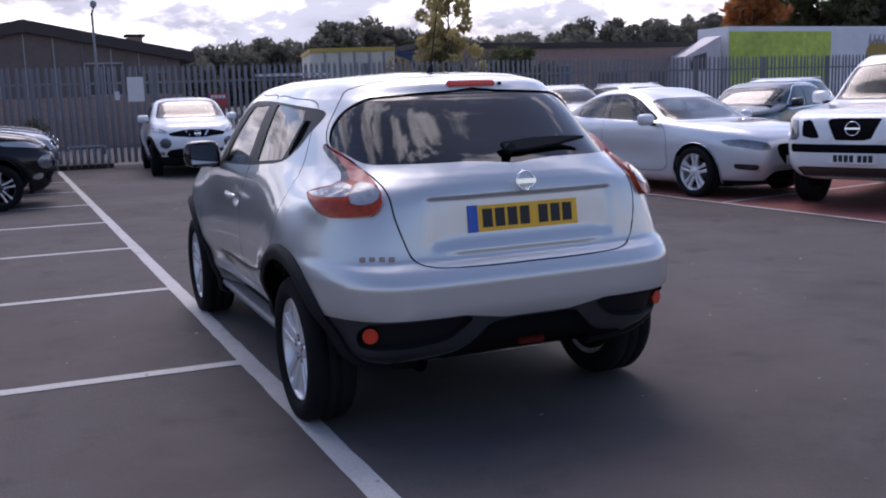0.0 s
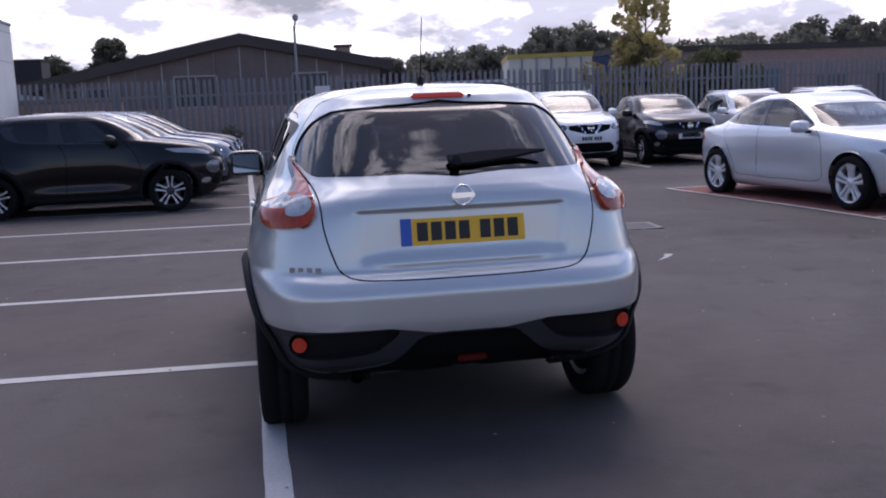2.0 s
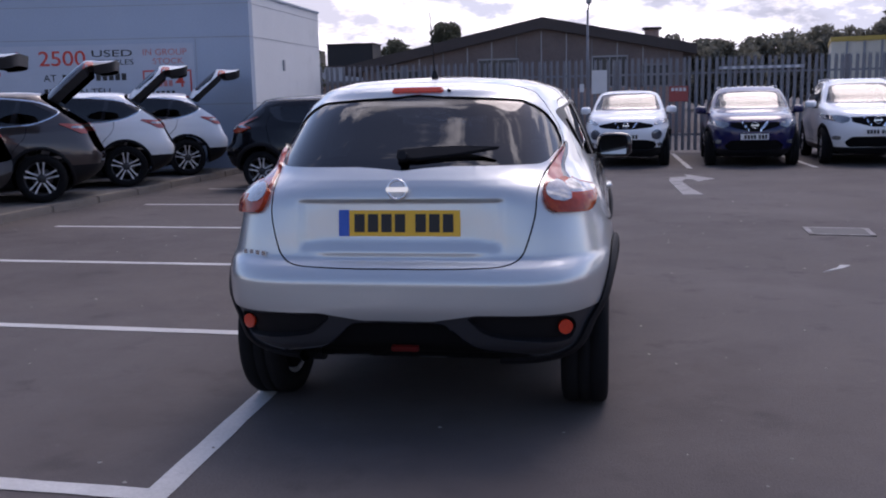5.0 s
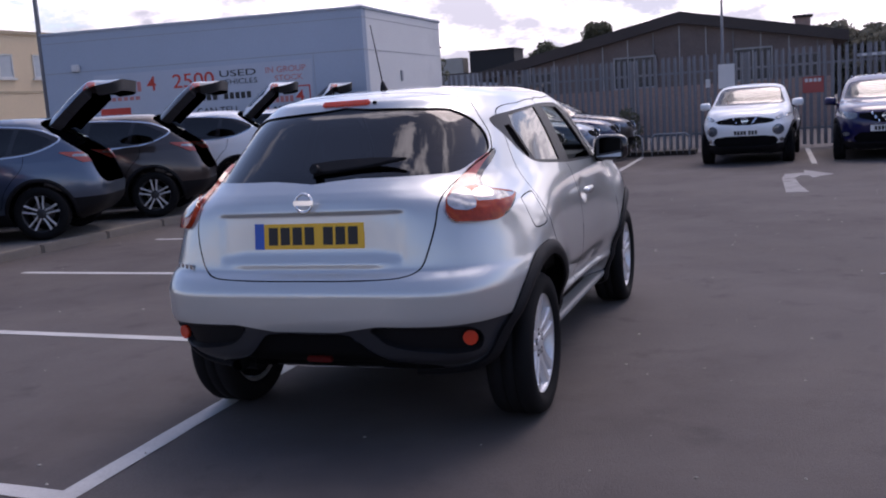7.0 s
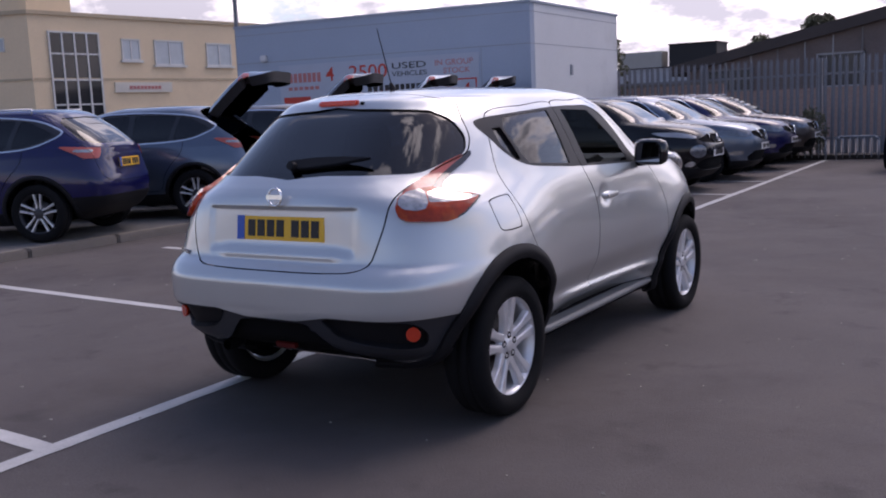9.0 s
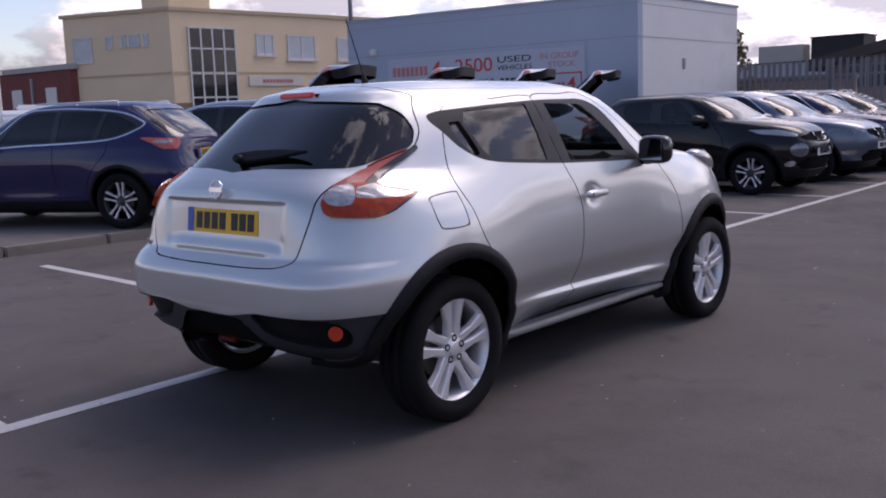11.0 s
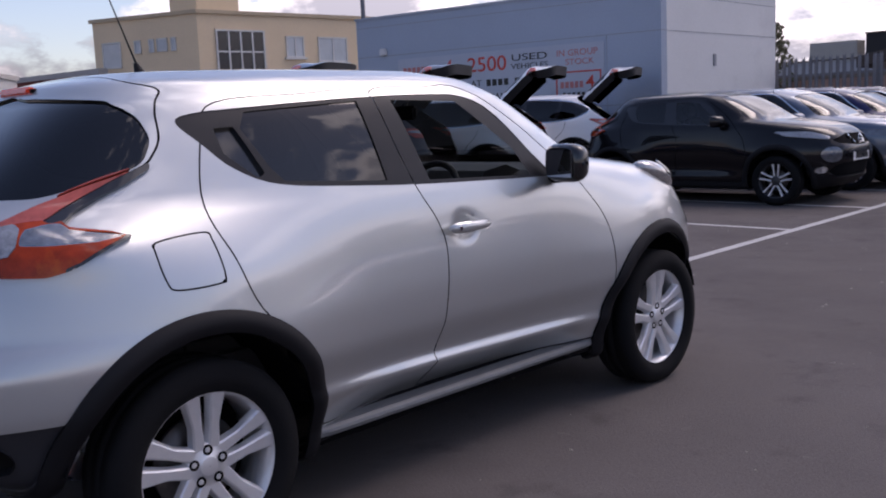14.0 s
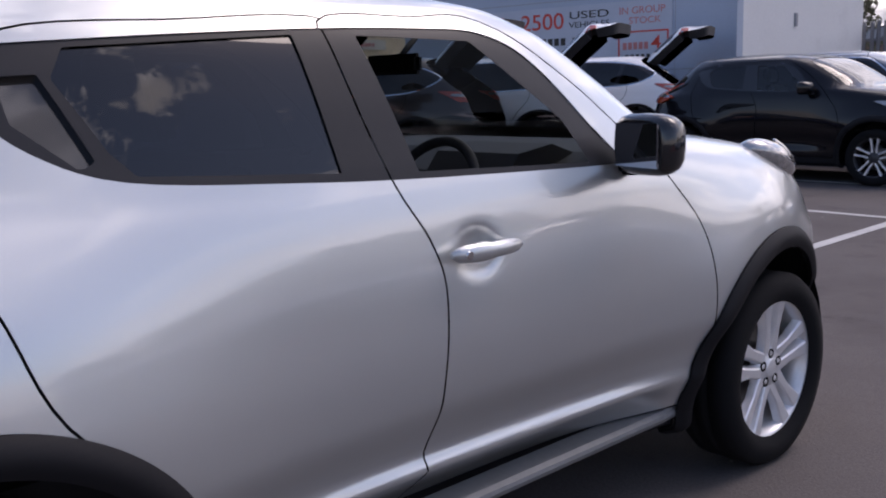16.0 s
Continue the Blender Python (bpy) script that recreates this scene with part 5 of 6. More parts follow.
saloon, _ = make_car(SALOON, PALE_SILVER, "parked_car", "silver low saloon car on red tarmac", (6.84, 6.15, 0), 185.9)
nose_plate(saloon, 2.41, 0.50)
offroad, _ = make_car(OFFROAD, WHITE, "parked_car", "white square off-road car on red tarmac", (8.62, 3.28, 0), 113)
nose_plate(offroad, 2.40, 0.60)
badge(offroad, (0, 2.39, 0.93), 180, 0.075)
HATCH = scaled(SUV, 0.97, 0.95, 0.94)
hatchback, _ = make_car(HATCH, GREEN, "parked_car", "dark green hatchback parked beside the saloon car", (11.5, 9.3, 0), 113)

# ---- ground ----
def slab(name, pts, lo, hi, material, label, category="", kind="structure"):
    return tagged(part(name, prism(B(), pts, lo, hi, "z"), material, None), label, category, "", kind)


slab("ground", [(-400, -300), (400, -300), (400, 600), (-400, 600)], -0.3, 0.0, ASPHALT, "dark grey worn asphalt of the car park", "ground")


def line_x(y):
    return -0.85 - 0.02 * y


def stripe(a, b, w, name="bay_line", label="worn white painted bay line on asphalt", z=0.004, m=None):
    a, b = Vector((*a, 0)), Vector((*b, 0))
    d = (b - a).normalized()
    n = Vector((-d.y, d.x, 0)) * w / 2
    bm = B()
    k = max(2, int((b - a).length / 0.15))
    up = Vector((0, 0, z))
    rows = []
    for i in range(k + 1):
        p = a + (b - a) * i / k + up
        rows.append((bm.verts.new(p + n * random.uniform(0.93, 1.05)), bm.verts.new(p - n * random.uniform(0.93, 1.05))))
    for (a1, b1), (a2, b2) in zip(rows, rows[1:]):
        bm.faces.new((b1, b2, a2, a1))
    return tagged(part(name, bm, m or LINE, None), label, "road marking", "bay lines", "structure")


stripe((line_x(-9), -9), (line_x(17.5), 17.5), 0.105)
for i in range(-2, 8):
    y = -2.59 + 2.39 * i
    stripe((line_x(y) - 0.05, y), (line_x(y) - 4.85, y + 0.045 * 4.85), 0.10, z=0.0045)
for x in (2.5, 4.85, 7.25, 9.6, 12.0):
    stripe((x, 13.3), (x, 18.2), 0.10)
# red bays with their white edges
slab("red_bays", [(5.50, 8.55), (5.86, 5.2), (6.10, 1.5), (6.35, -3), (22, -3), (22, 8.55)], -0.02, 0.006, RED_TARMAC, "red coated tarmac of the display bays", "road surface")
stripe((5.50, 8.55), (5.86, 5.2), 0.07, z=0.010)
stripe((5.86, 5.2), (6.35, -3), 0.07, z=0.010)
stripe((5.52, 8.52), (14, 8.52), 0.07, z=0.010)
stripe((5.95, 3.9), (11, 4.6), 0.07, z=0.010)
# patch, fragment and arrow on the roadway
slab("drain_cover", [(2.94, 4.80), (3.59, 4.70), (3.53, 4.17), (2.90, 4.26)], -0.02, 0.004, PAVE, "worn inspection cover with a pale rim set in the asphalt", "drain cover")
for p, q in (((2.94, 4.80), (3.59, 4.70)), ((3.56, 4.72), (3.50, 4.17)), ((3.53, 4.19), (2.90, 4.28)), ((2.93, 4.24), (2.97, 4.80))):
    stripe(p, q, 0.055, "cover_rim", "pale worn rim of the inspection cover", 0.008, WORN)
slab("paint_patch", [(2.59, 2.17), (2.63, 2.22), (2.75, 2.38), (2.79, 2.50), (2.87, 2.47), (2.78, 2.34)], -0.02, 0.005, LINE, "small white fragment of road paint", "road marking")
slab("arrow_marking", [(1.97, 8.28), (2.26, 8.28), (2.16, 9.44), (2.12, 10.46), (2.21, 10.87), (2.33, 10.82), (2.38, 10.40), (2.71, 10.95), (2.28, 11.95), (2.28, 11.39), (1.98, 11.24), (1.92, 10.48)], -0.02, 0.005, WORN, "worn white turn arrow painted on the asphalt", "road marking")
# loose grit and bits of leaf on the asphalt
gv, gf = [], []
grit_rng = np.random.default_rng(7)
for gx, gy, gs, ga in zip(grit_rng.uniform(-6.2, 6.0, 420), grit_rng.uniform(-6.5, 9.0, 420), grit_rng.uniform(0.003, 0.010, 420), grit_rng.uniform(0, 6.3, 420)):
    k = len(gv)
    for j in range(5):
        gv.append((gx + gs * (1.6 if j % 2 else 0.8) * math.cos(ga + 1.257 * j), gy + gs * math.sin(ga + 1.257 * j), 0.004))
    gv.append((gx, gy, 0.004 + gs * 0.7))
    gf += [(k + j, k + (j + 1) % 5, k + 5) for j in range(5)]
gm = bpy.data.meshes.new("grit")
gm.from_pydata(gv, [], gf)
gm.materials.append(mat("pale_grit", (0.30, 0.28, 0.25), 0.9, 0, 0.5, 3.0, 1.0))
tagged(new("grit", gm), "pale loose grit scattered over the asphalt", "grit", "", "stuff")
# kerb and the raised strip behind it
for i in range(16):
    y0 = -6.0 + 1.22 * i
    bm = box(B(), (-6.86, y0, -0.1), (-6.70, y0 + 1.20, 0.105), 0.018)
    tagged(part("kerb", bm, CONCRETE, None), "worn concrete kerb stone", "kerb", "kerb stones", "structure")
slab("pavement", [(-40, -12), (-6.86, -12), (-6.86, 18.3), (-40, 18.3)], -0.1, 0.098, PAVE, "grey raised parking strip behind the kerb", "pavement")

# ---- palisade fence ----
STEEL = mat("galvanised_steel", (0.20, 0.20, 0.215), 0.65, 0.15, 0.22, 30.0, 1.5, stain=(0.17, 0.165, 0.17), stain_at=0.58)
fence = thing("fence", (0, 18.6, 0), 0, "grey galvanised steel palisade fence with pointed pales", "fence", kind="structure")


def pale_mesh():
    bm = B()
    prof = [(-0.042, 0.0), (-0.024, 0.0), (-0.006, -0.016), (0.006, -0.016), (0.024, 0.0), (0.042, 0.0)]
    top = [2.24, 2.37, 2.31, 2.31, 2.37, 2.24]
    lo = [bm.verts.new((x, y, 0.06)) for x, y in prof]
    hi = [bm.verts.new((x * (1.15 if abs(x) < 0.03 and abs(x) > 0.01 else 1), y, z)) for (x, y), z in zip(prof, top)]
    lo2 = [bm.verts.new((x, y + 0.004, 0.06)) for x, y in prof]
    hi2 = [bm.verts.new((v.co.x, v.co.y + 0.004, v.co.z)) for v in hi]
    for i in range(5):
        bm.faces.new((lo[i], lo[i + 1], hi[i + 1], hi[i]))
        bm.faces.new((lo2[i + 1], lo2[i], hi2[i], hi2[i + 1]))
        bm.faces.new((hi[i], hi[i + 1], hi2[i + 1], hi2[i]))
    me = bpy.data.meshes.new("pale")
    bm.to_mesh(me)
    bm.free()
    me.materials.append(STEEL)
    return me


pale = pale_mesh()
for i in range(228):
    ob = new("pale", pale)
    ob.parent = fence
    ob.location = (-7.0 + 0.155 * i, 0, random.uniform(-0.01, 0.01))
    ob.rotation_euler = (0, radians(random.uniform(-0.5, 0.5)), 0)
for i in range(14):
    x = -7.0 + 2.72 * i
    part("post", box(B(), (x - 0.05, 0.05, 0), (x + 0.05, 0.16, 2.32), 0.004), STEEL, fence)
for z in (0.45, 1.95):
    part("rail", box(B(), (-7.0, 0.006, z - 0.025), (28.4, 0.05, z + 0.025)), STEEL, fence)

SIGN_W = mat("sign_white", (0.62, 0.62, 0.62), 0.5, 0, 0.08)
SIGN_R = mat("sign_red", (0.36, 0.07, 0.06), 0.5, 0, 0.08)
SIGN_G = mat("sign_grey", (0.30, 0.31, 0.33), 0.6, 0, 0.1)


def fence_sign(x0, x1, z0, z1, m, label):
    t = thing("sign", ((x0 + x1) / 2, 18.56, (z0 + z1) / 2), 0, label, "sign")
    w, h = (x1 - x0) / 2, (z1 - z0) / 2
    part("board", box(B(), (-w, -0.004, -h), (w, 0.004, h), 0.002), m, t)
    return t, w, h


fence_sign(0.52, 0.90, 1.50, 2.08, SIGN_W, "plain white sign board on the fence")
fence_sign(0.22, 0.33, 1.55, 1.75, SIGN_W, "small white notice on the fence")
t, w, h = fence_sign(2.42, 2.88, 1.27, 1.64, SIGN_R, "red and white sign board on the fence")
for i in range(4):
    part("bar", box(B(), (-w + 0.05 + 0.095 * i, -0.012, h * 0.35), (-w + 0.12 + 0.095 * i, -0.006, h * 0.8)), SIGN_W, t)
t, w, h = fence_sign(3.6, 5.6, 2.02, 2.10, SIGN_G, "long narrow grey sign with pale marks on the fence")
for i in range(9):
    part("bar", box(B(), (-w + 0.1 + 0.21 * i, -0.012, -0.025), (-w + 0.2 + 0.21 * i, -0.006, 0.025)), SIGN_W, t)

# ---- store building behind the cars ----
# front and end walls blue-grey, side and rear walls nearly white
WALL_F = mat("blue_grey_front", (0.36, 0.42, 0.51), 0.75, 0, 0.07, 25.0, 0.6, 0.15, stain=(0.31, 0.36, 0.44), stain_at=0.6)
WALL_S = mat("white_side", (0.70, 0.70, 0.69), 0.75, 0, 0.07, 25.0, 0.6, 0.15, stain=(0.58, 0.58, 0.57), stain_at=0.6)
A = Vector((-6.5, 13.5, 0))
along = Vector((-14.1, 12.4, 0)) - A
STORE_TURN = math.degrees(math.atan2(-along.y, -along.x))
store = thing("store_building", A, STORE_TURN, "blue-grey flat-roofed store building with a paler side wall and sale banners", "building")
LEN, DEEP, TOP = along.length, 4.9, 3.76
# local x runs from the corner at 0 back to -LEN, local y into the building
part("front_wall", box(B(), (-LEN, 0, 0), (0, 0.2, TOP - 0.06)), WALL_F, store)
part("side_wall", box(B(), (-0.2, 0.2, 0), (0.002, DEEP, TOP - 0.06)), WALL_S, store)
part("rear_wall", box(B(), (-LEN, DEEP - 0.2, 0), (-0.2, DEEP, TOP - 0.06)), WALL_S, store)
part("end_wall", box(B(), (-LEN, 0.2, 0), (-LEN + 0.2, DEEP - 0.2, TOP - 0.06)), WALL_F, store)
part("roof", box(B(), (-LEN - 0.03, -0.03, TOP - 0.06), (0.03, DEEP + 0.03, TOP), 0.01), mat("roof_edge", (0.36, 0.40, 0.47), 0.7), store)
for z in (2.84, 1.45):
    part("joint", box(B(), (-LEN, -0.006, z - 0.008), (0, 0.0, z + 0.008)), SIGN_G, store)
    part("joint", box(B(), (0.002, 0.0, z - 0.006), (0.008, DEEP, z + 0.006)), SIGN_G, store)
for x in (-1.15,):
    part("joint", box(B(), (x - 0.005, -0.005, 0), (x + 0.005, 0.0, 2.84)), SIGN_G, store)
lamp = part("wall_lamp", box(B(), (-0.09, -0.10, -0.08), (0.09, 0.0, 0.08), 0.02), SIGN_W, store)
lamp.matrix_basis = pose(-6.85, 0, 2.93)
part("vent", box(B(), (0.0, 2.0, 2.18), (0.03, 2.10, 2.42), 0.005), SIGN_G, store)
for z in (TOP - 0.24,):
    part("joint", box(B(), (-LEN, -0.005, z - 0.006), (0, 0.0, z + 0.006)), SIGN_G, store)
    part("joint", box(B(), (0.002, 0.0, z - 0.006), (0.007, DEEP, z + 0.006)), SIGN_G, store)
# the side wall does not stand square to the front
for ob in store.children:
    for v in ob.data.vertices:
        v.co.x += 0.143 * max(0.0, v.co.y)
# banner board and its writing
BANNER = mat("banner", (0.42, 0.46, 0.53), 0.6, 0, 0.06)
RED_INK = mat("red_ink", (0.55, 0.05, 0.03), 0.6, 0, 0.1)
PALE_RED = mat("faded_red_ink", (0.50, 0.18, 0.17), 0.6, 0, 0.15)
banner = part("banner", box(B(), (-6.45, -0.018, 1.55), (-1.20, -0.002, 2.73), 0.002), BANNER, store, "pale banner board with red and black lettering")


def words(text, s0, s1, z0, z1, m, parent):
    """Letters between two places along the wall and two heights."""
    cu = bpy.data.curves.new("lettering", "FONT")
    cu.body, cu.extrude, cu.offset = text, 0.003, 0.004
    tmp = bpy.data.objects.new("lettering", cu)
    scene.collection.objects.link(tmp)
    dg = bpy.context.evaluated_depsgraph_get()
    me = bpy.data.meshes.new_from_object(tmp.evaluated_get(dg))
    bpy.data.objects.remove(tmp)
    co = np.array([v.co for v in me.vertices])
    lo, hi = co.min(0), co.max(0)
    k = (co - lo) / np.maximum(hi - lo, 1e-6)
    for v, (a, b, c) in zip(me.vertices, k):
        v.co = (-s0 + a * (s0 - s1), -0.024 + 0.004 * (1 - c), z0 + b * (z1 - z0))
    # one object for each letter
    owner = list(range(len(me.vertices)))

    def root(i):
        while owner[i] != i:
            i = owner[i]
        return i
    for e in me.edges:
        p, q = root(e.vertices[0]), root(e.vertices[1])
        owner[max(p, q)] = min(p, q)
    groups = {}
    for f in me.polygons:
        groups.setdefault(root(f.vertices[0]), []).append(f)
    for fs in groups.values():
        used = sorted({i for f in fs for i in f.vertices})
        at = {i: k for k, i in enumerate(used)}
        one = bpy.data.meshes.new("letter")
        one.from_pydata([tuple(me.vertices[i].co) for i in used], [], [[at[i] for i in f.vertices] for f in fs])
        one.materials.append(m)
        new("letter", one).parent = parent
    bpy.data.meshes.remove(me)


words("4", 5.14, 4.91, 2.30, 2.62, RED_INK, banner)
words("2500", 4.50, 3.50, 2.31, 2.62, RED_INK, banner)
words("USED", 3.36, 2.50, 2.48, 2.62, INK, banner)
words("VEHICLES", 3.38, 2.48, 2.31, 2.42, INK, banner)
words("IN GROUP", 2.27, 1.34, 2.49, 2.62, PALE_RED, banner)
words("STOCK", 2.07, 1.42, 2.31, 2.43, PALE_RED, banner)
words("AT", 4.43, 4.15, 1.99, 2.13, INK, banner)
words("CAN TELL", 3.98, 2.95, 1.68, 1.83, INK, banner)
for s0, s1, z0, z1, m in [(4.02, 3.42, 1.99, 2.13, INK), (3.30, 2.62, 1.99, 2.13, INK), (4.43, 4.10, 1.68, 1.83, INK), (6.30, 5.25, 2.30, 2.52, PALE_RED), (6.2, 5.3, 2.12, 2.20, PALE_RED)]:
    n = max(3, int((s0 - s1) / 0.13))
    for i in range(n):
        w = (s0 - s1) / n
        part("bar", box(B(), (-s0 + i * w, -0.024, z0), (-s0 + i * w + w * 0.72, -0.017, z1)), m, banner)
part("red_panel", box(B(), (-6.35, -0.024, 1.66), (-5.60, -0.017, 1.96)), RED_INK, banner)
for x0, x1, z0, z1 in ((-2.30, -1.27, 2.15, 2.18), (-2.30, -1.27, 1.60, 1.63), (-2.30, -2.27, 1.63, 2.15), (-1.30, -1.27, 1.63, 2.15)):
    part("border", box(B(), (x0, -0.024, z0), (x1, -0.017, z1)), RED_INK, banner)
words("4", 1.62, 1.42, 1.82, 2.08, RED_INK, banner)
for i in range(5):
    part("bar", box(B(), (-2.2 + 0.11 * i, -0.024, 1.84), (-2.12 + 0.11 * i, -0.017, 1.97)), PALE_RED, banner)
    part("bar", box(B(), (-2.15 + 0.11 * i, -0.024, 1.68), (-2.08 + 0.11 * i, -0.017, 1.75)), INK, banner)
pole = thing("lamp_post", (-15.3, 13.7, 0), 0, "tall thin grey steel pole behind the store building", "lamp post")
part("pole", cyl(B(), (0, 0, 0), (0, 0, 9), 0.07, 12, 0.045), STEEL, pole)

# ---- brick works with a low gable beyond the fence ----
BRICK = bpy.data.materials.new("brickwork")
BRICK.use_nodes = True
bt = BRICK.node_tree
btc = bt.nodes.new("ShaderNodeTexCoord")
bmp = bt.nodes.new("ShaderNodeMapping")
bmp.inputs["Rotation"].default_value = (radians(90), 0, 0)
btx = node(bt, "ShaderNodeTexBrick", Color1=(0.38, 0.245, 0.20, 1), Color2=(0.30, 0.20, 0.17, 1), Mortar=(0.34, 0.30, 0.29, 1), Scale=4.4)
btx.inputs["Mortar Size"].default_value = 0.012
bt.links.new(btc.outputs["Object"], bmp.inputs["Vector"])
bt.links.new(bmp.outputs["Vector"], btx.inputs["Vector"])
bt.links.new(btx.outputs["Color"], bt.nodes["Principled BSDF"].inputs["Base Color"])
bt.nodes["Principled BSDF"].inputs["Roughness"].default_value = 0.9
ROOF = mat("dark_roofing", (0.062, 0.050, 0.046), 0.8, 0, 0.2, 12.0, 0.8, 0.2)
FRAME_W = mat("faded_white_frame", (0.33, 0.33, 0.33), 0.6, 0, 0.15)
FRAME_D = mat("grey_frame", (0.19, 0.18, 0.18), 0.7, 0, 0.2)
PANE = mat("dusty_pane", (0.035, 0.04, 0.045), 0.18, 0, 0.2, 20.0, 2.0)
CLAD = mat("weathered_cladding", (0.15, 0.118, 0.108), 0.75, 0, 0.25, 20.0, 1.0)
works = thing("brick_works", (0, 31, 0), 0, "brown brick works with a low dark gable roof and white-framed windows", "building")
part("wall", prism(B(), [(-8.6, -1.5), (3.7, -1.5), (3.7, 1.75), (-8.6, 1.75)], 0, 30, "y"), BRICK, works)
part("gable", prism(B(), [(-8.6, 1.75), (3.7, 1.75), (3.7, 3.15), (-1.5, 4.2), (-8.6, 2.75)], 0.03, 30, "y"), CLAD, works)
part("roof", prism(B(), [(-9.3, 2.44), (-1.5, 4.02), (4.2, 2.92), (4.2, 3.28), (-1.5, 4.44), (-9.3, 2.82)], -0.25, 30.2, "y"), ROOF, works)
for i in range(13):
    x = -8.2 + 0.95 * i
    top = 2.7 + (x + 8.6) / 7.1 * 1.35 if x < -1.5 else 4.1 - (x + 1.5) / 5.2 * 1.05
    part("mullion", box(B(), (x - 0.022, -0.03, 1.75), (x + 0.022, 0.03, top - 0.1)), FRAME_W if i % 3 else FRAME_D, works)
for x0, x1, z0, z1 in ((-4.0, -2.4, 1.75, 2.95), (0.35, 1.7, 1.75, 2.95), (-7.9, -6.2, 1.75, 2.6), (2.2, 3.3, 1.75, 2.6)):
    w = part("window", box(B(), (x0, -0.02, z0), (x1, 0.04, z1)), PANE, works)
    for a, b, c, d in ((x0, x1, z0, z0 + 0.06), (x0, x1, z1 - 0.06, z1), (x0, x0 + 0.05, z0, z1), (x1 - 0.05, x1, z0, z1), ((x0 + x1) / 2 - 0.02, (x0 + x1) / 2 + 0.02, z0, z1)):
        part("frame", box(B(), (a, -0.06, c), (b, -0.021, d)), FRAME_W if x0 in (-4.0, 0.35) else FRAME_D, w)
part("vent_box", box(B(), (-0.6, -0.05, 0.95), (-0.45, 0.0, 1.25)), FRAME_W, works)
ch = part("chimney", box(B(), (2.55, 6.0, 3.2), (3.15, 6.6, 4.25), 0.02), BRICK, works)
part("cowl", box(B(), (2.45, 5.9, 4.25), (3.25, 6.7, 4.35), 0.02), ROOF, ch)

post = thing("street_lamp", (0.31, 24.6, -0.2), 0, "slim grey street lamp beyond the fence", "street lamp")
part("pole", cyl(B(), (0, 0, 0), (0, 0, 4.3), 0.055, 12, 0.035), STEEL, post)
part("arm", cyl(B(), (0, 0, 4.28), (0.06, -0.25, 4.50), 0.025, 10), STEEL, post)
part("lantern", box(B(), (-0.045, -0.42, 4.44), (0.12, -0.18, 4.62), 0.03), SIGN_G, post)


# ---- beyond the fence ----
def house(name, pts, h, m, label, roof=None, lip=0.15):
    b = thing(name, (0, 0, 0), 0, label, "building")
    part("wall", prism(B(), pts, -1.5, h, "z"), m, b)
    c = Vector((sum(p[0] for p in pts) / len(pts), sum(p[1] for p in pts) / len(pts)))
    part("roof", prism(B(), [tuple(c + (Vector(p) - c) * 1.02) for p in pts], h, h + lip, "z"), roof or ROOF, b)
    return b


shed = house("yellow_shed", [(9.6, 34), (13.0, 33.0), (14.2, 38), (10.6, 39)], 3.35, mat("cream_cladding", (0.70, 0.66, 0.55), 0.7), "cream and blue clad shed with a yellow roof edge", mat("yellow_edge", (0.50, 0.36, 0.08), 0.6), 0.18)
part("blue_end", box(B(), (13.05, 32.9, 0), (14.6, 36.5, 3.3)), mat("blue_cladding", (0.04, 0.07, 0.14), 0.6), shed)
for i in range(5):
    part("panel_joint", box(B(), (10.1 + 0.6 * i, 33.70 - 0.176 * i, 1.5), (10.15 + 0.6 * i, 33.85 - 0.176 * i, 3.35)), SIGN_G, shed)
long_b = house("brick_shed", [(14.5, 34), (30.6, 34), (30.6, 44), (14.5, 44)], 3.45, BRICK, "long brown brick shed with a dark flat roof edge", ROOF, 0.25)
part("blue_door", box(B(), (19.3, 33.93, -1.0), (22.3, 34.0, 2.6)), mat("faded_blue_door", (0.10, 0.13, 0.18), 0.6), long_b)
for x in (24.0, 27.0):
    part("door", box(B(), (x, 33.93, -1.0), (x + 1.6, 34.0, 2.3)), CLAD, long_b)

# lorry trailer with a printed side
trailer = thing("lorry_trailer", (0, 0, 0), 0, "white lorry trailer with a green printed side panel", "lorry")
part("box_body", box(B(), (30.7, 32.6, 0.9), (46.7, 35.0, 4.35), 0.03), mat("trailer_white", (0.74, 0.75, 0.77), 0.5), trailer)
GREEN_PRINT = mat("green_print", (0.44, 0.56, 0.08), 0.5, 0, 0.35, 3.0, 0.5)
part("green_panel", box(B(), (30.72, 32.57, 1.2), (37.5, 32.6, 4.10)), GREEN_PRINT, trailer)
bm = B()
bmesh.ops.create_uvsphere(bm, u_segments=16, v_segments=8, radius=1.0, matrix=pose(40.9, 32.59, 2.7) @ Matrix.Diagonal((0.9, 0.02, 1.0, 1)))
part("printed_shape", bm, mat("printed_yellow", (0.35, 0.24, 0.05), 0.6), trailer)
for i in range(5):
    part("printed_point", prism(B(), [(40.2 + 0.32 * i, 3.45), (40.45 + 0.32 * i, 3.45), (40.32 + 0.34 * i, 3.95)], 32.565, 32.6, "y"), SIGN_G, trailer)
for x in (33.0, 44.0, 45.2):
    part("wheel", lathe(B(), [(0.02, -0.15), (0.48, -0.15), (0.48, 0.15), (0.02, 0.15)], 20), RUBBER, trailer).matrix_basis = pose(x, 33.0, 0.48, 0, 0, 90)
cab = thing("lorry_cab", (0, 0, 0), 0, "pale lorry cab behind the fence", "lorry")
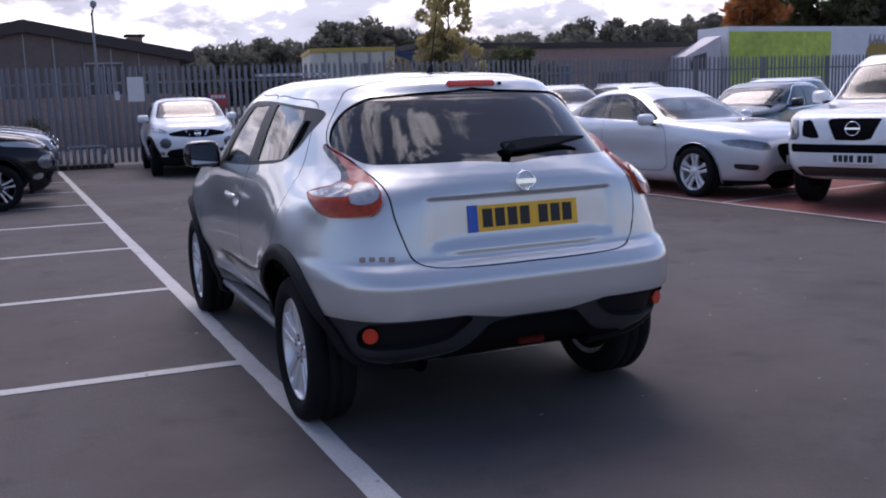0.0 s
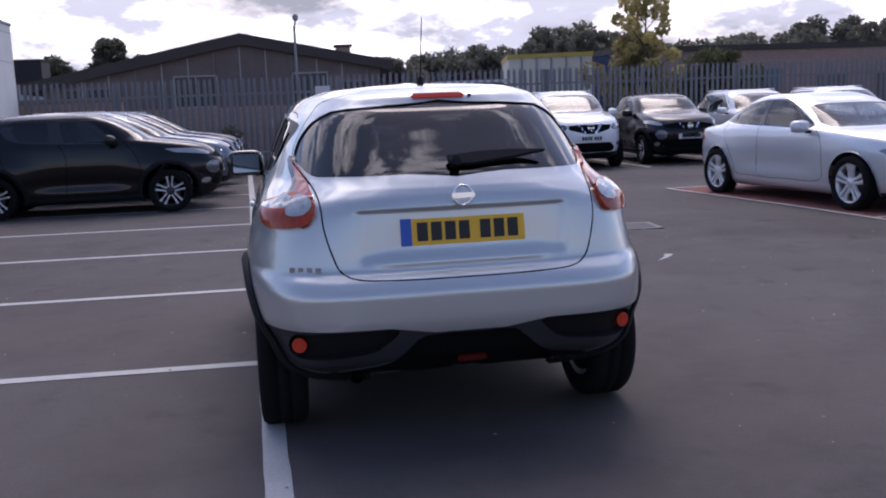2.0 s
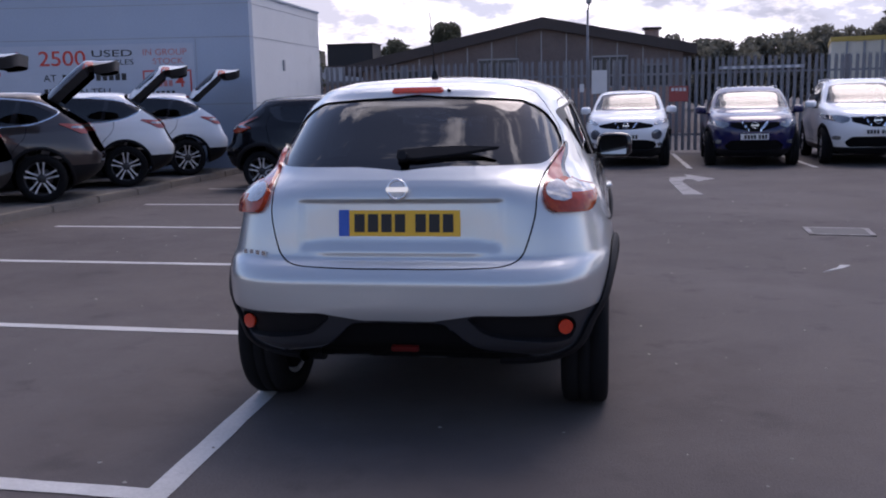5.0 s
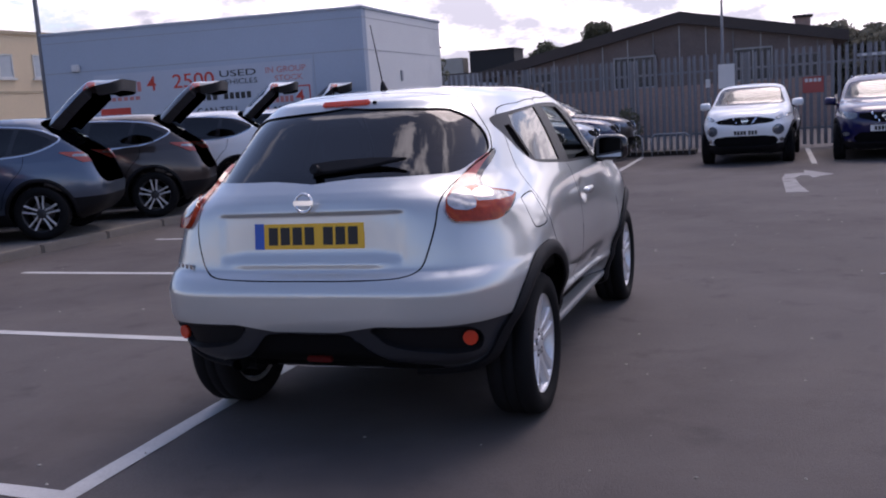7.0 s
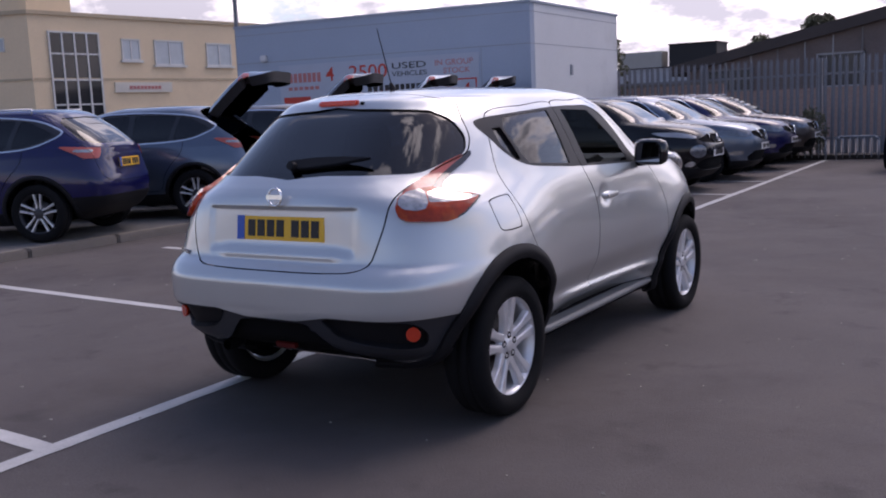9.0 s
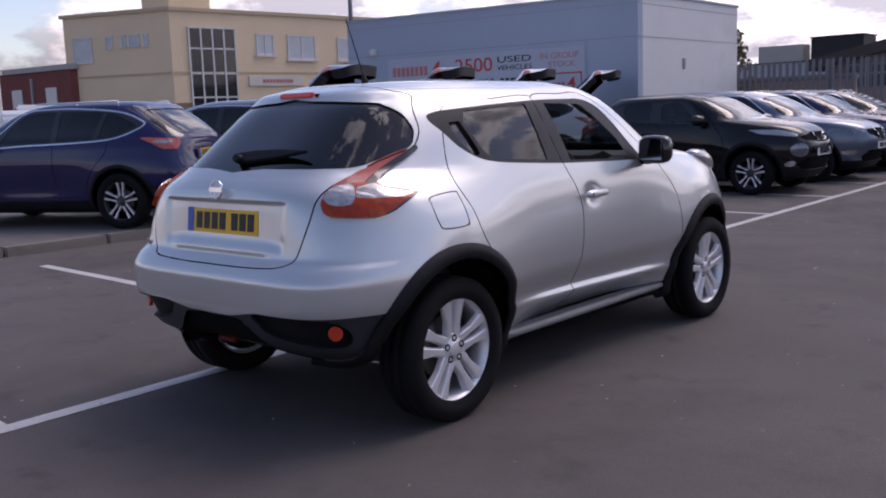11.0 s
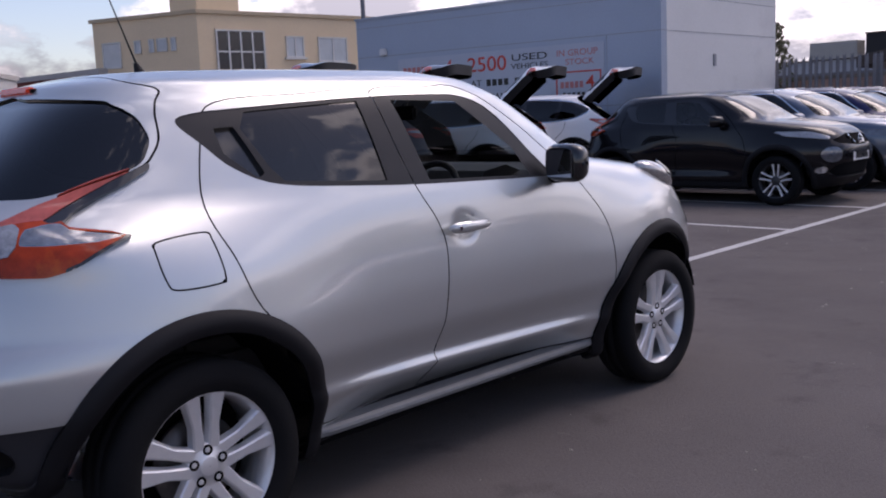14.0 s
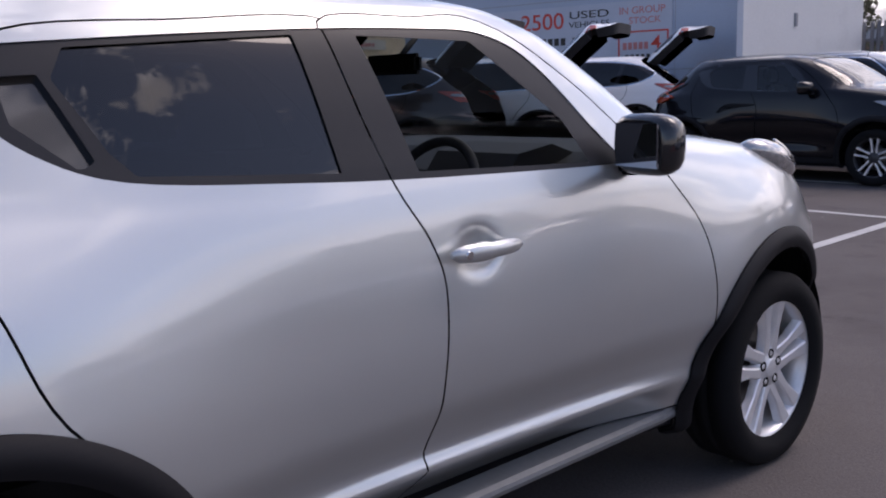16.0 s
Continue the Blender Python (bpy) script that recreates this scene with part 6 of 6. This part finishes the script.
part("cab_body", prism(B(), [(27.9, 0.8), (30.3, 0.8), (30.3, 3.9), (29.4, 3.5), (28.1, 2.9)], 32.7, 33.95, "y"), mat("cab_paint", (0.58, 0.54, 0.55), 0.5), cab)
part("cab_window", prism(B(), [(28.3, 2.2), (29.4, 2.2), (29.4, 3.1), (28.6, 2.9)], 32.66, 32.7, "y"), PANE, cab)

# roofs seen to the left of the works
house("white_shed", [(-22, 40), (-10.2, 40), (-10.2, 50), (-22, 50)], 3.15, mat("pale_roofing", (0.40, 0.42, 0.45), 0.6), "pale low shed beyond the fence", None, 0.05)
unit = thing("roof_unit", (-15.4, 44.5, 3.15), 0, "pale low plant box on the shed roof", "roof unit")
part("box", box(B(), (-1.15, -0.5, 0), (1.15, 0.5, 1.05), 0.02), mat("tan_panel", (0.42, 0.40, 0.36), 0.7), unit)
tank = thing("roof_tank", (-12.6, 45, 3.2), 0, "black box tank on the pale shed roof", "tank")
part("box", box(B(), (-1.25, -1, 0), (1.25, 1, 1.25), 0.03), mat("black_cladding", (0.02, 0.02, 0.022), 0.7), tank)
part("lid", box(B(), (-1.3, -1.05, 1.25), (1.3, 1.05, 1.31), 0.01), ROOF, tank)
low_wall = thing("low_wall", (0, 0, 0), 0, "brown brick wall behind the fence by the store building", "wall")
part("wall", box(B(), (-9.5, 21.0, 0), (-4.5, 21.3, 1.9)), BRICK, low_wall)
part("coping", box(B(), (-9.55, 20.95, 1.9), (-4.45, 21.35, 2.0), 0.01), CONCRETE, low_wall)

# ---- yellow offices and their neighbours ----
YELLOW_W = mat("buff_render", (0.76, 0.59, 0.39), 0.85, 0, 0.08, 15.0, 0.4, 0.15, stain=(0.69, 0.53, 0.35), stain_at=0.6)
BUFF_TRIM = mat("buff_band", (0.50, 0.39, 0.26), 0.8)
OFFICE_PANE = mat("office_pane", (0.46, 0.50, 0.52), 0.08, 0, 0.15)
DARK_PANE = mat("dark_pane", (0.02, 0.022, 0.026), 0.06, 0, 0.1)
OFFICE_FRAME = mat("office_frame", (0.62, 0.61, 0.58), 0.6)
offices = thing("office_building", (-34.3, 20.6, 0), 0, "two-storey buff rendered office building with a tall stair window", "building")
ux, uy = Vector((1.3, 12.6)).normalized(), Vector((-5.5, -2.1)).normalized()


def on_wall(d, a, b, z0, z1, out, deep, name, m, parent):
    """A flat piece on the wall that runs along d from the corner, from a to b metres."""
    n = Vector((d.y, -d.x)) if d is ux else Vector((-d.y, d.x))
    p = [d * a + n * out, d * b + n * out, d * b - n * deep, d * a - n * deep]
    return part(name, prism(B(), [tuple(q) for q in p], z0, z1, "z"), m, parent)


far = ux * 18 + uy * 6
part("wall", prism(B(), [(0, 0), tuple(ux * 18), tuple(far), tuple(uy * 6)], 0, 6.45, "z"), YELLOW_W, offices)
part("parapet", prism(B(), [tuple(-ux * 0.1 - uy * 0.1), tuple(ux * 18 - uy * 0.1), tuple(far + uy * 0.1), tuple(uy * 6.1 - ux * 0.1)], 6.45, 6.62, "z"), BUFF_TRIM, offices)
on_wall(ux, 0.05, 18, 3.62, 3.72, 0.03, 0, "band", BUFF_TRIM, offices)
on_wall(uy, 0.05, 6, 3.62, 3.72, 0.03, 0, "band", BUFF_TRIM, offices)
stair = on_wall(ux, 0.85, 3.35, 0.3, 5.75, 0.02, 0, "stair_window", DARK_PANE, offices)
for k in range(5):
    on_wall(ux, 0.85 + 0.605 * k, 0.93 + 0.605 * k, 0.3, 5.75, 0.07, 0, "mullion", OFFICE_FRAME, stair)
for z in (1.4, 2.5, 3.6, 4.75, 5.7):
    on_wall(ux, 0.85, 3.35, z, z + 0.07, 0.075, 0, "transom", OFFICE_FRAME, stair)
for a, b, z0, z1 in ((4.5, 5.5, 4.55, 5.55), (6.3, 8.0, 4.35, 5.55), (9.4, 11.0, 4.35, 5.5), (12.2, 13.8, 4.35, 5.5), (4.3, 6.2, 1.2, 2.3), (7.0, 8.6, 1.2, 2.3)):
    wn = on_wall(ux, a, b, z0, z1, 0.015, 0, "window", OFFICE_PANE, offices)
    for a1, b1, c1, d1 in ((a, b, z0, z0 + 0.07), (a, b, z1 - 0.07, z1), (a, a + 0.07, z0, z1), (b - 0.07, b, z0, z1), ((a + b) / 2 - 0.03, (a + b) / 2 + 0.03, z0, z1)):
        on_wall(ux, a1, b1, c1, d1, 0.05, 0, "frame", OFFICE_FRAME, wn)
    on_wall(ux, a - 0.1, b + 0.1, z0 - 0.1, z0, 0.12, 0, "sill", OFFICE_FRAME, wn)
for a, b, z0, z1 in ((4.4, 5.5, 4.3, 5.5), (3.2, 3.6, 4.9, 5.5), (1.7, 2.3, 4.9, 5.5), (2.45, 2.75, 4.9, 5.5), (1.2, 1.5, 4.9, 5.5)):
    wn = on_wall(uy, a, b, z0, z1, 0.015, 0, "window", OFFICE_PANE, offices)
    for a1, b1, c1, d1 in ((a, b, z0, z0 + 0.06), (a, b, z1 - 0.06, z1), (a, a + 0.05, z0, z1), (b - 0.05, b, z0, z1)):
        on_wall(uy, a1, b1, c1, d1, 0.05, 0, "frame", OFFICE_FRAME, wn)
osign = on_wall(ux, 3.95, 7.1, 3.05, 3.52, 0.10, 0, "sign", mat("sign_cream", (0.62, 0.58, 0.50), 0.6), offices)
for k in range(9):
    on_wall(ux, 4.7 + 0.2 * k, 4.85 + 0.2 * k, 3.2, 3.36, 0.12, 0, "bar", PALE_RED, osign)

part("penthouse", prism(B(), [tuple(ux * 0.5 + uy * 0.5), tuple(ux * 2.6 + uy * 0.5), tuple(ux * 2.6 + uy * 2.0), tuple(ux * 0.5 + uy * 2.0)], 6.62, 8.0, "z"), YELLOW_W, offices)
PLINTH = mat("brown_plinth", (0.24, 0.15, 0.10), 0.85, 0, 0.15)
on_wall(ux, 0.05, 0.85, 0, 2.3, 0.025, 0, "plinth", PLINTH, offices)
on_wall(uy, 0.05, 6, 0, 2.3, 0.025, 0, "plinth", PLINTH, offices)

RED_B = mat("red_brick_wall", (0.19, 0.055, 0.045), 0.85, 0, 0.15, 25.0, 0.8, 0.2)
red = house("red_brick_building", [(-50, 17.3), (-39.3, 18.3), (-40.3, 28), (-51, 27)], 4.1, RED_B, "low red brick building with a pale roof edge", mat("pale_edge", (0.40, 0.38, 0.36), 0.7), 0.25)
rd = Vector((10.7, 1.0)).normalized()
rn = Vector((rd.y, -rd.x))
for a in (5.6, 8.6):
    p = Vector((-50, 17.3)) + rd * a
    part("window", prism(B(), [tuple(p + rn * 0.03), tuple(p + rd * 0.9 + rn * 0.03), tuple(p + rd * 0.9 - rn * 0.02), tuple(p - rn * 0.02)], 1.9, 3.3, "z"), OFFICE_PANE, red)
p = Vector((-50, 17.3)) + rd * 7.4
part("downpipe", prism(B(), [tuple(p + rn * 0.08), tuple(p + rd * 0.12 + rn * 0.08), tuple(p + rd * 0.12), tuple(p)], 0, 3.8, "z"), FRAME_W, red)
K1, kd, kb = Vector((-25.6, 7.5)), Vector((-0.78, 0.626)), Vector((-0.626, -0.78))
kiosk = house("white_kiosk", [tuple(K1), tuple(K1 + kd * 4.6), tuple(K1 + kd * 4.6 + kb * 6), tuple(K1 + kb * 6)], 3.2, mat("kiosk_white", (0.50, 0.49, 0.47), 0.7, stain=(0.42, 0.41, 0.39)), "white flat-roofed cabin with a yellow front", mat("kiosk_edge", (0.42, 0.40, 0.37), 0.7), 0.15)
part("blue_sign", prism(B(), [tuple(K1 + kd * 1.5 - kb * 0.05), tuple(K1 + kd * 2.4 - kb * 0.05), tuple(K1 + kd * 2.4), tuple(K1 + kd * 1.5)], 1.85, 2.40, "z"), mat("blue_sign", (0.03, 0.09, 0.30), 0.5), kiosk)
part("yellow_front", prism(B(), [tuple(K1 - kd * 0.05 + kb * 0.3), tuple(K1 - kd * 0.05 + kb * 5.8), tuple(K1 + kb * 5.8), tuple(K1 + kb * 0.3)], 0.0, 2.55, "z"), mat("yellow_panel", (0.62, 0.42, 0.02), 0.6), kiosk)
van = thing("van", (-21.4, 7.75, -0.12), 66, "white panel van roof showing behind the blue car", "van")
bm = prism(B(), [(-2.4, 0.35), (2.3, 0.35), (2.4, 0.9), (1.7, 1.15), (1.1, 1.85), (0.8, 1.95), (-2.3, 1.95), (-2.4, 1.8)], -0.9, 0.9, "x")
bmesh.ops.bevel(bm, geom=list(bm.edges), offset=0.06, segments=3, affect="EDGES")
part("body", bm, WHITE, van)
part("roof_box", box(B(), (-0.5, -1.2, 1.95), (0.5, 0.4, 2.10), 0.04), WHITE, van)
for sx in (-0.8, 0.8):
    for y in (-1.5, 1.5):
        part("wheel", lathe(B(), [(0.02, -0.1), (0.33, -0.1), (0.33, 0.1), (0.02, 0.1)], 20), RUBBER, van).matrix_basis = pose(sx, y, 0.33)

# ---- hoops, shrub and planting strip by the fence ----
slab("planting_strip", [(-7.0, 17.55), (0.0, 17.75), (0.0, 18.55), (-7.0, 18.55)], 0, 0.10, mat("soil", (0.05, 0.042, 0.035), 0.95, 0, 0.3, 30.0, 3.0, 0.6), "dark narrow planting strip in front of the fence", "planting")
for x0 in (-3.2, -2.1, -1.0):
    h = thing("hoop_rail", (x0, 17.62, 0), 0, "low pale tubular hoop rail", "rail", "hoop rails")
    pts = [(0, 0.0), (0, 0.44), (0.08, 0.52), (0.80, 0.52), (0.88, 0.44), (0.88, 0.0)]
    bm = B()
    for (a, b), (c, d) in zip(pts, pts[1:]):
        cyl(bm, (a, 0, b), (c, 0, d), 0.022, 10)
    part("tube", bm, SIGN_G, h)
    for k in range(1, 6):
        part("bar", cyl(B(), (0.88 * k / 6, 0, 0.05), (0.88 * k / 6, 0, 0.50), 0.012, 8), SIGN_G, h)

# ---- trees ----
BARK = mat("bark", (0.06, 0.048, 0.04), 0.9, 0, 0.3, 20.0, 3.0, 0.5)


def leaf_mat(name, color):
    """Leaves let part of the light through."""
    m = mat(name, color, 0.7, 0, 0.5, 1.2, 0.3)
    t = m.node_tree
    b = t.nodes["Principled BSDF"]
    thin = t.nodes.new("ShaderNodeBsdfTranslucent")
    t.links.new(b.inputs["Base Color"].links[0].from_socket, thin.inputs["Color"])
    mx = node(t, "ShaderNodeMixShader", Fac=0.5)
    t.links.new(b.outputs[0], mx.inputs[1])
    t.links.new(thin.outputs[0], mx.inputs[2])
    t.links.new(mx.outputs[0], t.nodes["Material Output"].inputs["Surface"])
    return m


LEAF_D = leaf_mat("dark_leaves", (0.11, 0.115, 0.08))
LEAF_M = leaf_mat("green_leaves", (0.10, 0.11, 0.05))
LEAF_Y = leaf_mat("yellowing_leaves", (0.50, 0.42, 0.18))
LEAF_L = leaf_mat("olive_leaves", (0.26, 0.22, 0.11))
# distance haze over the far woods is put into this paler leaf colour
LEAF_F = leaf_mat("hazed_leaves", (0.17, 0.165, 0.13))
LEAF_O = leaf_mat("orange_leaves", (0.46, 0.19, 0.06))


def leaves(name, centres, radii, per, size, m, parent, flat=0.85):
    """Many small leaf blades scattered in clumps, as one mesh."""
    verts, faces = [], []
    for c, r in zip(centres, radii):
        k = int(per * r ** 1.6) + 20
        d = np.random.normal(size=(k, 3))
        d /= np.linalg.norm(d, axis=1, keepdims=True)
        d *= (r * np.random.uniform(0.35, 1.0, (k, 1)) ** 0.6)
        d[:, 2] *= flat
        a, b = np.random.normal(size=(k, 3)), np.random.normal(size=(k, 3))
        a /= np.linalg.norm(a, axis=1, keepdims=True)
        b -= a * (a * b).sum(1, keepdims=True)
        b /= np.linalg.norm(b, axis=1, keepdims=True)
        s = size * np.random.uniform(0.6, 1.4, (k, 1))
        p = np.asarray(c) + d
        base = len(verts)
        q = np.stack((p - a * s, p + b * s * 0.45, p + a * s, p - b * s * 0.45), 1).reshape(-1, 3)
        verts += q.tolist()
        faces += [(base + 4 * i, base + 4 * i + 1, base + 4 * i + 2, base + 4 * i + 3) for i in range(k)]
    me = bpy.data.meshes.new(name)
    me.from_pydata(verts, [], faces)
    me.materials.append(m)
    ob = new(name, me)
    ob.parent = parent
    return ob


def tree(at, h, spread, m, label, clumps=16, per=160, size=0.12, trunk=0.12, low=0.35, clump=1.0):
    t = thing("tree", at, random.uniform(0, 360), label, "tree", "trees")
    bm = B()
    cyl(bm, (0, 0, 0), (0.05, 0.02, h * 0.45), trunk, 10, trunk * 0.7)
    cyl(bm, (0.05, 0.02, h * 0.45), (0.0, 0.08, h * 0.85), trunk * 0.7, 8, trunk * 0.2)
    cs, rs = [], []
    for i in range(clumps):
        z = h * (low + (0.97 - low) * (i + 0.5) / clumps)
        a = i * 2.4 + random.uniform(-0.4, 0.4)
        f = math.sin(math.pi * min(1, (z / h - low) / (1 - low) * 0.85 + 0.15)) ** 0.7
        r = spread * f * random.uniform(0.25, 1.1)
        c = (r * math.cos(a), r * math.sin(a), z)
        cyl(bm, (0.03, 0.03, max(h * 0.25, z - 0.5 * r - 0.2)), c, trunk * 0.25, 5, 0.008)
        cs.append(c)
        rs.append(clump * spread * random.uniform(0.22, 0.48))
    part("trunk", bm, BARK, t)
    leaves("crown", cs, rs, per, size, m, t)
    return t


tree((13.5, 28.6, -0.5), 6.4, 1.35, LEAF_Y, "thin tree with sparse yellowing leaves beyond the fence", 34, 520, 0.11, 0.09, 0.34, 0.62)
tree((13.3, 29.2, -0.5), 4.2, 1.75, LEAF_L, "broad olive bush beyond the fence", 34, 420, 0.11, 0.10, 0.2, 0.75)
bush = tree((-1.6, 18.0, 0.08), 1.05, 0.45, LEAF_D, "small dark shrub in the planting strip", 14, 1500, 0.035, 0.03, 0.15)
tree((17.5, 30.5, -0.5), 3.7, 1.9, LEAF_M, "low bushy tree beyond the fence", 30, 380, 0.12, 0.10, 0.2, 0.8)
for x, y, h, s, m in ((39.4, 40.4, 9.0, 2.0, LEAF_O), (43.6, 39.6, 9.5, 3.0, LEAF_M), (48.0, 38.6, 10, 3.4, LEAF_D), (53, 38, 10, 4.0, LEAF_D), (41.2, 43, 8.0, 1.6, LEAF_D)):
    tree((x, y, 0), h, s, m, "large autumn tree with rust-coloured leaves behind the lorry" if m is LEAF_O else "large dark tree behind the lorry", 44, 260, 0.22, 0.22, 0.25, 0.8)
for x, y, h, s in ((-18.0, 82.0, 7.2, 2.6), (-14.0, 84, 9.0, 2.8), (-20.8, 81, 6.0, 2.0), (-11.2, 85, 7.6, 2.2), (-7.5, 20.3, 3.95, 0.62)):
    tree((x, y, -0.5), h, s, LEAF_D, "dark leafy tree beyond the fence", 40, 330, 0.20 if h > 4 else 0.08, 0.16 if h > 4 else 0.04, 0.2, 0.75)

# far wooded rise: one mass of many crowns
RISE = [(-6, 6.0), (8, 6.6), (13, 5.8), (18, 6.6), (24, 7.4), (29, 8.9), (32.5, 8.0), (36, 7.0), (43, 6.9), (50, 7.0), (56, 7.3), (60, 8.6), (66, 8.8), (71, 7.6), (80, 9.5), (110, 9.0)]
cs, rs = [], []
for i in range(190):
    x = -6 + 114 * i / 189 + random.uniform(-0.8, 0.8)
    y = 84 + random.uniform(-5, 9) + 0.10 * max(0, x - 40)
    # the rise is highest beside the cream shed and behind the lorry
    top = float(pchip(*zip(*RISE), [x])[0]) * (1 + 0.0012 * (y - 84) * 10) - 1.1 + 0.45 * math.sin(x * 1.3) + 0.3 * math.sin(x * 2.9 + 1)
    for k in range(4):
        cs.append((x + random.uniform(-0.8, 0.8), y, top - 1.1 * k + random.uniform(-0.5, 0.3)))
        rs.append(random.uniform(0.9, 1.6))
woods = leaves("woods", cs, rs, 150, 0.30, LEAF_F, None)
tagged(woods, "dark distant tree line along a low rise", "woods", "", "stuff")
